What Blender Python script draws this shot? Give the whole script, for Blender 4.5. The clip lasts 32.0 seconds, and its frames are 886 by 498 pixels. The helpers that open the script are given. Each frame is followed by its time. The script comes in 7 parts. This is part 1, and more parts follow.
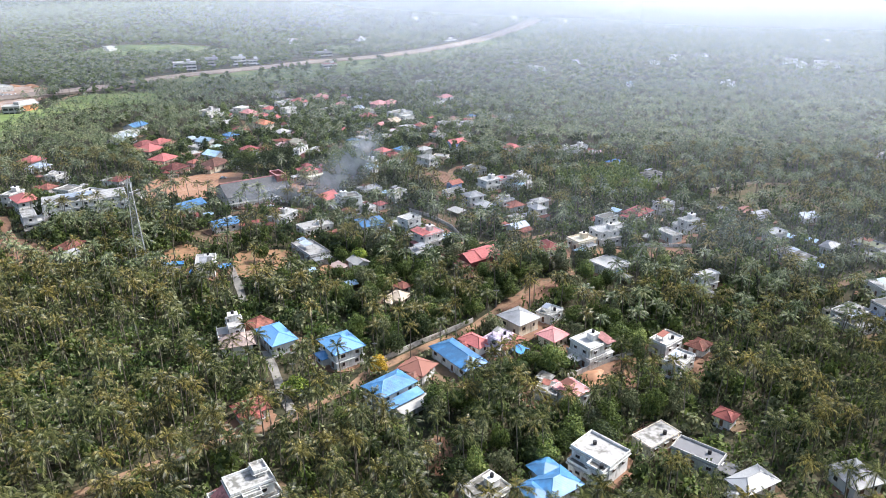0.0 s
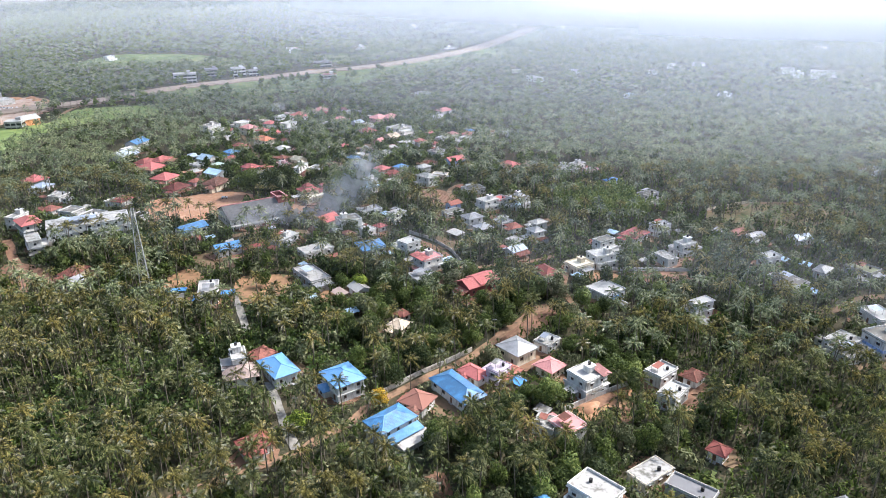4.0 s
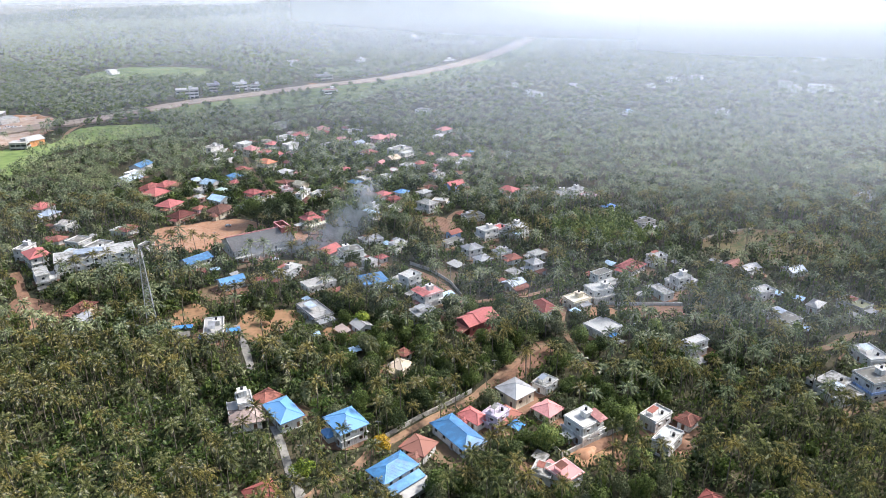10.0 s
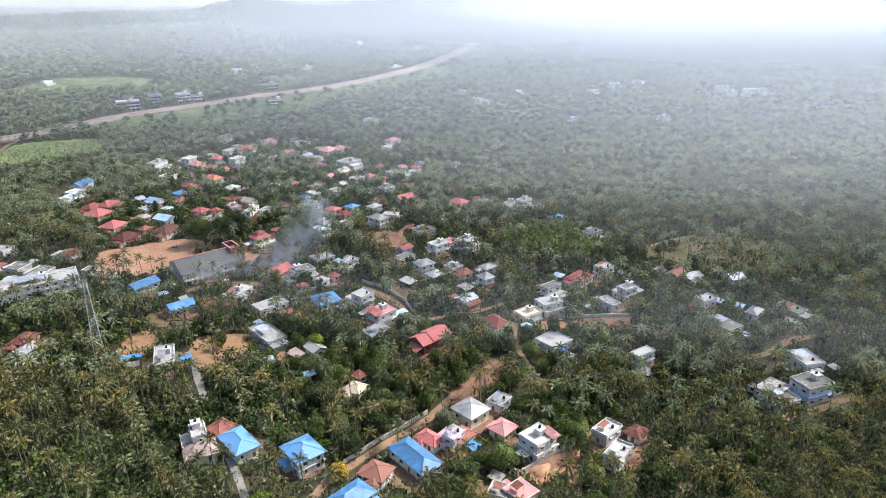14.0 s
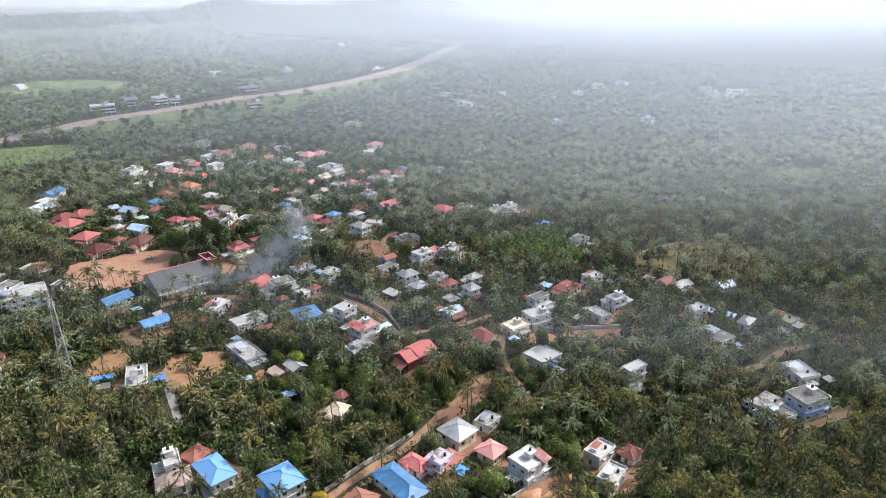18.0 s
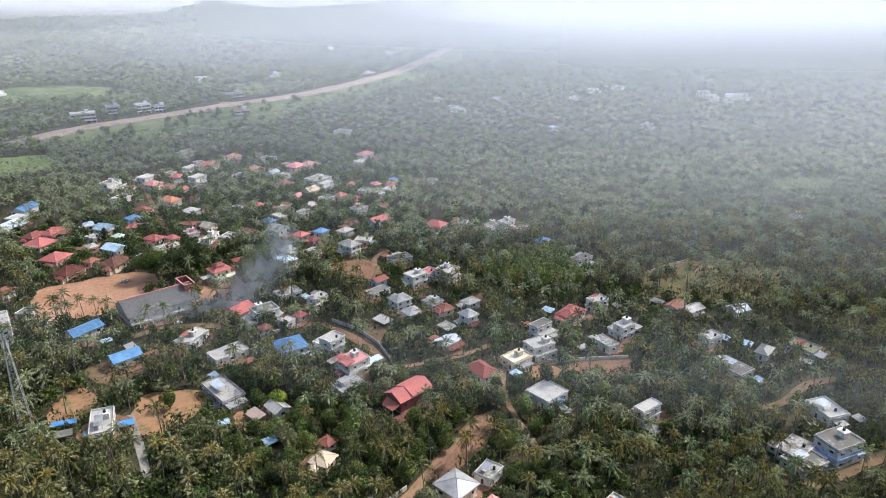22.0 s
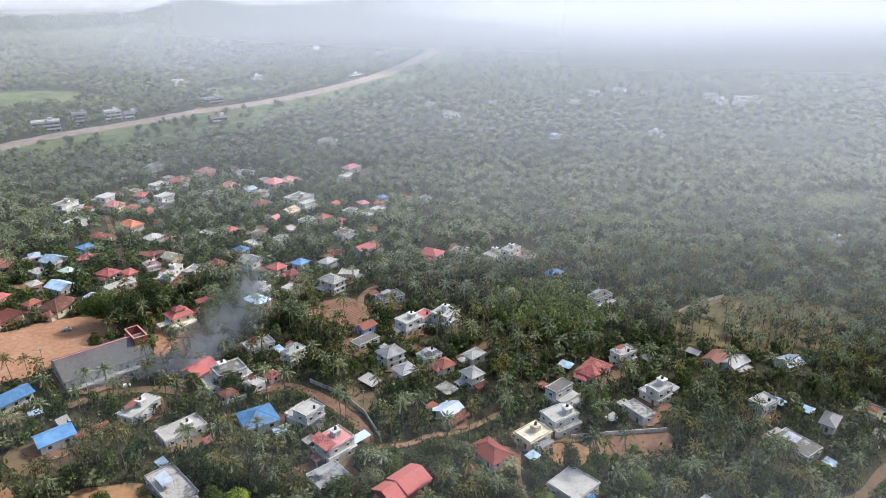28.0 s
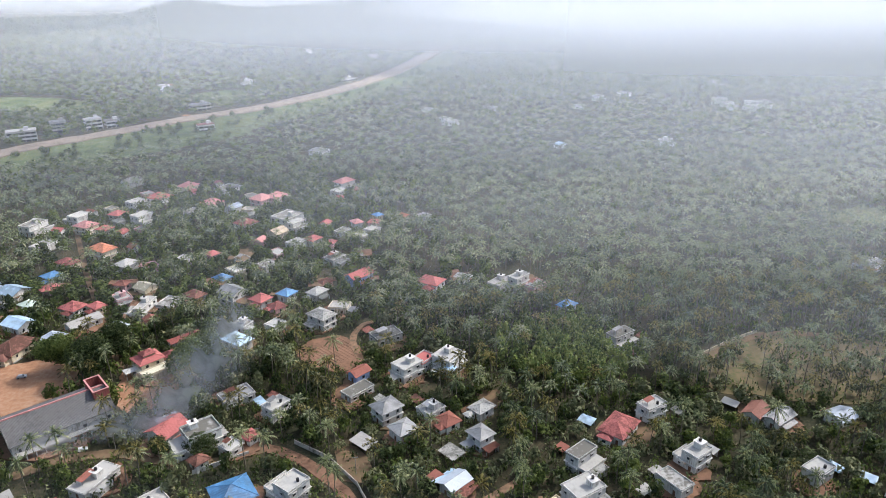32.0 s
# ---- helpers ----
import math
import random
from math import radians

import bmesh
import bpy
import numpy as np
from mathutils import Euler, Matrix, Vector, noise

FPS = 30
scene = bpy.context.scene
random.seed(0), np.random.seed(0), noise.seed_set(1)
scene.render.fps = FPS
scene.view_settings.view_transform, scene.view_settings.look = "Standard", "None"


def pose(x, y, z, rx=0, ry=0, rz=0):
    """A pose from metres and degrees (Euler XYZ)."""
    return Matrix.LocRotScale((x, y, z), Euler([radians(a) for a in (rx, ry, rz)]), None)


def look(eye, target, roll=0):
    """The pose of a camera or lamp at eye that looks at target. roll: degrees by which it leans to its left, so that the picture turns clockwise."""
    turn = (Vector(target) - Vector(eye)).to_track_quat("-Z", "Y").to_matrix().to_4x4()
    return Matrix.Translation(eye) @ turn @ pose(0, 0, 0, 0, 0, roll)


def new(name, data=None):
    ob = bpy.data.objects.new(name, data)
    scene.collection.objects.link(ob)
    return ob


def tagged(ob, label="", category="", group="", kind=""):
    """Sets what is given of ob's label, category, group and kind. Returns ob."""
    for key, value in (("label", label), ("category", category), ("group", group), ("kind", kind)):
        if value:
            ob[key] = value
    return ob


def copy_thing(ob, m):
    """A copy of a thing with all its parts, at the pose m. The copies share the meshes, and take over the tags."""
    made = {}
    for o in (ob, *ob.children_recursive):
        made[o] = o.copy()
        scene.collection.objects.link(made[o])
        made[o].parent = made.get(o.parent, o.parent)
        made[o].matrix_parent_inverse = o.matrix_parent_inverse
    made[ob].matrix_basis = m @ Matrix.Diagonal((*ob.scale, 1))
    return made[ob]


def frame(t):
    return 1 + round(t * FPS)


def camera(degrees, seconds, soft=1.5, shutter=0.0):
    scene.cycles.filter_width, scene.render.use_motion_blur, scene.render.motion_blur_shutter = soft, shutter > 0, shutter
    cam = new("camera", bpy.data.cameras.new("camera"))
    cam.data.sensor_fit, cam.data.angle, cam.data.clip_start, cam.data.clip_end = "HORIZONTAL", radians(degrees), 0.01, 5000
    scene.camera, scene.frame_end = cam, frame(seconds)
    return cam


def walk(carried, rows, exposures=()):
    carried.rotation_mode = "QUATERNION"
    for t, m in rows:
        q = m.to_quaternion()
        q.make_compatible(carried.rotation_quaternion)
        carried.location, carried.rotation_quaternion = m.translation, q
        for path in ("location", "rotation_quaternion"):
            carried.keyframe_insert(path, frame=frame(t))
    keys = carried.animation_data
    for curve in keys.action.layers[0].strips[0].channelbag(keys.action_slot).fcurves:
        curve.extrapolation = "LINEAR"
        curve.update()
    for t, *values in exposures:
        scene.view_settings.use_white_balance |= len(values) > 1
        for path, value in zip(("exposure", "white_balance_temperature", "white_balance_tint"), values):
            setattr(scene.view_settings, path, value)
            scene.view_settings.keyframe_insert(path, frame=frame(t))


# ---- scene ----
cam = camera(64.4, 32.0, soft=0.9)
METRES, EYE, TILT, LEAN, TURN = 176.0, 120.0, -22.0, 0.0, 0.0
ROWS = [
    (0.0, 0.0, 0.0, 0.0, 0.0, 0.0, -0.0),
    (0.5, 0.0001, -0.0032, 0.0081, -0.02, -0.01, 0.02),
    (1.0, -0.0, -0.0062, 0.0163, -0.02, -0.0, 0.02),
    (1.5, 0.0001, -0.0094, 0.0242, -0.03, 0.0, 0.03),
    (2.0, -0.0001, -0.0129, 0.0322, -0.04, 0.01, 0.04),
    (2.5, -0.0001, -0.0161, 0.0402, -0.04, 0.02, 0.06),
    (3.0, 0.0, -0.0194, 0.0478, -0.04, 0.03, 0.07),
    (3.5, 0.0001, -0.0229, 0.0555, -0.06, 0.03, 0.09),
    (5.5, -0.0001, -0.036, 0.0866, -0.03, 0.03, 0.15),
    (6.0, -0.0001, -0.0392, 0.0944, -0.03, 0.03, 0.15),
    (6.5, -0.0001, -0.0424, 0.1024, -0.03, 0.03, 0.16),
    (7.0, -0.0, -0.0454, 0.1103, -0.04, 0.03, 0.17),
    (7.5, 0.0, -0.0486, 0.1181, -0.03, 0.04, 0.18),
    (8.0, 0.0002, -0.0518, 0.1257, -0.03, 0.05, 0.19),
    (8.5, 0.0001, -0.0549, 0.1334, -0.03, 0.05, 0.19),
    (9.0, 0.0002, -0.058, 0.1411, -0.02, 0.06, 0.2),
    (9.5, 0.0003, -0.0611, 0.1488, -0.03, 0.07, 0.2),
    (10.0, 0.0003, -0.0641, 0.1568, -0.03, 0.06, 0.2),
    (10.5, 0.0002, -0.067, 0.1642, -0.02, 0.07, 0.19),
    (11.0, 0.0001, -0.07, 0.172, -0.01, 0.08, 0.2),
    (11.5, -0.0002, -0.0728, 0.1795, 0.03, 0.09, 0.18),
    (12.0, -0.0003, -0.0756, 0.1864, 0.05, 0.1, 0.17),
    (12.5, -0.0003, -0.0787, 0.1934, 0.07, 0.11, 0.16),
    (13.0, 0.0013, -0.0812, 0.1999, -0.65, 0.1, 0.48),
    (13.5, 0.0006, -0.0819, 0.2028, -2.45, 0.1, 1.18),
    (14.0, 0.0004, -0.0801, 0.2039, -3.97, 0.07, 1.76),
    (14.5, 0.0004, -0.0767, 0.2054, -4.7, 0.05, 2.03),
    (16.5, 0.0027, -0.0515, 0.2196, -4.85, 0.01, 2.15),
    (17.0, 0.0033, -0.0422, 0.2244, -5.15, 0.0, 2.27),
    (17.5, 0.0038, -0.0317, 0.2293, -5.19, 0.0, 2.27),
    (18.0, 0.0044, -0.0196, 0.2349, -5.29, 0.01, 2.3),
    (18.5, 0.0054, -0.0063, 0.2406, -5.41, 0.04, 2.34),
    (19.0, 0.006, 0.0082, 0.2475, -5.48, 0.06, 2.35),
    (19.5, 0.0075, 0.024, 0.2548, -5.45, 0.06, 2.36),
    (20.0, 0.0084, 0.041, 0.263, -5.4, 0.07, 2.37),
    (20.5, 0.0099, 0.0593, 0.2714, -5.49, 0.08, 2.41),
    (21.0, 0.0109, 0.078, 0.2795, -5.76, 0.08, 2.53),
    (21.5, 0.0123, 0.0991, 0.2878, -5.86, 0.08, 2.58),
    (22.0, 0.0138, 0.1215, 0.2962, -5.91, 0.1, 2.62),
    (22.5, 0.0152, 0.1451, 0.3048, -5.99, 0.1, 2.65),
    (23.0, 0.0169, 0.1701, 0.3133, -6.07, 0.09, 2.68),
    (23.5, 0.0186, 0.196, 0.3219, -6.22, 0.07, 2.74),
    (24.0, 0.02, 0.2226, 0.3306, -6.28, 0.07, 2.77),
    (24.5, 0.0216, 0.2492, 0.3394, -6.31, 0.06, 2.78),
    (25.0, 0.0232, 0.2756, 0.3492, -6.31, 0.03, 2.78),
    (25.5, 0.025, 0.302, 0.3593, -6.25, 0.0, 2.77),
    (27.5, 0.0326, 0.4045, 0.4004, -6.64, -0.15, 3.02),
    (28.0, 0.0343, 0.4309, 0.4108, -6.65, -0.15, 3.03),
    (28.5, 0.0364, 0.4571, 0.4217, -6.79, -0.18, 3.13),
    (29.0, 0.0377, 0.483, 0.4322, -7.07, -0.19, 3.23),
    (29.5, 0.0399, 0.5092, 0.4428, -7.17, -0.21, 3.31),
    (30.0, 0.0414, 0.5354, 0.4532, -7.11, -0.2, 3.28),
    (30.5, 0.0435, 0.5612, 0.463, -7.06, -0.18, 3.28),
    (31.0, 0.0451, 0.5873, 0.4737, -7.09, -0.19, 3.29),
    (31.5, 0.0471, 0.6135, 0.4841, -7.08, -0.2, 3.31),
    (32.0, 0.0491, 0.6399, 0.4948, -6.96, -0.19, 3.28),
]
walk(cam, [(t, pose(0, 0, EYE, TILT, LEAN, TURN) @ pose(METRES * x, METRES * y, METRES * z, 90 + pitch, roll, yaw)) for t, x, y, z, yaw, pitch, roll in ROWS], [(0, 1.12, 6150, 12), (7, 1.07, 6200, 12), (12, 0.99, 6260, 12), (20, 0.81, 6400, 12), (32, 0.73, 6450, 12)])

# ---- light ----
SUN_AZ, SUN_EL = 66.0, 47.0     # degrees clockwise from +y, and above the horizon
world = bpy.data.worlds.new("world")
scene.world = world
world.use_nodes = True
wn = world.node_tree.nodes
sky = wn.new("ShaderNodeTexSky")
sky.sky_type = "NISHITA"
sky.sun_disc = False
sky.sun_elevation = radians(SUN_EL)
sky.sun_rotation = radians(SUN_AZ)
sky.dust_density = 4.0
sky.air_density = 1.3
wn["Background"].inputs["Strength"].default_value = 0.12
world.node_tree.links.new(sky.outputs["Color"], wn["Background"].inputs["Color"])
sun_data = bpy.data.lights.new("sun", "SUN")
sun_data.energy = 4.2
sun_data.angle = radians(1.5)
sun_data.color = (1.0, 0.97, 0.92)
sun = new("sun", sun_data)
a, e = radians(SUN_AZ), radians(SUN_EL)
sun.matrix_world = look((Vector((math.sin(a) * math.cos(e), math.cos(a) * math.cos(e), math.sin(e))) * 900), (0, 0, 0))


# ---- materials ----
def surface(name, colour, rough=0.8, spread=0.35, fine=2.0, broad=0.08, bump=0.2, metal=0.0, ribs=0.0, island=False, through_light=0.0, piece=False, stain=None, spec=0.3, tint=None, streak=False):
    """A weathered surface: its colour varied at two scales, with relief; ribs: the spacing of a sheet's folds."""
    m = bpy.data.materials.new(name)
    m.use_nodes = True
    n, link = m.node_tree.nodes, m.node_tree.links.new
    b = n["Principled BSDF"]
    b.inputs["Roughness"].default_value = rough
    b.inputs["Metallic"].default_value = metal
    b.inputs["Specular IOR Level"].default_value = spec
    geo = n.new("ShaderNodeNewGeometry")
    n1, n2 = n.new("ShaderNodeTexNoise"), n.new("ShaderNodeTexNoise")
    n1.inputs["Scale"].default_value, n2.inputs["Scale"].default_value = fine, broad
    n1.inputs["Detail"].default_value, n2.inputs["Detail"].default_value = 4, 5
    if streak:      # rain marks run down the wall
        tall = n.new("ShaderNodeMapping")
        tall.inputs["Scale"].default_value = (1.6, 1.6, 0.22)
        link(geo.outputs["Position"], tall.inputs["Vector"])
        link(tall.outputs["Vector"], n1.inputs["Vector"])
    else:
        link(geo.outputs["Position"], n1.inputs["Vector"])
    link(geo.outputs["Position"], n2.inputs["Vector"])
    add = n.new("ShaderNodeMath")
    add.operation = "ADD"
    link(n1.outputs["Fac"], add.inputs[0])
    link(n2.outputs["Fac"], add.inputs[1])
    last = add.outputs[0]
    if island or piece:
        more = n.new("ShaderNodeMath")
        more.operation = "MULTIPLY_ADD"
        if island:
            link(geo.outputs["Random Per Island"], more.inputs[0])
        else:
            info = n.new("ShaderNodeObjectInfo")
            link(info.outputs["Random"], more.inputs[0])
        more.inputs[1].default_value = 0.7
        link(last, more.inputs[2])
        mid = n.new("ShaderNodeMath")
        mid.operation = "SUBTRACT"
        link(more.outputs[0], mid.inputs[0])
        mid.inputs[1].default_value = 0.35
        last = mid.outputs[0]
    ramp = n.new("ShaderNodeValToRGB")
    half = n.new("ShaderNodeMath")
    half.operation = "MULTIPLY"
    half.inputs[1].default_value = 0.5
    link(last, half.inputs[0])
    link(half.outputs[0], ramp.inputs["Fac"])
    c = np.array(colour)
    dark = np.array(stain) if stain else c * (1 - spread)
    light = np.array(tint) if tint else np.minimum(c * (1 + spread * 0.6), 0.9)
    ramp.color_ramp.elements[0].position, ramp.color_ramp.elements[1].position = 0.37, 0.62
    ramp.color_ramp.elements[0].color = (*dark, 1)
    ramp.color_ramp.elements[1].color = (*light, 1)
    mid = ramp.color_ramp.elements.new(0.48)
    mid.color = (*c, 1)
    link(ramp.outputs["Color"], b.inputs["Base Color"])
    if bump or ribs:
        bm = n.new("ShaderNodeBump")
        bm.inputs["Strength"].default_value = bump if not ribs else 0.3
        bm.inputs["Distance"].default_value = 0.1
        if ribs:
            wave = n.new("ShaderNodeTexWave")
            wave.bands_direction = "X"
            wave.inputs["Scale"].default_value = 0.314 / ribs
            wave.inputs["Distortion"].default_value = 0.2
            coord = n.new("ShaderNodeTexCoord")
            link(coord.outputs["Object"], wave.inputs["Vector"])
            link(wave.outputs["Fac"], bm.inputs["Height"])
        else:
            link(n1.outputs["Fac"], bm.inputs["Height"])
        link(bm.outputs["Normal"], b.inputs["Normal"])
    if through_light:
        t = n.new("ShaderNodeBsdfTranslucent")
        link(ramp.outputs["Color"], t.inputs["Color"])
        mix = n.new("ShaderNodeMixShader")
        mix.inputs["Fac"].default_value = through_light
        link(b.outputs[0], mix.inputs[1])
        link(t.outputs[0], mix.inputs[2])
        link(mix.outputs[0], n["Material Output"].inputs["Surface"])
    return m


M = {}
M["ground"] = surface("ground", (0.042, 0.042, 0.021), 0.95, fine=1.1, broad=0.07, stain=(0.02, 0.028, 0.012), tint=(0.085, 0.068, 0.04), bump=0.9)
M["dirt_orange"] = surface("dirt_orange", (0.35, 0.185, 0.105), 0.95, 0.22, fine=0.5, broad=0.05, tint=(0.41, 0.26, 0.17), stain=(0.27, 0.145, 0.085), bump=0.04)
M["dirt_tan"] = surface("dirt_tan", (0.165, 0.11, 0.066), 0.95, 0.4, fine=0.6, broad=0.12, stain=(0.12, 0.11, 0.05))
M["site_earth"] = surface("site_earth", (0.34, 0.235, 0.175), 0.95, 0.3, fine=0.15, broad=0.03, stain=(0.24, 0.13, 0.085), tint=(0.42, 0.34, 0.28))
M["yard_earth"] = surface("yard_earth", (0.29, 0.165, 0.088), 0.95, 0.4, fine=0.5, broad=0.16, stain=(0.13, 0.125, 0.055), tint=(0.34, 0.2, 0.11), bump=0.3)
M["dirt_red"] = surface("dirt_red", (0.205, 0.115, 0.073), 0.95, 0.4, fine=0.8, broad=0.12, stain=(0.12, 0.075, 0.045), bump=0.6)
M["dry_grass"] = surface("dry_grass", (0.15, 0.118, 0.06), 0.95, 0.4, fine=0.4, broad=0.06, stain=(0.07, 0.09, 0.03))
M["paddy"] = surface("paddy", (0.15, 0.21, 0.06), 0.9, 0.25, fine=0.15, broad=0.02, tint=(0.22, 0.26, 0.09))
M["grove_floor"] = surface("grove_floor", (0.1, 0.118, 0.05), 0.95, 0.3, fine=0.5, broad=0.03, stain=(0.06, 0.07, 0.03), tint=(0.16, 0.15, 0.075))
M["meadow"] = surface("meadow", (0.095, 0.135, 0.045), 0.9, 0.3, fine=0.08, broad=0.015, stain=(0.055, 0.08, 0.03), tint=(0.15, 0.17, 0.07))
M["dirt_path"] = surface("dirt_path", (0.24, 0.148, 0.092), 0.95, 0.4, fine=0.7, broad=0.15, stain=(0.12, 0.095, 0.06))
M["laterite"] = surface("laterite", (0.27, 0.215, 0.17), 0.9, 0.25, fine=0.1, broad=0.02)
M["concrete"] = surface("concrete", (0.23, 0.215, 0.19), 0.9, 0.35, fine=0.8, broad=0.2)
M["palm_leaf"] = surface("palm_leaf", (0.0907, 0.087, 0.024), 0.4, fine=0.25, broad=0.06, island=True, stain=(0.0296, 0.0389, 0.013), tint=(0.297, 0.258, 0.0795), bump=0, through_light=0.55, spec=0.36)
M["palm_pale"] = surface("palm_pale", (0.121, 0.106, 0.0278), 0.4, fine=0.25, broad=0.06, island=True, stain=(0.0352, 0.0436, 0.0139), tint=(0.338, 0.284, 0.082), bump=0, through_light=0.55, spec=0.36)
M["palm_deep"] = surface("palm_deep", (0.0759, 0.0907, 0.0278), 0.4, fine=0.25, broad=0.06, island=True, stain=(0.0278, 0.0436, 0.0148), tint=(0.219, 0.225, 0.0806), bump=0, through_light=0.55, spec=0.36)
# lighter, cooler copies of the palm leaf, with distance haze put into the colour
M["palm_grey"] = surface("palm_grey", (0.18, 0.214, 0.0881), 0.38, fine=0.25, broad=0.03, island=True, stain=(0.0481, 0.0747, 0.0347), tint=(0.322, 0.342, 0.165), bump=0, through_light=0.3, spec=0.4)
M["palm_hazy_deep"] = surface("palm_hazy_deep", (0.134, 0.166, 0.0693), 0.38, fine=0.25, broad=0.03, island=True, stain=(0.0374, 0.0613, 0.0294), tint=(0.243, 0.273, 0.127), bump=0, through_light=0.3, spec=0.4)
M["palm_trunk"] = surface("palm_trunk", (0.15, 0.13, 0.1), 0.9, 0.4, fine=3, broad=0.3, bump=0)
M["bark"] = surface("bark", (0.13, 0.1, 0.075), 0.95, 0.4, fine=3, broad=0.3, bump=0)
M["leaf_dark"] = surface("leaf_dark", (0.0645, 0.0903, 0.031), 0.6, fine=0.5, broad=0.04, island=True, stain=(0.0258, 0.043, 0.0155), tint=(0.112, 0.146, 0.0499), bump=0, through_light=0.5, spec=0.25)
M["leaf_mid"] = surface("leaf_mid", (0.107, 0.146, 0.0361), 0.6, fine=0.5, broad=0.05, island=True, stain=(0.043, 0.0688, 0.0189), tint=(0.172, 0.219, 0.0602), bump=0, through_light=0.5, spec=0.25)
M["leaf_bright"] = surface("leaf_bright", (0.25, 0.33, 0.035), 0.6, fine=0.6, broad=0.1, island=True, stain=(0.07, 0.12, 0.02), tint=(0.34, 0.4, 0.06), bump=0, through_light=0.35)
M["leaf_young"] = surface("leaf_young", (0.17, 0.23, 0.055), 0.6, fine=0.6, broad=0.1, island=True, stain=(0.07, 0.11, 0.03), tint=(0.24, 0.28, 0.08), bump=0, through_light=0.35)
M["leaf_olive"] = surface("leaf_olive", (0.129, 0.142, 0.0645), 0.6, fine=0.5, broad=0.05, island=True, stain=(0.0688, 0.086, 0.0361), tint=(0.202, 0.211, 0.103), bump=0, through_light=0.25)
M["leaf_yellow"] = surface("leaf_yellow", (0.55, 0.36, 0.03), 0.6, fine=0.6, broad=0.2, island=True, stain=(0.26, 0.2, 0.03), bump=0, through_light=0.35)
M["leaf_banana"] = surface("leaf_banana", (0.051, 0.0896, 0.018), 0.5, fine=0.6, broad=0.06, island=True, stain=(0.033, 0.066, 0.012), tint=(0.0896, 0.126, 0.03), bump=0, through_light=0.4)
# bright: white with the hazy light on far walls put into its colour
WALLS = {"white": (0.6, 0.59, 0.565), "cream": (0.66, 0.58, 0.44), "greyw": (0.5, 0.49, 0.46), "grey": (0.35, 0.34, 0.33), "bright": (0.72, 0.715, 0.69), "lilac": (0.5, 0.43, 0.5), "maroon": (0.27, 0.085, 0.075),
         "skyblue": (0.36, 0.47, 0.72), "pinkw": (0.66, 0.42, 0.42), "orange": (0.66, 0.3, 0.14)}
for key, c in WALLS.items():
    M["wall_" + key] = surface("wall_" + key, c, 0.85, 0.3, fine=1.2, broad=0.3, bump=0.05, streak=True, stain=(c[0] * 0.55, c[1] * 0.53, c[2] * 0.48))
ROOFS = {"white": (0.36, 0.355, 0.335), "greyw": (0.33, 0.32, 0.3), "grey": (0.25, 0.255, 0.26), "slate": (0.14, 0.14, 0.145), "bluegrey": (0.36, 0.42, 0.5), "blue": (0.065, 0.215, 0.43), "ltblue": (0.4, 0.56, 0.7),
         "red": (0.39, 0.125, 0.115), "pink": (0.46, 0.21, 0.2), "rust": (0.25, 0.095, 0.07), "maroon": (0.2, 0.06, 0.05), "brown": (0.22, 0.1, 0.075), "taupe": (0.3, 0.23, 0.2),
         "sand": (0.5, 0.4, 0.3), "cream": (0.62, 0.56, 0.44), "orange": (0.5, 0.19, 0.11), "mint": (0.5, 0.6, 0.52), "lilac": (0.42, 0.36, 0.42), "moss": (0.17, 0.175, 0.105)}
TILED = ("red", "pink", "rust", "maroon", "brown", "taupe", "sand", "orange")
for key, c in ROOFS.items():
    if key in ("blue", "ltblue", "grey", "slate", "bluegrey", "mint"):
        M["sheet_" + key] = surface("sheet_" + key, c, 0.42, 0.14, fine=0.5, broad=0.15, ribs=0.3, spec=0.5, piece=True, stain=tuple(v * 0.62 + 0.015 for v in c), tint=tuple(v * 1.12 + 0.05 for v in c))
    else:
        M["sheet_" + key] = surface("sheet_" + key, c, 0.8, 0.32, fine=1.4, broad=0.35, ribs=0.35, piece=True, stain=(c[0] * 0.5, c[1] * 0.52, c[2] * 0.5))
    M["slab_" + key] = surface("slab_" + key, c, 0.85, 0.4, fine=0.9, broad=0.25, bump=0.1, piece=True, stain=(c[0] * 0.42, c[1] * 0.41, c[2] * 0.38), tint=tuple(min(v * 1.2, 0.7) for v in c))
M["hall_roof"] = surface("hall_roof", (0.135, 0.133, 0.132), 0.95, 0.2, fine=0.7, broad=0.05, ribs=0.4, spec=0.08, stain=(0.105, 0.102, 0.1))
M["trim_white"] = surface("trim_white", (0.54, 0.53, 0.505), 0.8, 0.2, fine=1.5, broad=0.3, bump=0)
M["wood_dark"] = surface("wood_dark", (0.14, 0.075, 0.045), 0.6, 0.3, fine=3, broad=0.5, bump=0)
M["tank_black"] = surface("tank_black", (0.02, 0.02, 0.022), 0.45, 0.2, bump=0)
M["steel"] = surface("steel", (0.42, 0.43, 0.44), 0.5, 0.25, metal=0.6, bump=0)
M["boundary"] = surface("boundary", (0.45, 0.42, 0.38), 0.9, 0.4, fine=0.8, broad=0.2, stain=(0.2, 0.18, 0.14))
M["tarp_blue"] = surface("tarp_blue", (0.08, 0.26, 0.56), 0.5, 0.3, fine=1.5, broad=0.4)
M["car_white"] = surface("car_white", (0.75, 0.75, 0.76), 0.25, 0.05, bump=0, spec=0.6)
M["car_silver"] = surface("car_silver", (0.45, 0.46, 0.48), 0.3, 0.05, bump=0, metal=0.5)
M["rubber"] = surface("rubber", (0.02, 0.02, 0.02), 0.8, 0.2, bump=0)
glass = bpy.data.materials.new("window_glass")
glass.use_nodes = True
gb = glass.node_tree.nodes["Principled BSDF"]
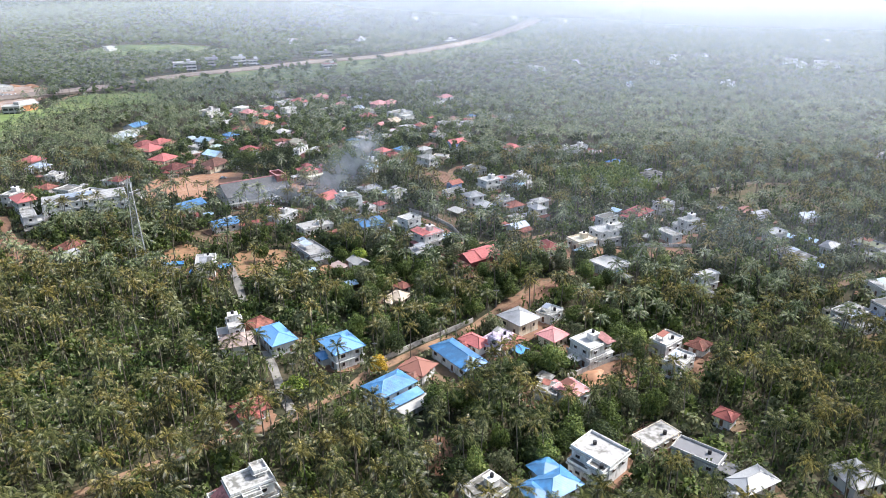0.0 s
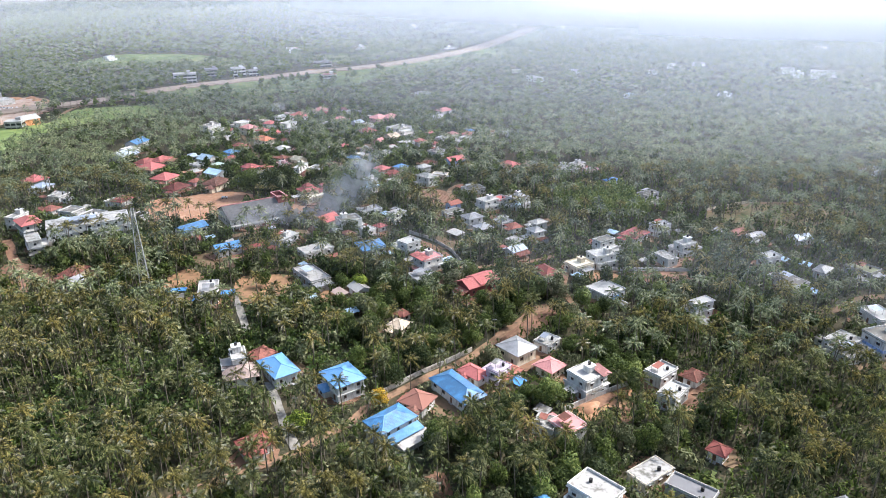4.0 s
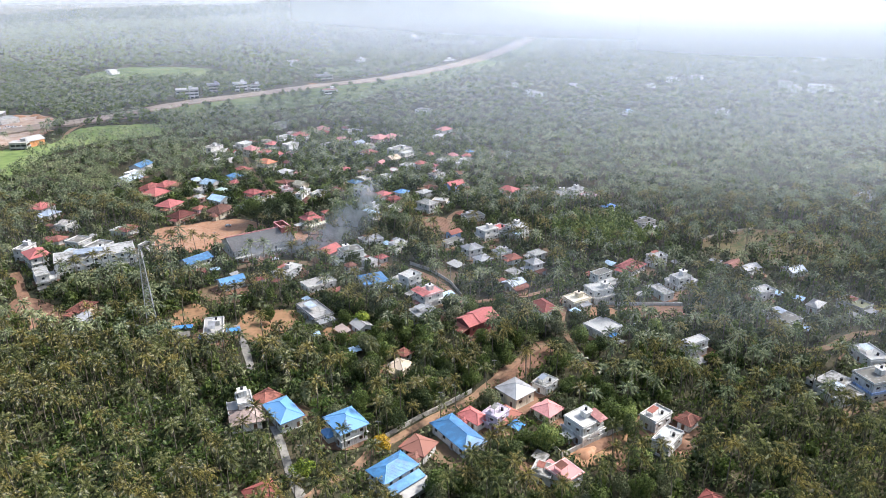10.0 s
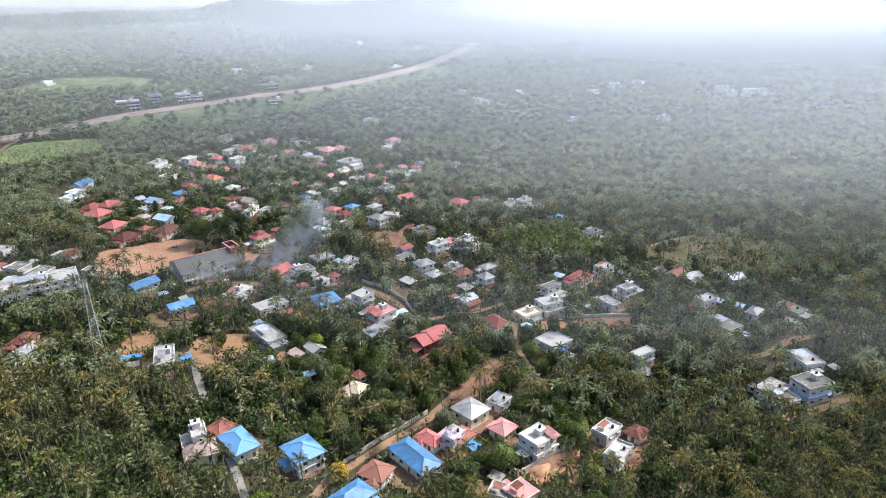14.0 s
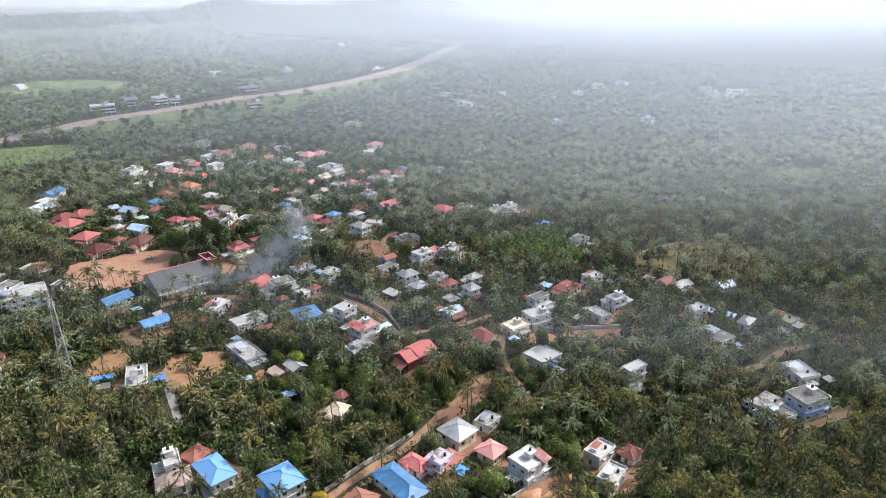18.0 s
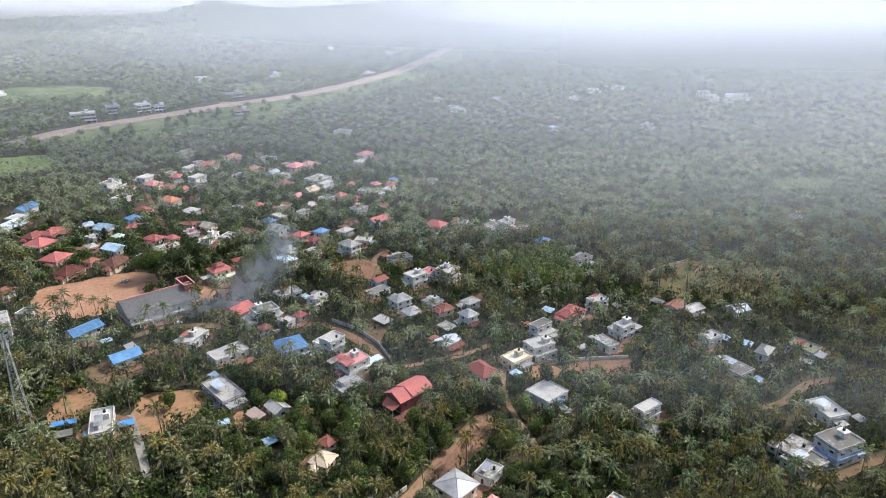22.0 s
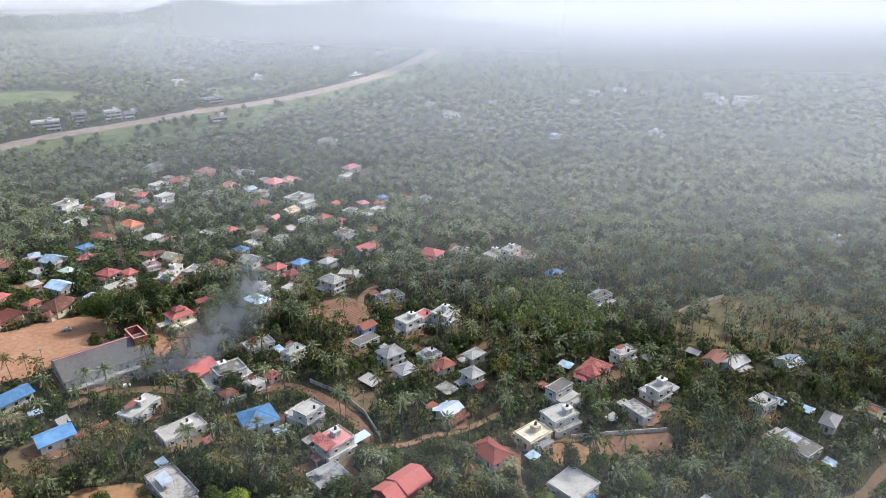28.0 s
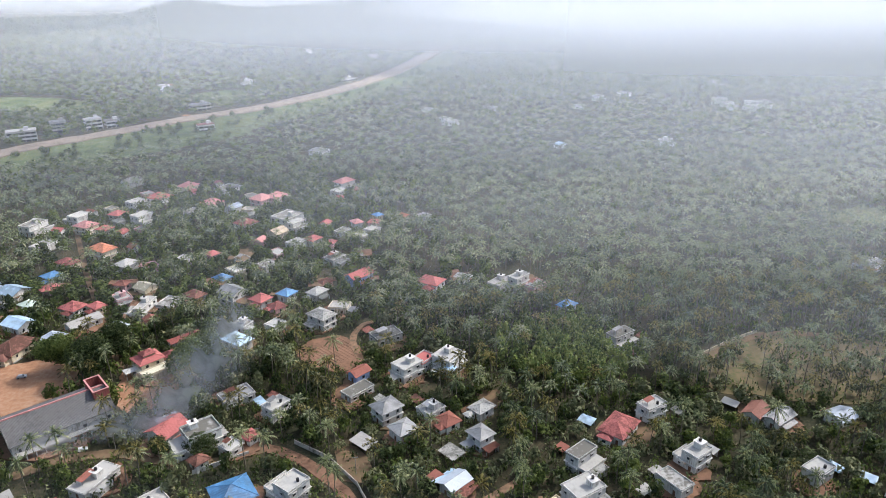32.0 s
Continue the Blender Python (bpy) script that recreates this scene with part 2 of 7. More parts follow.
gb.inputs["Base Color"].default_value = (0.03, 0.035, 0.04, 1)
gb.inputs["Roughness"].default_value = 0.1
M["glass"] = glass


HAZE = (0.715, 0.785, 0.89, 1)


def veil_skin(name, colour):
    """A see-through skin that stands in for haze or smoke and scatters the light forwards and back."""
    m = bpy.data.materials.new(name)
    m.use_nodes = True
    n, link = m.node_tree.nodes, m.node_tree.links.new
    n.remove(n["Principled BSDF"])
    body = n.new("ShaderNodeMixShader")
    body.inputs["Fac"].default_value = 0.72
    for k, kind in enumerate(("ShaderNodeBsdfDiffuse", "ShaderNodeBsdfTranslucent")):
        side = n.new(kind)
        side.inputs["Color"].default_value = colour
        link(side.outputs[0], body.inputs[1 + k])
    clear, mix = n.new("ShaderNodeBsdfTransparent"), n.new("ShaderNodeMixShader")
    link(clear.outputs[0], mix.inputs[1])
    link(body.outputs[0], mix.inputs[2])
    link(mix.outputs[0], n["Material Output"].inputs["Surface"])
    return m, n, link, mix


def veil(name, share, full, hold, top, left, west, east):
    """A sheet in place of haze that sets in over the crowns up to the height full, keeps on to hold and sinks to left
    of it at top, and thickens from west to east for denser haze and the sun's glow.
    """
    m, n, link, mix = veil_skin(name, HAZE if share < 0.9 else (0.565, 0.612, 0.68, 1))
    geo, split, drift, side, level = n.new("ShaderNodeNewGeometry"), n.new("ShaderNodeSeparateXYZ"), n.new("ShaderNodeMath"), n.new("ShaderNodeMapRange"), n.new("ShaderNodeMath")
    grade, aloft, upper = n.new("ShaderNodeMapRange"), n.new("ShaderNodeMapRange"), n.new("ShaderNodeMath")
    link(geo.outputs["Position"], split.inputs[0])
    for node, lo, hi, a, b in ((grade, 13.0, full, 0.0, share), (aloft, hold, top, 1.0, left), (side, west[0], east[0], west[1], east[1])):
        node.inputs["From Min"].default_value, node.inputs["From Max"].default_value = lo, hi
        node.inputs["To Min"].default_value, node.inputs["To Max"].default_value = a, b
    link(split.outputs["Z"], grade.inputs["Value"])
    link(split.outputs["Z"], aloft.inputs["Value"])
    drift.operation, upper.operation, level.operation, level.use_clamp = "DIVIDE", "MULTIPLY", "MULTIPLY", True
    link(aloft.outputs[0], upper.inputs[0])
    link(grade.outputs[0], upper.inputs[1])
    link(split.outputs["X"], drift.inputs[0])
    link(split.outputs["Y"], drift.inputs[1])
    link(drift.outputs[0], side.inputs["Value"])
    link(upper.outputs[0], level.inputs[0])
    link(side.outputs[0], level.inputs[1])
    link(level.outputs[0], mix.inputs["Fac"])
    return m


def puff(name, density):
    """Smoke that is dense in the middle of a puff and frays out to nothing."""
    m, n, link, mix = veil_skin(name, (0.8, 0.84, 0.9, 1))
    coord, far, fall, curl, thin, both = n.new("ShaderNodeTexCoord"), n.new("ShaderNodeVectorMath"), n.new("ShaderNodeMapRange"), n.new("ShaderNodeTexNoise"), n.new("ShaderNodeMapRange"), n.new("ShaderNodeMath")
    far.operation, both.operation = "LENGTH", "MULTIPLY"
    fall.interpolation_type = "SMOOTHSTEP"
    fall.inputs["From Min"].default_value, fall.inputs["From Max"].default_value = 0.1, 1.0
    fall.inputs["To Min"].default_value, fall.inputs["To Max"].default_value = density, 0.0
    curl.inputs["Scale"].default_value, curl.inputs["Detail"].default_value, curl.inputs["Distortion"].default_value = 1.7, 4, 0.8
    thin.inputs["From Min"].default_value, thin.inputs["From Max"].default_value = 0.25, 0.58
    link(coord.outputs["Object"], far.inputs[0])
    link(coord.outputs["Object"], curl.inputs["Vector"])
    link(far.outputs["Value"], fall.inputs["Value"])
    link(curl.outputs["Fac"], thin.inputs["Value"])
    link(fall.outputs[0], both.inputs[0])
    link(thin.outputs[0], both.inputs[1])
    link(both.outputs[0], mix.inputs["Fac"])
    return m


M["smoke"] = puff("smoke", 0.5)


# ---- mesh helpers ----
def mesh(name, verts, faces, materials, index=None, smooth=False):
    me = bpy.data.meshes.new(name)
    me.from_pydata([tuple(v) for v in verts], [], [tuple(f) for f in faces])
    for m in materials if isinstance(materials, (list, tuple)) else [materials]:
        me.materials.append(m)
    if index is not None:
        me.polygons.foreach_set("material_index", np.array(index, dtype=np.int32))
    if smooth:
        me.polygons.foreach_set("use_smooth", np.ones(len(me.polygons), dtype=bool))
    me.update()
    return me


def bulk(name, verts, tris, materials, index=None):
    """A large triangle mesh out of numpy arrays."""
    me = bpy.data.meshes.new(name)
    nv, nt = len(verts), len(tris)
    me.vertices.add(nv)
    me.vertices.foreach_set("co", np.ascontiguousarray(verts, dtype=np.float32).ravel())
    me.loops.add(nt * 3)
    me.loops.foreach_set("vertex_index", np.ascontiguousarray(tris, dtype=np.int32).ravel())
    me.polygons.add(nt)
    me.polygons.foreach_set("loop_start", np.arange(0, nt * 3, 3, dtype=np.int32))
    for m in materials:
        me.materials.append(m)
    if index is not None:
        me.polygons.foreach_set("material_index", np.ascontiguousarray(index, dtype=np.int32))
    me.update(calc_edges=True)
    return me


def part(name, data, parent, label="", at=None):
    ob = new(name, data)
    ob.parent = parent
    if at is not None:
        ob.matrix_basis = at
    if label:
        tagged(ob, label)
    return ob


def boxes(*spans):
    """Verts and faces of boxes, each (x0, x1, y0, y1, z0, z1)."""
    vs, fs = [], []
    for x0, x1, y0, y1, z0, z1 in spans:
        k = len(vs)
        vs += [(x0, y0, z0), (x1, y0, z0), (x1, y1, z0), (x0, y1, z0), (x0, y0, z1), (x1, y0, z1), (x1, y1, z1), (x0, y1, z1)]
        fs += [(k, k + 3, k + 2, k + 1), (k + 4, k + 5, k + 6, k + 7), (k, k + 1, k + 5, k + 4), (k + 1, k + 2, k + 6, k + 5), (k + 2, k + 3, k + 7, k + 6), (k + 3, k, k + 4, k + 7)]
    return vs, fs


def tube(radius, z0, z1, sides=10, top=None):
    """A closed round body; top: its radius at the upper end."""
    top = radius if top is None else top
    ang = [2 * math.pi * i / sides for i in range(sides)]
    vs = [(radius * math.cos(q), radius * math.sin(q), z0) for q in ang] + [(top * math.cos(q), top * math.sin(q), z1) for q in ang]
    fs = [(i, (i + 1) % sides, sides + (i + 1) % sides, sides + i) for i in range(sides)]
    return vs, fs + [tuple(range(sides - 1, -1, -1)), tuple(range(sides, 2 * sides))]


# ---- ground ----
CELL = 2.0
X0, Y0, NX, NY = -1500.0, 60.0, 1500, 1250
built = np.zeros((NX, NY), dtype=bool)      # houses
bare = np.zeros((NX, NY), dtype=bool)       # roads, yards, fields
fields = np.zeros((NX, NY), dtype=bool)     # wide open land
gx = X0 + (np.arange(NX) + 0.5) * CELL
gy = Y0 + (np.arange(NY) + 0.5) * CELL


def cells(x, y):
    i = np.clip(((np.asarray(x) - X0) / CELL).astype(int), 0, NX - 1)
    j = np.clip(((np.asarray(y) - Y0) / CELL).astype(int), 0, NY - 1)
    return i, j


def rise(x, y):
    """The height of the land: flat round the village, a wooded ridge behind the highway."""
    x, y = np.asarray(x, float), np.asarray(y, float)
    z = np.zeros(np.broadcast(x, y).shape)
    for cx, cy, sx, sy, h in RIDGES:
        z = z + h * np.exp(-((x - cx) / sx) ** 2 - ((y - cy) / sy) ** 2)
    z = z + 3.0 * np.sin(x * 0.006 + 1.3) * np.sin(y * 0.005) * np.clip((y - 600) / 500, 0, 1)
    return np.where(z > 0.4, z - 0.4, 0.0) * np.clip((y - 750) / 300, 0, 1)


RIDGES = [(-330, 1760, 90, 200, 26), (-200, 1760, 340, 470, 46), (-640, 1720, 320, 470, 34), (-980, 1750, 350, 400, 24), (160, 1900, 300, 330, 46), (500, 2050, 300, 300, 38), (-560, 1300, 260, 170, 14), (-230, 1400, 240, 150, 16)]


def draw_ground():
    xs = np.concatenate([np.linspace(-4800, -1500, 12)[:-1], np.linspace(-1500, 1500, 121), np.linspace(1500, 4800, 12)[1:]])
    ys = np.concatenate([np.linspace(-1500, 0, 6)[:-1], np.linspace(0, 2600, 105), np.linspace(2600, 4900, 10)[1:]])
    gxx, gyy = np.meshgrid(xs, ys, indexing="ij")
    z = rise(gxx, gyy)
    vs = np.stack([gxx, gyy, z], -1).reshape(-1, 3)
    ny = len(ys)
    i, j = np.meshgrid(np.arange(len(xs) - 1), np.arange(ny - 1), indexing="ij")
    k = (i * ny + j).ravel()
    tris = np.concatenate([np.stack([k, k + ny, k + ny + 1], -1), np.stack([k, k + ny + 1, k + 1], -1)])
    tagged(new("ground", bulk("ground", vs, tris, [M["ground"]])), "dark earth and undergrowth under coconut groves", "ground", kind="structure")


draw_ground()
LIFT = {"n": 0}


def inside(poly, x, y):
    res = np.zeros(np.broadcast(x, y).shape, dtype=bool)
    n = len(poly)
    for k in range(n):
        (ax, ay), (bx, by) = poly[k], poly[(k + 1) % n]
        cross = (ay > y) != (by > y)
        with np.errstate(divide="ignore", invalid="ignore"):
            res ^= cross & (x < (bx - ax) * (y - ay) / (by - ay) + ax)
    return res


def soften(poly, wobble, step):
    """A polygon with its outline rounded and roughened."""
    rnd = random.Random(len(poly) + int(abs(poly[0][0]) * 10))
    pts = [Vector((x, y, 0)) for x, y in poly]
    for _ in range(2):
        pts = [q for k in range(len(pts)) for q in (pts[k].lerp(pts[(k + 1) % len(pts)], 0.25), pts[k].lerp(pts[(k + 1) % len(pts)], 0.75))]
    return [(q.x + rnd.uniform(-wobble, wobble), q.y + rnd.uniform(-wobble, wobble)) for q in pts]


PATCH_LABELS = {"playground": "open playground of trodden orange laterite earth", "temple_yard": "bare sandy yard in front of the shrine", "yard": "bare tan earth yard with dry tufts",
                "cleared_strip": "cleared strip of reddish turned earth", "compound_yard": "sandy house yard with a heap of sand", "ploughed_field": "ploughed plot of red-brown earth",
                "dry_field": "dry yellow grass under sparse palms", "clearing": "reddish bare clearing between trees", "paddy_field": "bright green paddy field", "meadow": "pale green meadow far off", "construction_site": "bare pale earth of a building site by the highway"}


def patch(name, material, poly):
    LIFT["n"] += 1
    far = poly[0][1] > 460
    pts = soften(poly, 3.0 if far else 0.8, 2)
    z = 0.04 + 0.006 * LIFT["n"]
    c = np.mean(np.array(pts), axis=0)
    ring = [(x, y, float(rise(x, y)) + z) for x, y in pts]
    low = [(x, y, -0.3) for x, y in pts]
    n = len(ring)
    vs = ring + low
    fs = [tuple(range(n))] if inside(pts, np.array(c[0]), np.array(c[1])) is not None else []
    fs += [(k, n + k, n + (k + 1) % n, (k + 1) % n) for k in range(n)]
    if far:
        arr = np.array(pts)
        xx, yy = np.meshgrid(np.arange(arr[:, 0].min(), arr[:, 0].max(), 5.0), np.arange(arr[:, 1].min(), arr[:, 1].max(), 5.0), indexing="ij")
        keep = inside(pts, xx + 2.5, yy + 2.5)
        corner = np.stack([np.stack([xx[keep] + u, yy[keep] + v], -1) for u, v in ((0, 0), (5, 0), (5, 5), (0, 5))], 1).reshape(-1, 2)
        vs = np.column_stack([corner, rise(corner[:, 0], corner[:, 1]) + 0.45 + 0.02 * LIFT["n"]])
        q = np.arange(len(vs)).reshape(-1, 4)
        me = bulk(name, vs, np.concatenate([q[:, [0, 1, 2]], q[:, [0, 2, 3]]]), [material])
    else:
        me = mesh(name, vs, fs, material)
    tagged(new(name, me), PATCH_LABELS[name], name.replace("_", " "), kind="structure")
    arr = np.array(pts)
    i0, j0 = cells(arr[:, 0].min() - 2, arr[:, 1].min() - 2)
    i1, j1 = cells(arr[:, 0].max() + 2, arr[:, 1].max() + 2)
    xx, yy = np.meshgrid(gx[i0:i1 + 1], gy[j0:j1 + 1], indexing="ij")
    hit_cells = inside(pts, xx, yy)
    if name in ("dry_field", "clearing", "yard"):
        hit_cells &= np.random.RandomState(LIFT["n"]).rand(*hit_cells.shape) < {"dry_field": 0.3, "clearing": 0.75, "yard": 0.9}[name]
    bare[i0:i1 + 1, j0:j1 + 1] |= hit_cells
    if name in ("paddy_field", "meadow", "construction_site"):
        fields[i0:i1 + 1, j0:j1 + 1] |= hit_cells


def road(name, material, width, pts):
    LIFT["n"] += 1
    z = 0.05 + 0.006 * LIFT["n"]
    p = [Vector((x, y, 0)) for x, y in pts]
    for _ in range(3 if width > 10 else 2):
        p = [p[0]] + [q for k in range(len(p) - 1) for q in (p[k].lerp(p[k + 1], 0.25), p[k].lerp(p[k + 1], 0.75))] + [p[-1]]
    rnd = random.Random(int(width * 10) + len(pts))
    vs = []
    for k, q in enumerate(p):
        d = (p[min(k + 1, len(p) - 1)] - p[max(k - 1, 0)]).normalized()
        s = Vector((-d.y, d.x, 0))
        w = width / 2 * rnd.uniform(0.85, 1.12)
        zz = float(rise(q.x, q.y)) + z + (1.6 if width > 20 else 0.0)
        foot = 2.2 if width > 20 else 0.25
        vs += [(*(q + s * w).xy, zz - foot), (*(q + s * w * 0.97).xy, zz), (*q.xy, zz + 0.04), (*(q - s * w * 0.97).xy, zz), (*(q - s * w).xy, zz - foot)]
        for f in np.linspace(-1, 1, 5):
            i, j = cells(q.x + s.x * w * f, q.y + s.y * w * f)
            bare[i, j] = True
    for k in range(len(p) - 1):
        n = max(int((p[k + 1] - p[k]).length), 1)
        for u in range(n):
            q = p[k].lerp(p[k + 1], u / n)
            d = (p[k + 1] - p[k]).normalized()
            for f in np.linspace(-1, 1, max(3, int(width))):
                i, j = cells(q.x - d.y * width / 2 * f, q.y + d.x * width / 2 * f)
                bare[i, j] = True
                fields[i, j] |= width > 10
    fs = [(5 * k + c, 5 * k + c + 1, 5 * k + c + 6, 5 * k + c + 5) for k in range(len(p) - 1) for c in range(4)]
    fs = [f[::-1] for f in fs]
    label = {"dirt_road": "unpaved village road of orange-brown earth", "village_lane": "narrow paved village lane", "highway": "wide highway under construction, pale laterite and gravel"}[name]
    tagged(new(name, mesh(name, vs, fs, material)), label, "road", kind="structure")


patch("clearing", M["dirt_red"], [(56.7, 196.3), (62.4, 197.3), (59.5, 182.6), (56.4, 178.1), (54.0, 182.6)])
patch("clearing", M["dirt_tan"], [(174.8, 395.3), (184.9, 396.4), (178.0, 377.7), (165.0, 357.7), (156.7, 356.9), (164.9, 375.0)])
patch("construction_site", M["site_earth"], [(-477, 701), (-475, 755), (-445, 767), (-402, 745), (-386, 699), (-381, 654), (-390, 626), (-417, 606)])
road("village_lane", M["concrete"], 16, [(-470, 690), (-440, 694), (-412, 702), (-384, 716)])
patch("playground", M["dirt_orange"], [(-174.1, 387.9), (-176.7, 408.4), (-163.6, 411.9), (-128.8, 429.3), (-100.4, 403.2), (-126.7, 379.0), (-132.2, 369.4), (-162.6, 364.2)])
patch("temple_yard", M["dirt_orange"], [(-91.4, 395.4), (-93.5, 410.8), (-69.8, 414.3), (-64.7, 399.9), (-66.6, 387.7), (-76.0, 377.5), (-84.1, 376.8)])
patch("yard", M["yard_earth"], [(-86.8, 268.1), (-93.3, 283.4), (-93.2, 294.5), (-80.5, 296.9), (-66.6, 295.2), (-64.4, 279.9), (-72.5, 271.9), (-80.7, 265.7)])
patch("yard", M["yard_earth"], [(-127, 280), (-124.4, 279.2), (-125.7, 293.6), (-121.4, 303.4), (-111.0, 299.4), (-107.6, 283.4), (-113.7, 276.9)])
patch("yard", M["yard_earth"], [(-54, 277), (-48.5, 280), (-42, 277), (-39, 266), (-50, 264)])
patch("yard", M["yard_earth"], [(67, 295), (73, 299), (80, 298), (82, 290), (77, 284), (66, 287)])
patch("yard", M["dirt_red"], [(84, 297), (99, 299), (116, 299), (113, 288), (95, 285), (83, 289)])
patch("cleared_strip", M["dirt_red"], [(14.5, 231.0), (28.9, 249.3), (41.9, 267.0), (50.8, 265.9), (49.8, 255.7), (37.7, 241.6), (21.5, 227.5)])
patch("compound_yard", M["yard_earth"], [(36.5, 195.6), (39.7, 189.6), (64.0, 205.6), (63.1, 196.3), (48.4, 182.6), (40.2, 185.1)])
patch("ploughed_field", M["dirt_red"], [(-22.1, 421.0), (-1.9, 430.7), (9.3, 413.3), (7.6, 395.9), (-7.7, 395.9), (-18.8, 406.8)])
patch("dry_field", M["dry_grass"], [(176.8, 404.1), (156.2, 357.0), (162.9, 354.0), (180.1, 345.7), (206.2, 340.0), (241.9, 368.2), (241.4, 388.0), (205.0, 399.9)])
patch("clearing", M["dirt_red"], [(-5.2, 156.7), (-1.4, 161.7), (2.4, 153.1), (5.2, 144.2), (-2.0, 142.1), (-5.8, 149.7)])
patch("yard", M["dirt_tan"], [(-124.2, 319.3), (-117.6, 321.6), (-101.3, 324.3), (-92.4, 315.0), (-96.0, 303.5), (-111.9, 302.8)])
patch("yard", M["dirt_red"], [(-211.3, 309.6), (-196.0, 309.3), (-173.8, 291.7), (-169.8, 283.7), (-186.0, 280.4), (-199.8, 286.9)])
patch("clearing", M["dirt_tan"], [(-3.7, 346.3), (6.2, 344.8), (10.4, 326.3), (-1.7, 325.3)])
patch("dry_field", M["dry_grass"], [(150.4, 383.7), (170.4, 388.9), (171.6, 366.6), (164.2, 354.1), (144.3, 356.5)])
patch("paddy_field", M["paddy"], [(-394, 561), (-391, 611), (-345, 621), (-367, 686), (-348, 704), (-303, 717), (-274, 697), (-266, 664), (-287, 648), (-318, 637), (-324, 606), (-342, 588), (-329, 546), (-328, 503), (-335, 469)])
patch("meadow", M["meadow"], [(-285, 745), (-240, 752), (-205, 776), (-170, 802), (-132, 830), (-104, 850), (-82, 900), (2, 992), (72, 1093), (149, 1190), (190, 1330), (210, 1480), (136, 1340), (79, 1223), (16, 1124), (-67, 1024), (-125, 973), (-167, 949), (-216, 900), (-262, 860), (-305, 826), (-335, 770), (-310, 748)])
patch("meadow", M["meadow"], [(-190, 1081), (-131, 1114), (-110, 1063), (-140, 1030), (-175, 1033)])
patch("meadow", M["meadow"], [(330, 1330), (420, 1370), (480, 1340), (400, 1300)])
patch("meadow", M["meadow"], [(-370, 1040), (-307, 1040), (-285, 985), (-345, 982)])
patch("meadow", M["meadow"], [(-524, 971), (-481, 1068), (-383, 1077), (-300, 1052), (-304, 1007), (-412, 979)])
patch("meadow", M["grove_floor"], [(316, 549), (365, 559), (379, 545), (359, 520), (316, 527)])
patch("clearing", M["dirt_tan"], [(52.2, 374.3), (63.5, 372.7), (61.0, 361.2), (52.0, 360.6)])
road("dirt_road", M["dirt_path"], 3.6, [(-25.5, 189.6), (-15.5, 199.1), (-4.6, 209.4), (7.1, 218.1), (15.7, 228.7), (25.1, 242.6), (37.9, 258.0), (48.3, 266.3)])
road("village_lane", M["concrete"], 3.0, [(-42.9, 169.6), (-48.2, 179.6), (-53.8, 193.9), (-59.6, 206.3)])
road("village_lane", M["concrete"], 3.0, [(-75.9, 241.4), (-83.3, 259.8), (-92.9, 280.5)])
road("dirt_road", M["dirt_path"], 3.4, [(-90.7, 135.0), (-82.9, 142.1), (-71.4, 149.7), (-64.2, 154.8), (-57.8, 159.1), (-49.6, 163.4), (-41.8, 168.2), (-37.3, 175.2), (-28.2, 182.6), (-24.7, 190.6)])
road("village_lane", M["dirt_red"], 4.6, [(-28.6, 349.1), (-18.1, 343.6), (-7.8, 333.0), (0.8, 320.8), (6.6, 306.4), (-5.4, 299.5), (-16.7, 295.7), (-26.0, 293.5)])
road("dirt_road", M["dirt_path"], 2.4, [(62.9, 310.7), (55.0, 289.3), (52.9, 275.6), (56.0, 257.3), (57.9, 247.4), (59.2, 236.7)])
road("dirt_road", M["dirt_tan"], 5, [(-110.4, 345.1), (-99.7, 351.5), (-85.1, 353.6), (-73.7, 352.0), (-61.6, 346.3), (-43.4, 341.8), (-28.6, 348.3)])
road("dirt_road", M["dirt_tan"], 3.2, [(-92.8, 408.5), (-109.3, 445.7), (-130, 492), (-147, 532), (-162, 570), (-179, 610)])
road("dirt_road", M["dirt_path"], 2.6, [(2.5, 302.2), (10.5, 304.2), (18.5, 303.2), (27.2, 308.5), (35.3, 307.4), (46.7, 312.7), (56.5, 318.6)])
road("dirt_road", M["dirt_path"], 3, [(7.8, 402.8), (3.2, 423.5), (8.7, 436.4), (14.2, 438.5)])
road("dirt_road", M["dirt_red"], 5, [(-226, 340), (-218, 329), (-208, 315), (-198, 300), (-188, 285), (-182, 276)])
road("dirt_road", M["dirt_tan"], 4, [(149.4, 381.9), (174.0, 393.9), (191.0, 399.8), (209.5, 398.1), (226.4, 390.3)])
road("dirt_road", M["dirt_tan"], 4, [(148.6, 256.5), (160.3, 256.9), (178.0, 270.1), (194.0, 272.3)])
road("dirt_road", M["dirt_tan"], 5, [(154.6, 215.4), (165.6, 219.6), (181.9, 224.8)])
HIGHWAY = [(-448, 655), (-428, 674), (-407, 697), (-384, 718), (-350, 747), (-305, 826), (-262, 860), (-216, 900), (-167, 949), (-125, 973), (-67, 1024), (16, 1124), (79, 1223), (136, 1340), (200, 1500), (262, 1690)]
road("highway", M["laterite"], 26, HIGHWAY)
road("dirt_road", M["dirt_path"], 4, [(-344, 617), (-356, 653), (-368, 688), (-366, 718)])

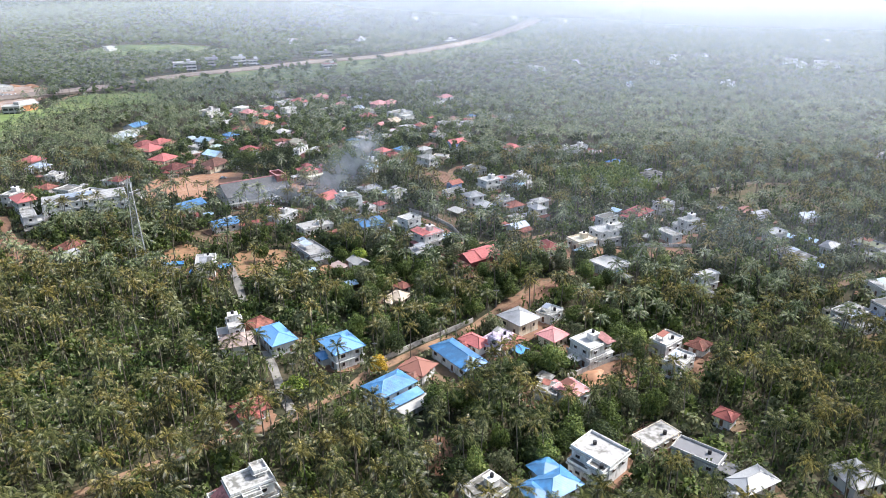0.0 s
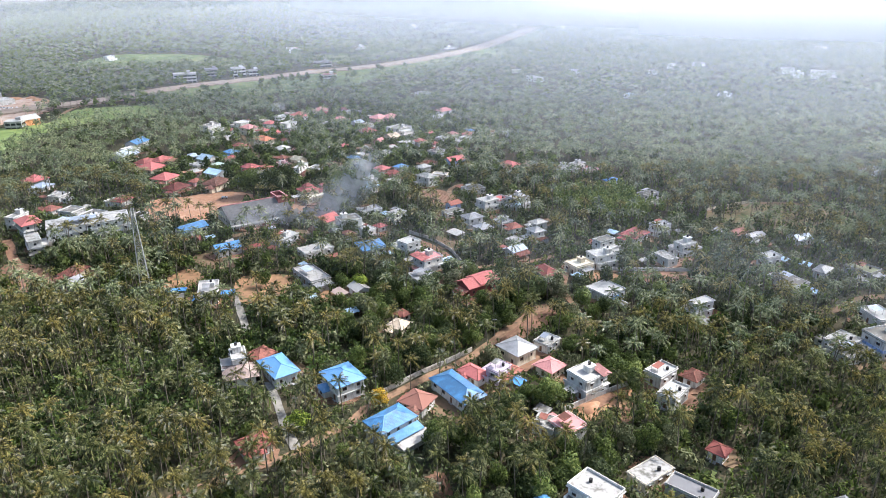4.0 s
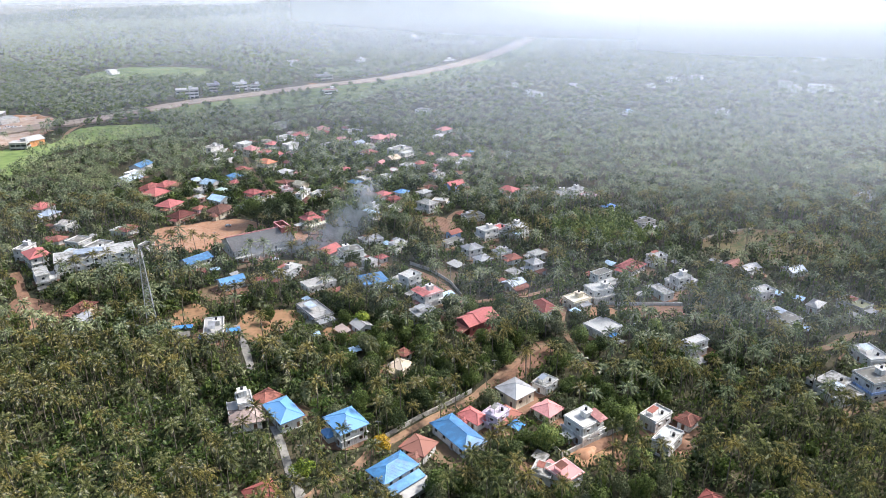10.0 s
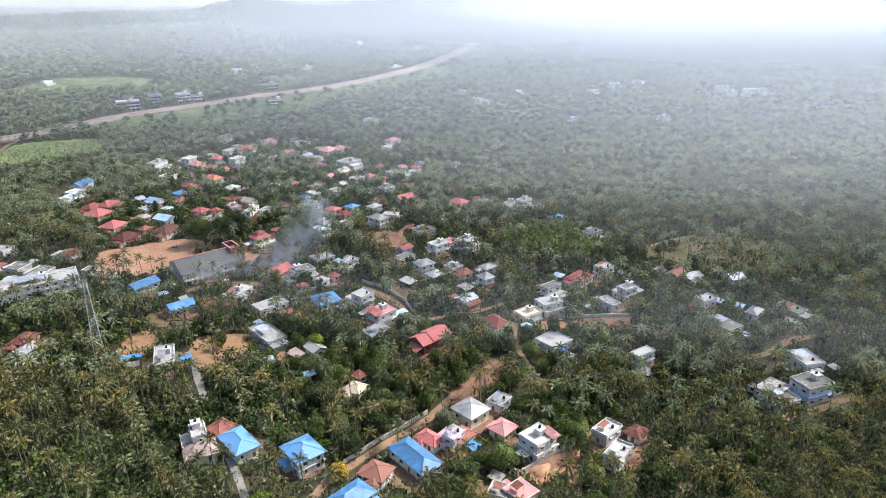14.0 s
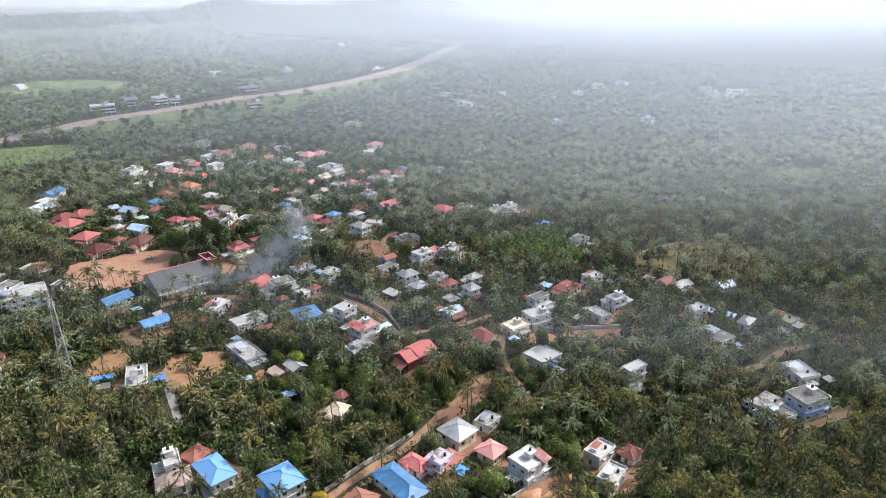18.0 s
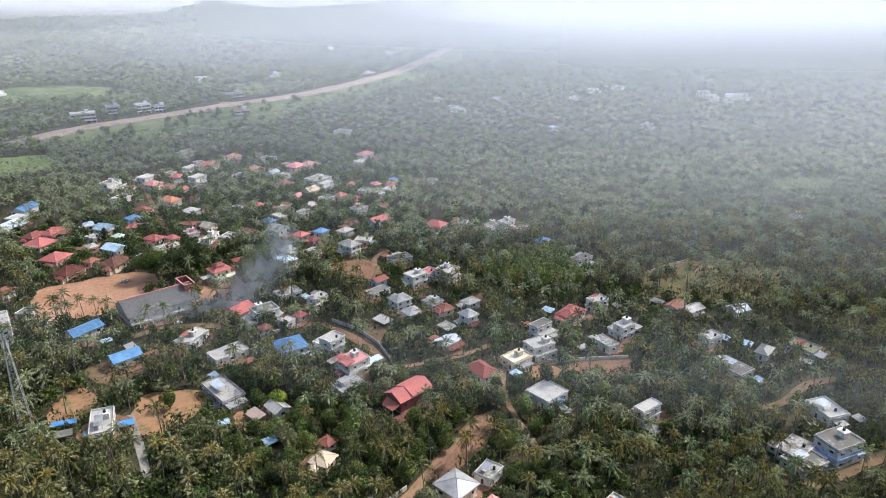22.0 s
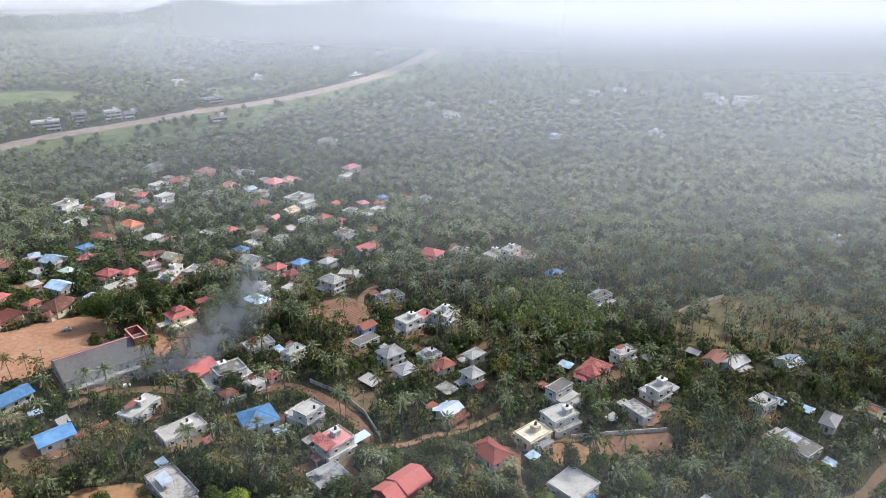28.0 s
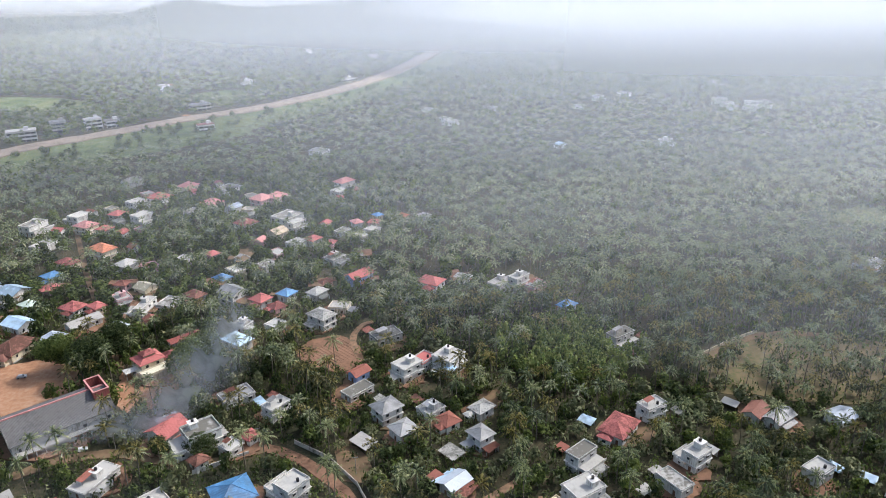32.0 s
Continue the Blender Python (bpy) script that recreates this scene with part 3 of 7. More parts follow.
# ---- houses ----
def hip_roof(w, d, z, over, pitch, gable=False, step=0.0):
    """A pitched roof with its thickness over a w by d house, the eaves at z."""
    a, b = w / 2 + over, d / 2 + over
    turned = b > a
    if turned:
        a, b = b, a
    h = b * math.tan(radians(pitch))
    r = a if gable else max(a - b, 0.01)
    th = 0.16
    def level(dz):
        return [(-a, -b, z + dz), (a, -b, z + dz), (a, b, z + dz), (-a, b, z + dz), (-r, 0, z + h + dz), (r, 0, z + h + dz)]
    vs = level(0) + level(-th)
    fs = [(0, 1, 5, 4), (2, 3, 4, 5), (1, 2, 5), (3, 0, 4)]
    if gable:
        fs = fs[:2]
    fs += [tuple(6 + q for q in f[::-1]) for f in fs]
    edge = [(0, 1), (2, 3)] + ([(1, 5), (5, 2), (3, 4), (4, 0)] if gable else [(1, 2), (3, 0)])
    fs += [(p, 6 + p, 6 + q, q) for p, q in edge]
    if turned:
        vs = [(-y, x, q) for x, y, q in vs]
    ridge = [(-r, 0, z + h), (r, 0, z + h)]
    hips = [] if gable else [((-a, -b, z), (-r, 0, z + h)), ((a, -b, z), (r, 0, z + h)), ((a, b, z), (r, 0, z + h)), ((-a, b, z), (-r, 0, z + h))]
    lines = [tuple(ridge)] + hips
    if turned:
        lines = [tuple((-y, x, q) for x, y, q in ln) for ln in lines]
    return vs, fs, h, lines, turned


def strip(p, q, w=0.16, t=0.09):
    """A capping bar from p to q."""
    p, q = Vector(p), Vector(q)
    d = (q - p)
    if d.length < 0.05:
        d = Vector((0.05, 0, 0))
        q = p + d
    d.normalize()
    s = d.cross(Vector((0, 0, 1)))
    s = s.normalized() * w if s.length > 1e-4 else Vector((w, 0, 0))
    u = Vector((0, 0, t))
    vs = [p - s, p + s, p + u * 1.4, q - s, q + s, q + u * 1.4]
    return [tuple(v) for v in vs], [(0, 1, 2), (5, 4, 3), (0, 2, 5, 3), (2, 1, 4, 5), (1, 0, 3, 4)]


def window(parent, x, y, z, w, h, face, near, wall_material):
    """A framed window on a wall; face: the direction that it looks, in degrees."""
    at = pose(x, y, z, 0, 0, face)
    if near:
        fr = part("window", mesh("window", *boxes((-w / 2, w / 2, -0.05, 0.03, h / 2 - 0.09, h / 2), (-w / 2, w / 2, -0.05, 0.03, -h / 2, -h / 2 + 0.09), (-w / 2, -w / 2 + 0.09, -0.05, 0.03, -h / 2 + 0.09, h / 2 - 0.09), (w / 2 - 0.09, w / 2, -0.05, 0.03, -h / 2 + 0.09, h / 2 - 0.09), (-0.035, 0.035, -0.05, 0.025, -h / 2 + 0.09, h / 2 - 0.09)), M["wood_dark"]), parent, "", at)
        part("pane", mesh("pane", *boxes((-w / 2 + 0.08, w / 2 - 0.08, -0.01, 0.012, -h / 2 + 0.08, h / 2 - 0.08)), M["glass"]), fr)
    else:
        part("window", mesh("window", *boxes((-w / 2, w / 2, -0.05, 0.02, -h / 2, h / 2)), M["glass"]), parent, "", at)


SHEET_WORDS = {"blue": "blue sheet-metal", "ltblue": "pale blue sheet-metal", "grey": "grey sheet", "slate": "dark grey sheet", "bluegrey": "blue-grey sheet", "mint": "pale green sheet", "white": "white sheet", "greyw": "weathered grey-white sheet", "cream": "cream sheet"}
house_count = [0]
HOMES = []


def house(kind, roof, wall, storeys, eave, x, y, w, d, turn):
    """One house: kind hip, gable, flat or modern."""
    house_count[0] += 1
    rnd = random.Random(house_count[0] * 7 + 1)
    near = y < 300
    far = y > 520
    base = new("house")
    base.matrix_basis = pose(x, y, float(rise(x, y)), 0, 0, turn)
    wm, many = M["wall_" + wall], {1: "single-storey", 2: "two-storey", 3: "three-storey"}[storeys]
    words = SHEET_WORDS.get(roof, roof + " tiled")
    plain = {"greyw": "off-white", "pinkw": "pale pink", "skyblue": "white and blue", "bright": "white"}.get(wall, wall)
    if kind in ("hip", "gable"):
        text = f"{many} {plain} house with a {words} {'hipped' if kind == 'hip' else 'gabled'} roof"
    else:
        text = f"{many} {plain} concrete house with a flat {'red' if roof in ('red', 'pink') else 'weathered'} roof terrace"
    if kind == "gable" and max(w, d) > 30:
        text = "long hall with a dark grey gabled sheet roof"
    if kind == "flat" and storeys == 3 and w > 30:
        text = "long white three-storey school block with a flat roof"
    tagged(base, text, "house", "village houses")
    hw, hd = w / 2, d / 2
    if kind in ("hip", "gable"):
        over = 0.8
        hw, hd = max(hw - over, 2), max(hd - over, 2)
    h1 = eave / storeys
    # the upper floor of a flat-roofed house stands back behind a terrace
    setback = hw * rnd.uniform(0.45, 0.8) if kind == "flat" and storeys == 2 and hw > 3 else 0.0
    back = rnd.choice((-1, 1))
    # walls, storey by storey, on a plinth
    part("plinth", mesh("plinth", *boxes((-hw - 0.15, hw + 0.15, -hd - 0.15, hd + 0.15, -0.4, 0.45)), M["wall_grey"]), base)
    for s in range(storeys):
        z0, z1 = max(s * h1, 0.45), (s + 1) * h1
        if s and setback and kind == "flat":
            ux0, ux1 = (-hw, hw - setback) if back > 0 else (-hw + setback, hw)
            uy0, uy1 = -hd, hd
        else:
            inset = 0.0 if s == 0 or kind != "modern" else 0.9
            ux0, ux1, uy0, uy1 = -hw, hw - inset, -hd + inset, hd
        umx, umy = (ux0 + ux1) / 2, (uy0 + uy1) / 2
        part("wall", mesh("wall", *boxes((ux0, ux1, uy0, uy1, z0 + (0.12 if s else 0), z1)), wm), base)
        if s:
            part("floor_band", mesh("floor_band", *boxes((-hw - 0.45, hw + 0.45, -hd - 0.45, hd + 0.45, z0 - 0.06, z0 + 0.12)), M["trim_white"]), base)
        if far:
            sides = [(umx, uy0, ux1 - ux0, 0), (ux0, umy, uy1 - uy0, -90)]
        else:
            sides = [(umx, uy0, ux1 - ux0, 0), (ux0, umy, uy1 - uy0, -90), (ux1, umy, uy1 - uy0, 90), (umx, uy1, ux1 - ux0, 180)]
        for sx, sy, length, face in sides:
            if math.cos(radians(face + turn)) < -0.2:
                continue
            n = max(1, min(int(length / 3.9), 9))
            if face == 180:
                n = min(n, 2)
            for k in range(n):
                u = (k + 0.5) / n * length - length / 2 + rnd.uniform(-0.3, 0.3)
                q = math.radians(face)
                wx, wy = sx + u * math.cos(q), sy + u * math.sin(q)
                zc = z0 + (z1 - z0) * 0.55
                ww, wh = rnd.choice((0.9, 1.2, 1.5)), min(1.2, (z1 - z0) * 0.45)
                if s == 0 and face == 0 and k == n // 2:
                    door = part("door", mesh("door", *boxes((-0.5, 0.5, -0.06, 0.03, 0, 2.05)), M["wood_dark"]), base, "", pose(wx, wy, 0.46, 0, 0, face))
                    if near:
                        part("step", mesh("step", *boxes((-0.9, 0.9, -1.0, -0.07, -0.45, -0.2), (-0.9, 0.9, -0.6, -0.07, -0.2, 0.0)), M["wall_grey"]), door)
                    continue
                window(base, wx, wy, zc, ww, wh, face, near, wm)
                if not far and kind in ("flat", "modern"):
                    part("sunshade", mesh("sunshade", *boxes((-ww / 2 - 0.3, ww / 2 + 0.3, -0.55, 0.02, 0, 0.09)), M["trim_white"]), base, "", pose(wx, wy, zc + wh / 2 + 0.12, 0, 0, face))
    if kind in ("hip", "gable"):
        vs, fs, h, lines, turned = hip_roof(2 * hw, 2 * hd, eave + 0.16, 0.8, 26 if roof in TILED else 23, kind == "gable")
        me = mesh("roof", vs, fs, M["sheet_" + roof])
        rf = part("roof", me, base, words + " roof")
        if turned:      # folds run down the long slopes
            me.transform(Matrix.Rotation(-math.pi / 2, 4, "Z"))
            rf.matrix_basis = Matrix.Rotation(math.pi / 2, 4, "Z")
        if not far:
            for p, q in lines:
                part("ridge_cap", mesh("ridge_cap", *strip(p, q), M["sheet_" + roof]), base)
        if kind == "gable":
            la, lb = (hd, hw) if turned else (hw, hd)
            gv = [(-la, -lb, eave), (-la, lb, eave), (-la, 0, eave + lb * math.tan(radians(23))), (la, -lb, eave), (la, lb, eave), (la, 0, eave + lb * math.tan(radians(23)))]
            gv += [(vx + (0.2 if vx < 0 else -0.2), vy, vz) for vx, vy, vz in gv]
            if turned:
                gv = [(-vy, vx, vz) for vx, vy, vz in gv]
            part("gable_wall", mesh("gable_wall", gv, [(0, 2, 1), (3, 4, 5), (6, 7, 8), (9, 11, 10), (0, 1, 7, 6), (3, 9, 10, 4), (1, 2, 8, 7), (2, 0, 6, 8), (4, 10, 11, 5), (5, 11, 9, 3)], wm), base)
        if kind == "hip" and not far and rnd.random() < 0.55 and min(w, d) > 6.5:
            # a lower cross wing in front
            ww, wl, zw = hw * rnd.uniform(0.8, 1.1), rnd.uniform(2.2, 3.6), min(eave, 3.2) - 0.3
            cx = hw * rnd.choice((-0.35, 0.35))
            wing = part("wing", mesh("wing", *boxes((cx - ww / 2, cx + ww / 2, -hd - wl, -hd - 0.02, -0.3, zw)), wm), base)
            r2v, r2f, r2h, r2l, r2t = hip_roof(ww, wl + hd, zw + 0.1, 0.6, 24)
            part("wing_roof", mesh("wing_roof", [(a + cx, b - hd - wl / 2 + hd / 2, c) for a, b, c in r2v], r2f, M["sheet_" + roof]), wing)
            part("window", mesh("window", *boxes((cx - 0.7, cx + 0.7, -hd - wl - 0.03, -hd - wl + 0.02, 1.0, 2.1)), M["glass"]), wing)
        if rnd.random() < 0.45 and not far:
            # a lean-to at one side
            sx = rnd.choice((-1, 1))
            zl = min(eave, 3.0)
            x0, x1 = (hw, hw + 2.6) if sx > 0 else (-hw - 2.6, -hw)
            zi, zo = zl - 0.05, zl - 0.75
            za, zb = (zi, zo) if sx > 0 else (zo, zi)
            vs = [(x0, -hd * 0.8, za), (x1, -hd * 0.8, zb), (x1, hd * 0.7, zb), (x0, hd * 0.7, za)]
            vs += [(vx, vy, vz - 0.08) for vx, vy, vz in vs]
            part("lean_to_roof", mesh("lean_to_roof", vs, [(0, 1, 2, 3), (7, 6, 5, 4), (0, 4, 5, 1), (1, 5, 6, 2), (2, 6, 7, 3), (3, 7, 4, 0)], M["sheet_" + rnd.choice((roof, "greyw", "rust"))]), base)
            xo = x1 - 0.15 if sx > 0 else x0 + 0.15
            for yy in (-hd * 0.75, hd * 0.65):
                part("post", mesh("post", *boxes((xo - 0.08, xo + 0.08, yy - 0.08, yy + 0.08, 0, zo - 0.08)), M["trim_white"]), base)
    else:
        top = eave
        inset = 0.9 if kind == "modern" and storeys > 1 else 0.0
        x0, x1, y0, y1 = -hw - 0.4, hw - inset + 0.4, -hd + inset - 0.4, hd + 0.4
        if setback:
            x0, x1 = (x0, x1 - setback) if back > 0 else (x0 + setback, x1)
            tx0, tx1 = (hw - setback + 0.02, hw + 0.42) if back > 0 else (-hw - 0.42, -hw + setback - 0.02)
            part("terrace", mesh("terrace", *boxes((tx0, tx1, -hd - 0.42, hd + 0.42, h1 + 0.124, h1 + 0.2)), M["slab_" + roof]), base, "open terrace over the lower floor")
            ex = tx1 - 0.12 if back > 0 else tx0
            part("parapet", mesh("parapet", *boxes((ex, ex + 0.12, -hd - 0.42, hd + 0.42, h1 + 0.2, h1 + 0.95), (tx0 + 0.13, tx1 - 0.13, -hd - 0.42, -hd - 0.3, h1 + 0.2, h1 + 0.95)), wm), base)
        part("roof", mesh("roof", *boxes((x0, x1, y0, y1, top, top + 0.14)), M["slab_" + roof]), base, "flat concrete roof, stained by rain")
        ph = rnd.choice((0.35, 0.6, 0.8)) if not far else 0.6
        px0, px1, py0, py1 = x0 + 0.3, x1 - 0.3, y0 + 0.3, y1 - 0.3
        part("parapet", mesh("parapet", *boxes((px0, px1, py0, py0 + 0.14, top + 0.14, top + ph), (px0, px1, py1 - 0.14, py1, top + 0.14, top + ph), (px0, px0 + 0.14, py0 + 0.14, py1 - 0.14, top + 0.14, top + ph), (px1 - 0.14, px1, py0 + 0.14, py1 - 0.14, top + 0.14, top + ph)), wm), base)
        cabin = rnd.random() < 0.35 or kind == "modern"
        if cabin and min(w, d) > 6.5 and not (far and storeys == 1):
            cx, cy = (x0 + x1) / 2 + rnd.uniform(-0.2, 0.35) * (x1 - x0 - 4.4) * (x1 - x0 > 4.6), rnd.uniform(0.1, 0.5) * hd
            part("stair_cabin", mesh("stair_cabin", *boxes((cx - 1.6, cx + 1.2, cy - 1.3, cy + 1.3, top + 0.142, top + 2.4), (cx - 1.9, cx + 1.5, cy - 1.6, cy + 1.6, top + 2.4, top + 2.54)), wm), base)
            if not far:
                part("water_tank", mesh("water_tank", *tube(0.5, 0, 1.0, 12), M["tank_black"]), base, "black plastic water tank", pose(cx - 0.2, cy, top + 2.542))
        elif not far and rnd.random() < 0.6:
            part("water_tank", mesh("water_tank", *tube(0.5, 0, 1.1, 12), M["tank_black"]), base, "black plastic water tank", pose(x0 * 0.3 + x1 * 0.7, hd * 0.3, top + 0.142))
        if kind == "flat" and storeys < 3 and not far and rnd.random() < 0.65 and w > 6.4:
            sx, zw = rnd.choice((-1, 1)), (3.1 if storeys == 2 else 2.6)
            wx0, wx1 = (hw + 0.02, hw + rnd.uniform(2.4, 4.2)) if sx > 0 else (-hw - rnd.uniform(2.4, 4.2), -hw - 0.02)
            wy0, wy1 = -hd * rnd.uniform(0.5, 1.15), hd * rnd.uniform(0.2, 0.9)
            wing = part("wing", mesh("wing", *boxes((wx0, wx1, wy0, wy1, -0.3, zw)), wm), base)
            part("wing_roof", mesh("wing_roof", *boxes((wx0 - (0.3 if sx < 0 else 0), wx1 + (0.3 if sx > 0 else 0), wy0 - 0.3, wy1 + 0.3, zw, zw + 0.12)), M["slab_" + rnd.choice((roof, "greyw", "grey"))]), wing)
            part("window", mesh("window", *boxes(((wx0 + wx1) / 2 - 0.6, (wx0 + wx1) / 2 + 0.6, wy0 - 0.03, wy0 + 0.02, 1.2, 2.2)), M["glass"]), wing)
        if kind == "flat" and storeys == 2 and not far:
            part("balcony", mesh("balcony", *boxes((-hw * 0.6, hw * 0.3, -hd - 1.5, -hd - 0.46, h1 - 0.1, h1 + 0.05), (-hw * 0.6, hw * 0.3, -hd - 1.5, -hd - 1.38, h1 + 0.05, h1 + 0.9), (-hw * 0.6, -hw * 0.6 + 0.12, -hd - 1.38, -hd - 0.46, h1 + 0.05, h1 + 0.9)), wm), base)
        if not far and rnd.random() < 0.35:
            q0, q1 = x0 * 0.75 + x1 * 0.25, x0 * 0.4 + x1 * 0.6
            sv = [(q0, -hd * 0.7, top + 2.1), (q1, -hd * 0.7, top + 2.1), (q1, hd * 0.1, top + 2.6), (q0, hd * 0.1, top + 2.6)]
            sv += [(a, b, c - 0.06) for a, b, c in sv]
            cover = part("roof_shelter", mesh("roof_shelter", sv, [(0, 1, 2, 3), (7, 6, 5, 4), (0, 4, 5, 1), (1, 5, 6, 2), (2, 6, 7, 3), (3, 7, 4, 0)], M["sheet_" + rnd.choice(("grey", "greyw", "rust", "bluegrey"))]), base, "sheet shelter on the terrace")
            for px in (q0 + 0.1, q1 - 0.1):
                for py, pz in ((-hd * 0.68, 2.05), (hd * 0.08, 2.5)):
                    part("post", mesh("post", *boxes((px - 0.05, px + 0.05, py - 0.05, py + 0.05, top + 0.142, top + pz)), M["steel"]), cover)
        if kind == "modern":
            # a terrace in front with a rail, and a porch with a tiled or plain slab
            zt = eave / storeys
            part("terrace_rail", mesh("terrace_rail", *boxes((-hw - 0.3, hw + 0.3, -hd - 0.42, -hd - 0.3, zt + 0.12, zt + 0.95), (hw + 0.3, hw + 0.42, -hd - 0.42, hd * 0.4, zt + 0.12, zt + 0.95)), wm), base)
            part("porch_roof", mesh("porch_roof", *boxes((-hw * 0.5, hw * 0.45, -hd - 3.6, -hd - 0.46, zt - 0.3, zt - 0.12)), M["slab_" + roof]), base)
            for px in (-hw * 0.45, hw * 0.4):
                part("column", mesh("column", *boxes((px - 0.16, px + 0.16, -hd - 3.4, -hd - 3.08, 0, zt - 0.3)), wm), base)
    c, s = math.cos(radians(turn)), math.sin(radians(turn))
    for u in np.arange(-w / 2 - 1, w / 2 + 1.1, 1.0):
        for v in np.arange(-d / 2 - 1, d / 2 + 1.1, 1.0):
            i, j = cells(x + u * c - v * s, y + u * s + v * c)
            built[i, j] = True
    HOMES.append((x, y, base, hw, hd, eave))
    return base


def home(x, y):
    """The house that stands nearest to a place, with its half sizes and eaves height."""
    return min(HOMES, key=lambda q: (q[0] - x) ** 2 + (q[1] - y) ** 2)[2:]


house("hip", "maroon", "white", 1, 3.2, -54.8, 169.0, 9.8, 8.0, 36)
house("flat", "greyw", "white", 2, 7, -72.5, 212.4, 8.1, 8.1, 22)
house("hip", "taupe", "white", 1, 3.5, -69.2, 206.9, 11.5, 10.1, 18)
house("hip", "rust", "white", 1, 3.5, -64.8, 219.2, 8.5, 8.1, 52)
house("hip", "blue", "white", 1, 4.5, -56.4, 209.1, 9.5, 15.2, 37)
house("hip", "blue", "white", 2, 6.5, -33.0, 199.9, 12.8, 11.3, -54)
house("hip", "blue", "white", 2, 6.5, -15.6, 175.7, 9.4, 14.0, -47)
house("hip", "brown", "white", 1, 3.5, -7.8, 190.4, 9.4, 9.3, -31)
house("hip", "blue", "white", 1, 4, 5.0, 196.7, 19.7, 9.8, -54)
house("hip", "red", "white", 1, 3.5, 10.7, 206.6, 10.1, 7.0, -45)
house("flat", "lilac", "lilac", 2, 6.5, 17.8, 206.2, 8.0, 7.0, -41)
house("hip", "rust", "white", 1, 3, 21.5, 207.5, 8.0, 11.0, -45)
house("hip", "grey", "cream", 1, 5, 26.8, 221.3, 11.4, 11.0, -50)
house("flat", "white", "white", 1, 3.5, 38.7, 228.6, 6.3, 8.0, -41)
house("hip", "pink", "cream", 1, 3.5, 37.4, 210.9, 8.4, 8.8, -47)
house("modern", "white", "white", 2, 7, 48.0, 200.1, 9.6, 10.9, -54)
house("flat", "pink", "white", 1, 4.5, 37.8, 176.5, 8.0, 7.8, -54)
house("flat", "white", "white", 1, 3.6, 31.4, 178.3, 6.4, 6.3, -26)
house("flat", "greyw", "cream", 1, 3.6, 57.0, 155.9, 6.2, 11.7, -55)
# stands in for a grey road with a car; slate roof darkened to match
house("flat", "slate", "greyw", 1, 3.5, 65.9, 148.7, 11.9, 6.0, -40)
house("hip", "grey", "white", 1, 4, 75.2, 137.3, 7.1, 11.8, -62)
house("hip", "grey", "white", 1, 4, 101.4, 139.4, 9.6, 9.9, -73)
house("hip", "blue", "white", 1, 4, 27.3, 136.3, 8.7, 10.9, -56)
house("flat", "greyw", "white", 1, 4, 9.9, 134.2, 7.2, 10.2, -48)
house("flat", "white", "white", 1, 4.5, 74.3, 206.0, 6.4, 9.6, -50)
house("flat", "white", "white", 1, 4.5, 74.6, 193.3, 6.0, 10.2, -43)
house("hip", "rust", "white", 1, 3.2, 85.3, 204.5, 6.0, 8.0, -46)
house("hip", "maroon", "white", 1, 3.2, 79.3, 165.3, 6.0, 6.0, -44)
house("flat", "white", "white", 2, 7, 103.2, 254.2, 6.4, 10.0, -61)
house("modern", "white", "white", 2, 7, 162.0, 225.5, 10.6, 13.6, -73)
house("flat", "white", "white", 1, 4, 172.8, 248.0, 12.1, 9.2, -80)
house("flat", "white", "white", 1, 4.5, 147.3, 227.0, 8.2, 11.7, -57)
house("flat", "white", "white", 1, 3.5, 147.0, 221.1, 9.6, 12.2, -69)
house("flat", "greyw", "white", 1, 3.5, 153.1, 282.4, 13.5, 9.2, -63)
house("hip", "grey", "white", 1, 3.5, 173.2, 293.1, 6.1, 10.3, -48)
house("flat", "moss", "grey", 1, 3.5, 192.1, 294.4, 12.1, 9.0, -57)
house("flat", "white", "white", 1, 4.2, 69.7, 271.8, 11.3, 12.2, -54)
house("hip", "maroon", "white", 1, 3.5, 46.7, 292.2, 13.2, 9.4, -60)
house("flat", "cream", "cream", 1, 4, 63.4, 299.7, 7.8, 10.8, -58)
house("flat", "white", "white", 2, 6, 75.6, 306.1, 10.4, 11.3, -66)
house("flat", "white", "white", 2, 6.5, 80.7, 322.3, 8.8, 9.9, -56)
house("flat", "white", "white", 1, 4, 106.0, 308.3, 10.3, 6.0, -64)
house("hip", "red", "white", 1, 4, 98.7, 338.2, 10.4, 14.8, -46)
house("gable", "red", "maroon", 1, 5.2, 14.8, 277.1, 16.4, 10.6, 37)
house("modern", "pink", "white", 2, 6.5, -6.8, 302.1, 9.8, 11.6, -52)
house("flat", "white", "white", 2, 6.5, -17.8, 323.0, 11.3, 8.8, -44)
house("hip", "blue", "white", 1, 4, -35.0, 322.6, 12.9, 13.2, -65)
house("flat", "grey", "white", 1, 4, -8.6, 286.8, 9.2, 10.9, -57)
house("gable", "greyw", "white", 1, 3.5, -35.8, 274.5, 8.7, 7.4, -53)
house("flat", "greyw", "grey", 1, 3.5, -58.9, 289.5, 18.5, 9.3, -53)
house("flat", "greyw", "white", 1, 3.5, -62.1, 320.1, 8.6, 15.4, -53)
house("flat", "white", "white", 1, 3.5, -81.2, 336.7, 7.4, 14.5, -30)
house("gable", "blue", "white", 1, 4, -132.4, 348.6, 9.6, 15.5, -40)
house("gable", "blue", "white", 1, 4, -105.9, 320.9, 9.5, 12.9, -54)
house("flat", "greyw", "white", 1, 4, -99.8, 271.8, 7.9, 16.5, 15)
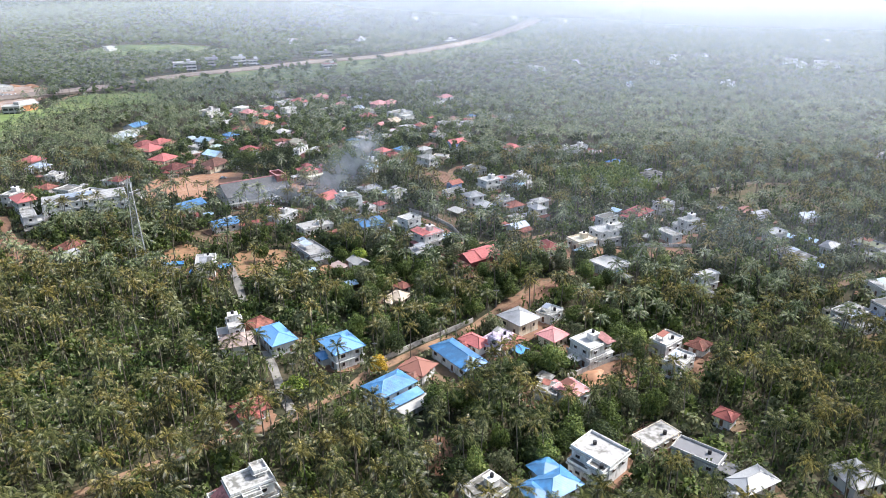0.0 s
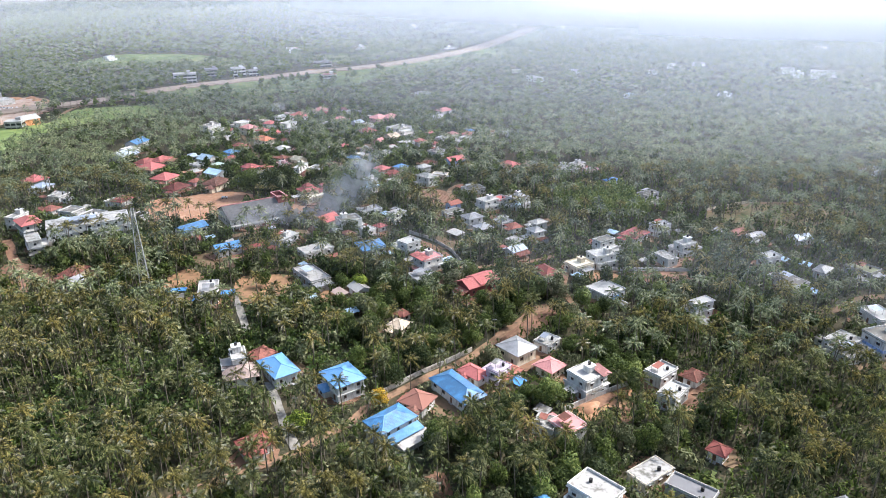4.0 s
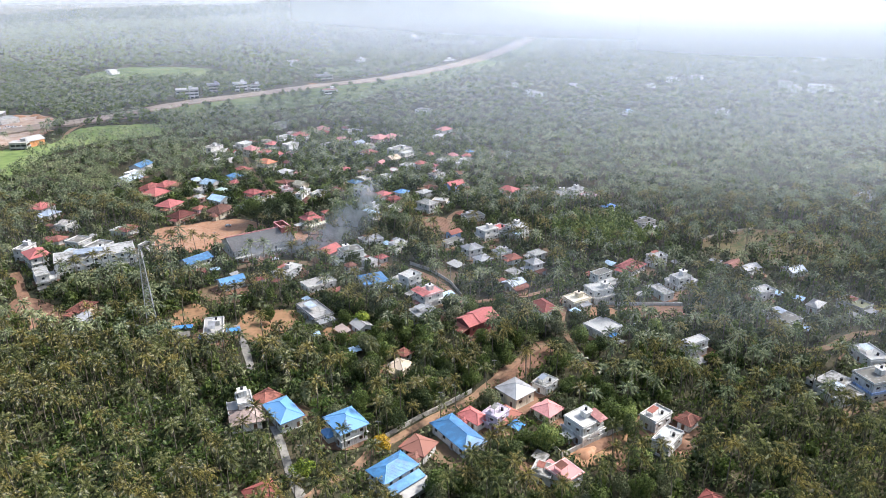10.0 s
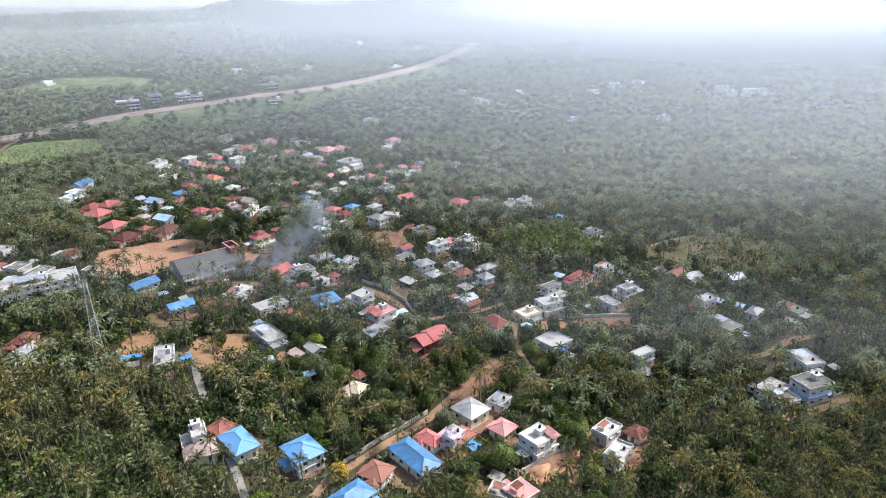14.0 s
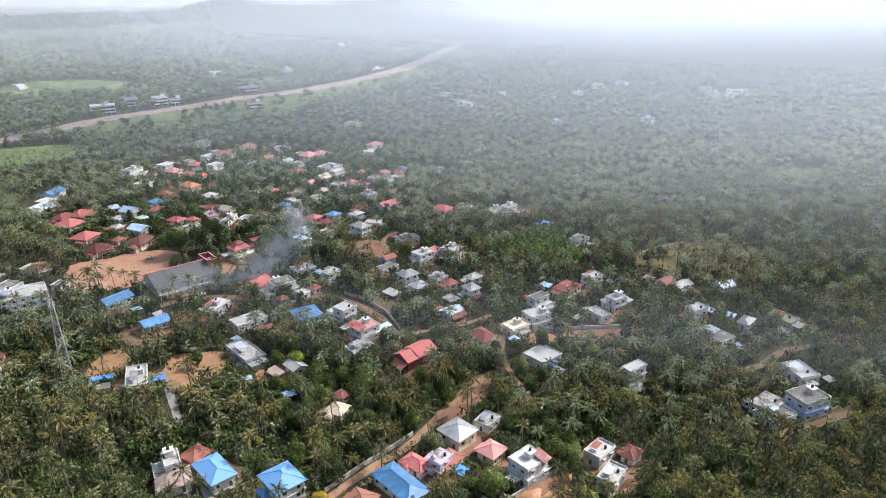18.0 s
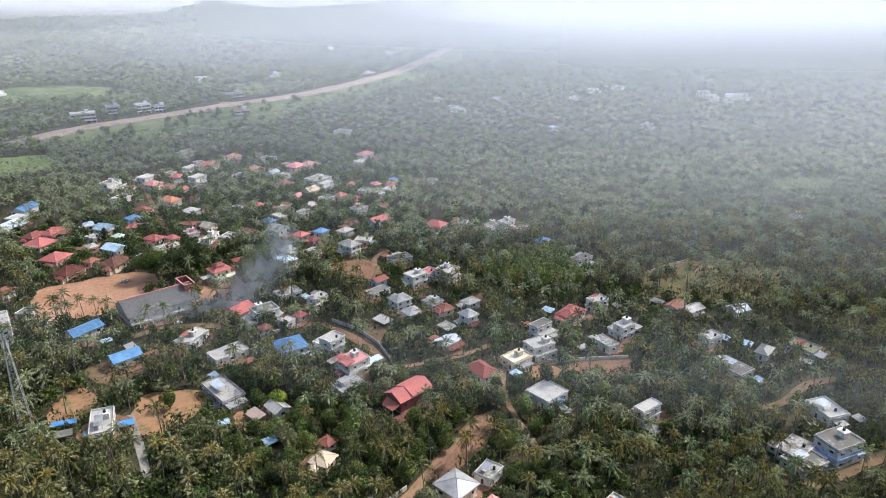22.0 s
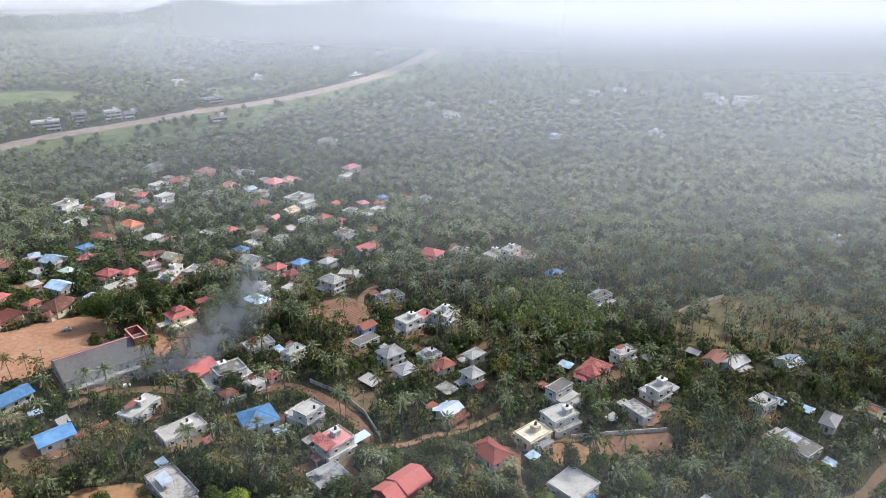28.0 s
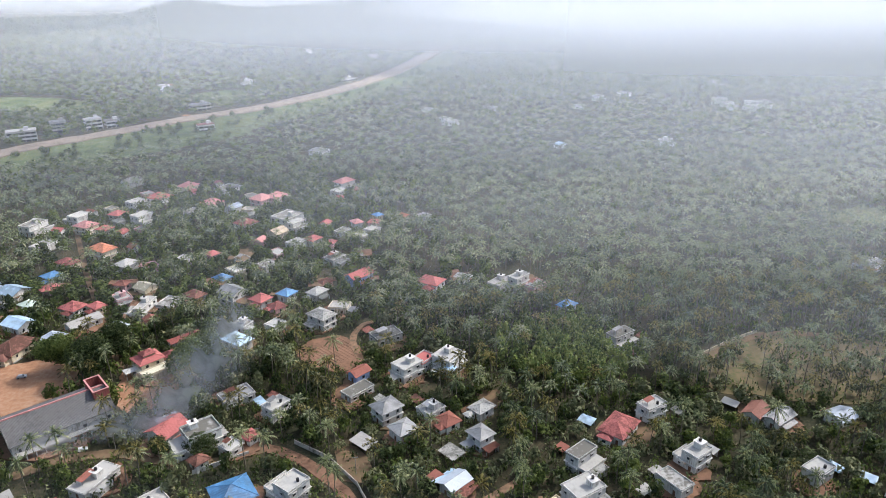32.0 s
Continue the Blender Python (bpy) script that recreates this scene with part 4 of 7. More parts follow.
house("hip", "sand", "cream", 1, 3.5, -16.8, 240.9, 7.8, 8.0, -30)
house("hip", "rust", "white", 1, 3, -15.9, 251.2, 6.0, 6.0, -41)
house("hip", "grey", "white", 2, 6, 16.2, 359.7, 9.1, 10.5, -58)
house("hip", "grey", "white", 1, 4.5, 21.4, 347.6, 8.7, 9.0, -59)
house("hip", "grey", "white", 2, 6, 48.0, 338.7, 8.3, 7.7, -59)
house("hip", "rust", "white", 1, 3.5, 38.1, 351.3, 8.1, 7.6, -60)
house("flat", "white", "white", 1, 3.5, 32.8, 359.8, 7.2, 8.3, -53)
house("hip", "white", "white", 1, 3.8, 51.8, 357.0, 7.0, 9.1, -54)
house("modern", "white", "white", 2, 6.5, 26.3, 388.1, 8.7, 11.3, -52)
house("modern", "white", "white", 2, 7.5, 44.0, 390.6, 10.4, 11.3, -45)
house("flat", "red", "white", 1, 5.5, 33.6, 393.0, 6.3, 8.4, -46)
house("hip", "white", "white", 2, 6.5, -9.7, 437.7, 12.5, 9.5, -45)
house("flat", "grey", "greyw", 1, 4, 19.3, 419.1, 8.5, 12.6, -64)
house("gable", "rust", "skyblue", 1, 4, 6.5, 388.5, 6.7, 8.9, -50)
house("flat", "white", "white", 1, 3, 5.6, 377.2, 6.0, 12.1, -51)
house("gable", "red", "skyblue", 1, 5, 8.8, 484.4, 9.2, 14.8, -50)
house("hip", "red", "white", 1, 4.5, 46.2, 472.1, 13.2, 10.6, -38)
house("flat", "greyw", "white", 1, 4, 82.2, 467.0, 7.9, 11.2, -48)
house("flat", "greyw", "white", 2, 6.5, 91.1, 468.1, 8.9, 11.0, -50)
house("flat", "white", "pinkw", 1, 4, 99.7, 460.7, 6.2, 10.7, -52)
house("hip", "blue", "white", 1, 4, 108.9, 435.4, 7.2, 9.3, -52)
house("flat", "greyw", "greyw", 2, 6.5, 123.2, 399.0, 8.8, 11.9, -62)
house("flat", "white", "white", 2, 6, 114.4, 346.6, 6.0, 9.5, -66)
house("flat", "white", "white", 2, 7, 117.2, 318.8, 8.7, 8.5, -61)
house("flat", "white", "white", 1, 5, 154.2, 305.8, 6.0, 9.1, -65)
house("gable", "brown", "white", 1, 3.5, 152.7, 340.5, 7.2, 10.7, -51)
house("gable", "grey", "white", 1, 3.5, 159.3, 335.8, 7.3, 12.0, -62)
house("gable", "bluegrey", "white", 1, 3.5, 182.0, 333.3, 8.6, 9.6, -74)
house("gable", "bluegrey", "white", 1, 3.8, 35.7, 317.7, 7.3, 10.0, -53)
house("flat", "white", "bright", 2, 7, -52.0, 352.6, 16.5, 8.8, 31)
house("gable", "red", "white", 1, 5, -62.6, 358.8, 10.6, 12.3, -36)
house("hip", "red", "cream", 2, 6.5, -81.1, 408.1, 10.0, 11.2, -51)
house("flat", "cream", "cream", 1, 4, -76.7, 404.6, 7.5, 14.9, -46)
house("gable", "slate", "greyw", 1, 6, -104.9, 371.9, 35.7, 22.9, 34)
house("flat", "grey", "white", 1, 3.5, -41.5, 379.7, 7.7, 12.3, -58)
house("flat", "white", "white", 2, 6, -25.1, 367.6, 6.0, 8.9, -44)
house("hip", "red", "white", 1, 3.5, -33.0, 352.3, 6.0, 6.0, -44)
house("flat", "white", "white", 1, 3.5, -39.2, 347.6, 6.0, 6.0, -43)
house("hip", "brown", "white", 1, 3.5, -48.8, 341.1, 6.1, 6.2, -47)
house("hip", "red", "cream", 1, 4, -154.3, 529.3, 12.2, 9.2, -32)
house("hip", "blue", "white", 1, 4.5, -155.7, 509.4, 9.5, 9.2, -39)
house("hip", "white", "white", 1, 4, -120.9, 522.2, 10.2, 11.4, -30)
house("hip", "orange", "cream", 2, 6.5, -139.0, 541.9, 15.2, 10.5, -39)
house("gable", "cream", "cream", 1, 5, -101.3, 485.6, 9.7, 9.2, -35)
house("gable", "ltblue", "white", 1, 4, -168.0, 492.6, 12.0, 12.0, -30)
house("hip", "mint", "white", 1, 4, -154.3, 475.1, 9.6, 6.8, -34)
house("hip", "red", "white", 1, 4, -131.6, 469.1, 11.3, 9.6, -31)
house("hip", "red", "cream", 1, 4, -120.2, 468.3, 8.5, 6.8, -42)
house("gable", "greyw", "white", 1, 3.5, -121.7, 453.1, 8.9, 16.0, -45)
house("hip", "bluegrey", "white", 1, 3.5, -130.3, 438.9, 9.8, 9.2, -25)
house("hip", "bluegrey", "white", 1, 3.5, -104.2, 445.9, 9.1, 6.8, -32)
house("gable", "ltblue", "white", 1, 4, -151.1, 454.8, 13.0, 10.5, -32)
house("hip", "brown", "cream", 1, 4, -143.8, 432.1, 13.1, 16.6, -23)
house("flat", "greyw", "white", 2, 6.5, -97.1, 463.0, 7.3, 14.2, -15)
house("flat", "white", "white", 1, 4, -85.5, 466.9, 8.4, 10.7, -25)
house("hip", "brown", "white", 1, 4, -74.7, 474.4, 11.0, 8.1, -40)
house("gable", "grey", "white", 2, 6, -54.9, 471.2, 11.8, 11.8, -40)
house("hip", "blue", "white", 1, 4, -63.8, 493.9, 8.9, 7.5, -41)
house("hip", "red", "white", 1, 4, -40.8, 464.7, 9.4, 9.0, -41)
house("hip", "blue", "white", 1, 4, -28.2, 469.4, 8.2, 8.5, -39)
house("hip", "white", "white", 1, 4, -12.9, 468.8, 8.0, 9.8, -41)
house("hip", "ltblue", "white", 1, 5, -46.5, 421.9, 12.6, 8.9, -42)
house("flat", "white", "white", 1, 4, -31.3, 436.3, 6.2, 7.4, -40)
house("flat", "white", "white", 2, 6, -174.9, 608.9, 13.0, 11.9, -30)
house("hip", "pink", "cream", 2, 6, -162.4, 587.0, 12.4, 11.1, -32)
house("hip", "red", "white", 1, 4, -150.2, 584.2, 9.5, 9.1, -27)
house("flat", "white", "white", 2, 6, -142.3, 632.4, 12.1, 11.4, -38)
house("hip", "red", "white", 1, 4, -131.3, 648.2, 14.9, 14.1, -33)
house("flat", "greyw", "white", 2, 7, -130.2, 599.0, 11.6, 11.9, -35)
house("gable", "greyw", "white", 1, 4, -162.9, 694.2, 12.9, 13.6, -33)
house("hip", "pink", "cream", 1, 4, -91.2, 628.6, 13.3, 13.6, -37)
house("hip", "pink", "pinkw", 2, 6, -56.7, 627.3, 12.8, 13.8, -37)
house("hip", "pink", "pinkw", 2, 6, -46.6, 631.0, 11.7, 14.0, -39)
house("hip", "red", "white", 1, 4, -62.2, 581.7, 13.0, 12.2, -42)
house("modern", "white", "white", 2, 6.5, -35.8, 583.9, 14.7, 17.5, -39)
house("flat", "white", "white", 2, 6, -28.0, 571.8, 9.3, 11.9, -40)
house("hip", "red", "white", 1, 4, -17.7, 545.4, 8.5, 9.8, -41)
house("flat", "white", "white", 1, 4, -4.3, 514.3, 8.2, 10.4, -45)
house("flat", "greyw", "white", 1, 3.5, 19.0, 558.6, 7.0, 8.6, -40)
house("hip", "orange", "cream", 1, 4, 38.4, 578.3, 8.6, 11.0, -45)
house("hip", "pink", "white", 2, 6, 1.8, 660.7, 10.4, 15.1, -47)
house("flat", "white", "white", 1, 4, -1.7, 643.5, 8.7, 11.6, -41)
house("gable", "sand", "cream", 1, 4, -40.6, 560.9, 10.9, 11.1, -39)
house("flat", "white", "white", 1, 4, -27.6, 541.2, 8.1, 10.1, -41)
house("flat", "white", "white", 1, 3.5, -42.3, 510.5, 7.6, 10.1, -36)
house("flat", "greyw", "bright", 1, 4, -20.1, 769.1, 15.0, 12.0, -34)
house("flat", "white", "white", 1, 3.5, 291.2, 460.2, 7.6, 15.3, -58)
house("flat", "white", "white", 1, 3.5, 0.1, 558.0, 6.6, 9.5, -39)
house("flat", "white", "white", 1, 4, -84.4, 662.6, 14.0, 15.3, -34)
house("gable", "bluegrey", "white", 1, 4, -74.9, 615.8, 9.2, 10.7, -34)
house("hip", "pink", "cream", 1, 4, -116.3, 674.4, 11.7, 12.9, -33)
house("hip", "red", "white", 1, 4, -150.6, 613.3, 9.8, 10.1, -29)
house("flat", "white", "white", 1, 4, -90.6, 524.2, 7.0, 8.4, -36)
house("flat", "white", "white", 1, 4, -101.1, 610.8, 8.3, 9.5, -34)
house("hip", "red", "white", 1, 4, -263.2, 439.2, 12.3, 13.1, -19)
house("hip", "bluegrey", "white", 1, 3.5, -252.0, 426.9, 10.4, 10.4, -20)
house("flat", "greyw", "white", 1, 4, -230.9, 405.4, 7.6, 9.7, -13)
house("hip", "rust", "white", 1, 3.5, -223.3, 381.4, 8.9, 8.6, -18)
house("flat", "greyw", "white", 1, 3.5, -210.5, 379.0, 9.8, 10.1, -19)
house("hip", "red", "white", 1, 4, -189.1, 396.4, 9.0, 11.0, -19)
house("flat", "white", "white", 1, 3.5, -194.7, 396.9, 6.2, 7.4, -21)
house("hip", "red", "white", 2, 7, -218.5, 350.0, 14.5, 10.8, -45)
house("flat", "white", "bright", 3, 9.5, -184.5, 345.6, 38.4, 15.1, 28)
house("flat", "white", "white", 2, 7, -202.0, 326.5, 8.7, 11.9, 35)
house("hip", "rust", "cream", 1, 3.5, -167.3, 292.9, 8.7, 12.1, -12)
house("gable", "grey", "greyw", 1, 3.5, -162.7, 281.5, 7.3, 9.3, -20)
house("gable", "blue", "white", 1, 4.5, -238.1, 540.5, 11.6, 17.2, -12)
house("flat", "white", "white", 1, 3.5, -236.4, 523.6, 9.2, 11.8, -20)
house("gable", "bluegrey", "white", 1, 4, -232.8, 502.9, 14.8, 17.1, -19)
house("hip", "red", "white", 1, 4, -208.8, 483.2, 9.7, 13.7, -19)
house("hip", "red", "white", 1, 4, -200.2, 488.3, 9.8, 14.1, -16)
house("hip", "red", "cream", 1, 4, -199.4, 468.9, 15.1, 15.0, -26)
house("hip", "red", "cream", 1, 4.5, -180.0, 442.0, 13.2, 14.6, -21)
house("hip", "maroon", "cream", 1, 4, -165.3, 421.4, 11.8, 14.7, -28)
house("flat", "greyw", "white", 2, 6.5, -195.1, 592.7, 13.0, 15.0, -26)
house("flat", "white", "white", 1, 4, -178.5, 560.7, 8.9, 13.7, -24)
house("flat", "greyw", "white", 2, 7, -228.9, 359.9, 8.4, 11.2, -10)
house("flat", "greyw", "white", 1, 4.5, -202.4, 356.5, 8.3, 10.0, -23)
house("flat", "greyw", "white", 1, 4.5, -193.8, 368.6, 10.1, 12.1, -19)
house("flat", "white", "white", 1, 3.5, -168.4, 371.7, 6.0, 6.6, -18)
house("flat", "greyw", "bright", 2, 7, -228.1, 1105.9, 15.0, 12.0, -54)
house("flat", "white", "bright", 2, 6, -469.1, 1024.3, 15.0, 12.0, -36)
house("flat", "white", "bright", 1, 5, -159.5, 1457.5, 15.0, 12.0, -58)
house("flat", "greyw", "bright", 2, 7, 135.7, 1427.1, 15.0, 12.0, -60)
house("flat", "white", "bright", 1, 5, 58.4, 1444.7, 15.0, 12.0, -67)
house("gable", "white", "orange", 1, 6, -369.0, 624.8, 15.0, 15.8, -30)
house("flat", "white", "white", 1, 5, -450.9, 725.1, 18.4, 18.0, -35)
house("flat", "white", "bright", 2, 6, 444.7, 901.7, 15.0, 12.0, -69)
house("flat", "white", "bright", 2, 6, 466.8, 892.2, 15.0, 12.0, -66)
house("flat", "greyw", "bright", 2, 6, 299.9, 748.1, 12.6, 12.0, -55)
house("flat", "white", "bright", 1, 5, 630.4, 1207.7, 15.0, 12.0, -63)
house("flat", "white", "bright", 1, 5, 114.8, 873.4, 15.0, 12.0, -49)
house("flat", "white", "bright", 1, 5, 268.6, 1443.2, 15.0, 12.0, -63)

def block_house(x, y, turn, blocks, slopes, roof, wall, label):
    """A house of joined blocks (x0, x1, y0, y1, height), each with a parapet round its roof, and tiled slopes (x0, x1, y0, y1, low, high, axis, material)."""
    house_count[0] += 1
    base = new("house")
    base.matrix_basis = pose(x, y, 0, 0, 0, turn)
    tagged(base, label, "house", "village houses")
    wm = M["wall_" + wall]
    for k, (x0, x1, y0, y1, h) in enumerate(blocks):
        z0 = -0.3 if k == 0 or blocks[k - 1][4] >= h else 0.02
        body = part("wall", mesh("wall", *boxes((x0, x1, y0, y1, z0, h)), wm), base)
        part("roof", mesh("roof", *boxes((x0 - 0.3, x1 + 0.3, y0 - 0.3, y1 + 0.3, h, h + 0.12)), M["slab_" + roof]), base, "flat concrete roof, stained by rain")
        part("parapet", mesh("parapet", *parapet_box(x0 - 0.3, x1 + 0.3, y0 - 0.3, y1 + 0.3, h + 0.12, h + 0.85, 0.16), wm), base)
        part("ledge", mesh("ledge", *parapet_box(x0 - 0.55, x1 + 0.55, y0 - 0.55, y1 + 0.55, h - 0.32, h - 0.2, 0.53), M["trim_white"]), base)
        zc = h - 1.7
        for n, (along, at, face) in enumerate(((x1 - x0, y0, 0), (y1 - y0, x0, -90), (y1 - y0, x1, 90))):
            for j in range(max(1, int(along / 3.4))):
                u = (j + 0.5) * along / max(1, int(along / 3.4))
                wx, wy = (x0 + u, at) if n == 0 else (at, y0 + u)
                window(base, wx, wy, zc, 1.3, 1.2, face, True, wm)
                part("sunshade", mesh("sunshade", *boxes((-0.95, 0.95, -0.55, 0.02, 0, 0.09)), M["trim_white"]), base, "", pose(wx, wy, zc + 0.72, 0, 0, face))
        tx, ty = x0 + (x1 - x0) * (0.3 + 0.4 * (k % 2)), y0 + (y1 - y0) * 0.6
        if k < 2:
            part("water_tank", mesh("water_tank", *tube(0.5, 0, 1.0, 12), M["tank_black"]), base, "black plastic water tank", pose(tx, ty, h + 0.122))
    door = part("door", mesh("door", *boxes((-0.5, 0.5, -0.06, 0.03, 0, 2.05)), M["wood_dark"]), base, "", pose((blocks[0][0] + blocks[0][1]) / 2, blocks[0][2], 0.3))
    part("step", mesh("step", *boxes((-0.9, 0.9, -1.0, -0.07, -0.45, -0.15)), M["wall_grey"]), door)
    for x0, x1, y0, y1, low, high, axis, m in slopes:
        if axis == "x":
            vs = [(x0, y0, low), (x1, y0, high), (x1, y1, high), (x0, y1, low)]
        else:
            vs = [(x0, y0, low), (x1, y0, low), (x1, y1, high), (x0, y1, high)]
        vs += [(a, b, c - 0.12) for a, b, c in vs]
        part("tiled_slope", mesh("tiled_slope", vs, [(0, 1, 2, 3), (7, 6, 5, 4), (0, 4, 5, 1), (1, 5, 6, 2), (2, 6, 7, 3), (3, 7, 4, 0)], M[m]), base, "faded pink tiled slope")
    c, q = math.cos(radians(turn)), math.sin(radians(turn))
    for x0, x1, y0, y1, h in blocks:
        for u in np.arange(x0 - 1, x1 + 1.1, 1.0):
            for v in np.arange(y0 - 1, y1 + 1.1, 1.0):
                i, j = cells(x + u * c - v * q, y + u * q + v * c)
                built[i, j] = True
    b0 = blocks[0]
    HOMES.append((x, y, base, (b0[1] - b0[0]) / 2, (b0[3] - b0[2]) / 2, b0[4]))
    return base


def parapet_box(x0, x1, y0, y1, z0, z1, t):
    return boxes((x0, x1, y0, y0 + t, z0, z1), (x0, x1, y1 - t, y1, z0, z1), (x0, x0 + t, y0 + t, y1 - t, z0, z1), (x1 - t, x1, y0 + t, y1 - t, z0, z1))


block_house(-47.4, 133.4, 33, [(-7.4, 7.4, -5.6, 3.2, 3.6), (-3.6, 6.4, -3.6, 2.8, 6.9), (-1.2, 2.6, -5.2, -3.62, 6.2), (3.0, 5.8, -0.6, 2.4, 8.4)],
            [(-10.8, -7.75, -5.2, 2.6, 2.3, 3.7, "x", "sheet_pink"), (-6.8, 0.6, 3.55, 6.6, 3.6, 2.3, "y", "sheet_pink"), (-7.0, -3.95, -3.0, 2.6, 4.1, 6.2, "x", "sheet_pink"), (2.4, 8.2, 3.55, 6.0, 3.6, 2.5, "y", "sheet_pink")],
            "white", "bright", "white terraced two-storey house with faded pink tiled slopes")
block_house(39.3, 145.3, -46, [(-5.6, 5.6, -3.6, 4.8, 6.4), (1.0, 5.2, -6.2, -3.62, 6.0), (-5.2, 0.6, -5.4, -3.62, 3.2)], [], "greyw", "bright", "white two-storey concrete house with a stained roof terrace")

# the blue house has two more hips across the main one
hb, hw, hd, he = home(27.3, 136.3)
for cx, cy, w, d in ((-hw - 2.2, hd * 0.35, 5.6, 6.0), (-hw * 0.3, -hd - 1.6, 6.0, 4.6)):
    vs, fs, h, lines, turned = hip_roof(w, d, he + 0.05, 0.6, 24)
    wing = part("wing", mesh("wing", *boxes((cx - w / 2, cx + w / 2, cy - d / 2, cy + d / 2, -0.3, he - 0.12)), M["wall_white"]), hb)
    part("wing_roof", mesh("wing_roof", [(a + cx, b + cy, c) for a, b, c in vs], fs, M["sheet_blue"]), wing, "blue sheet-metal roof of the wing")

# far houses in the groves beyond the village and along the highway
for kind, roof, wall, storeys, eave, x, y, w, d, turn in (
        ("hip", "ltblue", "white", 1, 4, 200, 757, 11, 9, -40), ("flat", "white", "bright", 2, 6, 317, 983, 14, 11, -50), ("hip", "white", "white", 1, 4, 359, 1008, 18, 10, -35), ("flat", "white", "bright", 1, 4, 277, 937, 12, 10, -60),
        ("flat", "greyw", "white", 1, 4, 174, 945, 11, 9, -30), ("flat", "white", "bright", 2, 7, 232, 1444, 16, 12, -50), ("gable", "greyw", "white", 1, 5, 274, 1559, 26, 12, -40), ("flat", "white", "bright", 2, 7, 482, 905, 30, 10, -25),
        ("flat", "white", "bright", 2, 7, 452, 932, 24, 9, -25), ("hip", "white", "white", 1, 4, 500, 925, 12, 10, -50), ("hip", "greyw", "white", 1, 4, 605, 1166, 14, 12, -50), ("flat", "white", "bright", 1, 4, 515, 1064, 16, 10, -40),
        ("hip", "white", "white", 1, 5, 818, 1296, 18, 12, -50), ("gable", "white", "white", 1, 5, 16, 1378, 18, 10, 30), ("flat", "white", "bright", 2, 6, -53, 1332, 12, 10, 20), ("flat", "greyw", "white", 1, 4, 52, 1333, 14, 10, 40),
        ("flat", "white", "bright", 2, 6, -128, 1142, 14, 10, 30), ("hip", "red", "white", 1, 4, -225, 1117, 14, 10, 20), ("flat", "white", "bright", 1, 4, 111, 892, 10, 8, -50), ("flat", "greyw", "white", 1, 4, 99, 948, 10, 8, -50)):
    house(kind, roof, wall, storeys, eave, x, y, w, d, turn)

# ---- smaller houses between the others ----
infill = random.Random(21)


def free_spot(x, y, reach):
    for u in np.arange(-reach, reach + 0.1, 2.0):
        for v in np.arange(-reach, reach + 0.1, 2.0):
            i, j = cells(x + u, y + v)
            if built[i, j] or bare[i, j]:
                return False
    return True


added = 0
for hx, hy, hb, hw, hd, he in list(HOMES):
    if not (425 < hy < 690 and hx < 60) or added > 42:
        continue
    for attempt in range(7):
        q, far = infill.uniform(0, 6.28), max(hw, hd) + infill.uniform(6, 13)
        x, y = hx + far * math.cos(q), hy + far * math.sin(q)
        if free_spot(x, y, 4.0):
            kind = infill.choice(("hip", "gable", "flat", "hip"))
            house(kind, infill.choice(("white", "greyw", "grey") if kind == "flat" else ("red", "red", "pink", "greyw", "bluegrey", "rust", "blue", "white")), infill.choice(("white", "cream", "white", "pinkw")), 1, 3.6, x, y, infill.uniform(6.2, 9.5), infill.uniform(6, 8), infill.uniform(-65, -15))
            added += 1
            if infill.random() < 0.75:
                break


# ---- yards round houses ----
rnd = random.Random(5)
for hx, hy, hb, hw, hd, he in HOMES:
    if hy < 520 and rnd.random() < 0.78:
        q = rnd.uniform(0, 6.28)
        ox, oy, rr = hx + 2.5 * math.cos(q), hy + 2.5 * math.sin(q), max(hw, hd) + rnd.uniform(1.5, 4)
        patch("yard", M[rnd.choice(("dirt_tan", "dirt_red", "dirt_red"))], [(ox + rr * rnd.uniform(0.75, 1.2) * math.cos(0.9 * k), oy + rr * rnd.uniform(0.75, 1.2) * math.sin(0.9 * k)) for k in range(7)])


# ---- walls, sheds and other built things ----
def boundary_wall(pts, height=1.8, material="boundary", label="weathered plastered boundary wall along a yard"):
    base = new("boundary_wall")
    base.matrix_basis = pose(*pts[0], 0)
    o = Vector((*pts[0], 0))
    for p, q in zip(pts, pts[1:]):
        p, q = Vector((*p, 0)) - o, Vector((*q, 0)) - o
        d = (q - p)
        n = max(1, round(d.length / 3.2))
        turn = math.degrees(math.atan2(d.y, d.x))
        L = d.length / n
        for k in range(n):
            c = p + d * ((k + 0.5) / n)
            part("wall_panel", mesh("wall_panel", *boxes((-L / 2 + 0.14, L / 2 - 0.14, -0.09, 0.09, -0.3, height - 0.06), (-L / 2 + 0.14, L / 2 - 0.14, -0.14, 0.14, height - 0.06, height + 0.02)), M[material]), base, "", pose(c.x, c.y, 0, 0, 0, turn))
            c = p + d * (k / n)
            part("pier", mesh("pier", *boxes((-0.15, 0.15, -0.15, 0.15, -0.3, height + 0.16)), M[material]), base, "", pose(c.x, c.y, 0, 0, 0, turn))
        for k in np.arange(0, d.length, 1.0):
            s = o + p + d.normalized() * k
            i, j = cells(s.x, s.y)
            bare[i, j] = True
    return tagged(base, label, "wall")


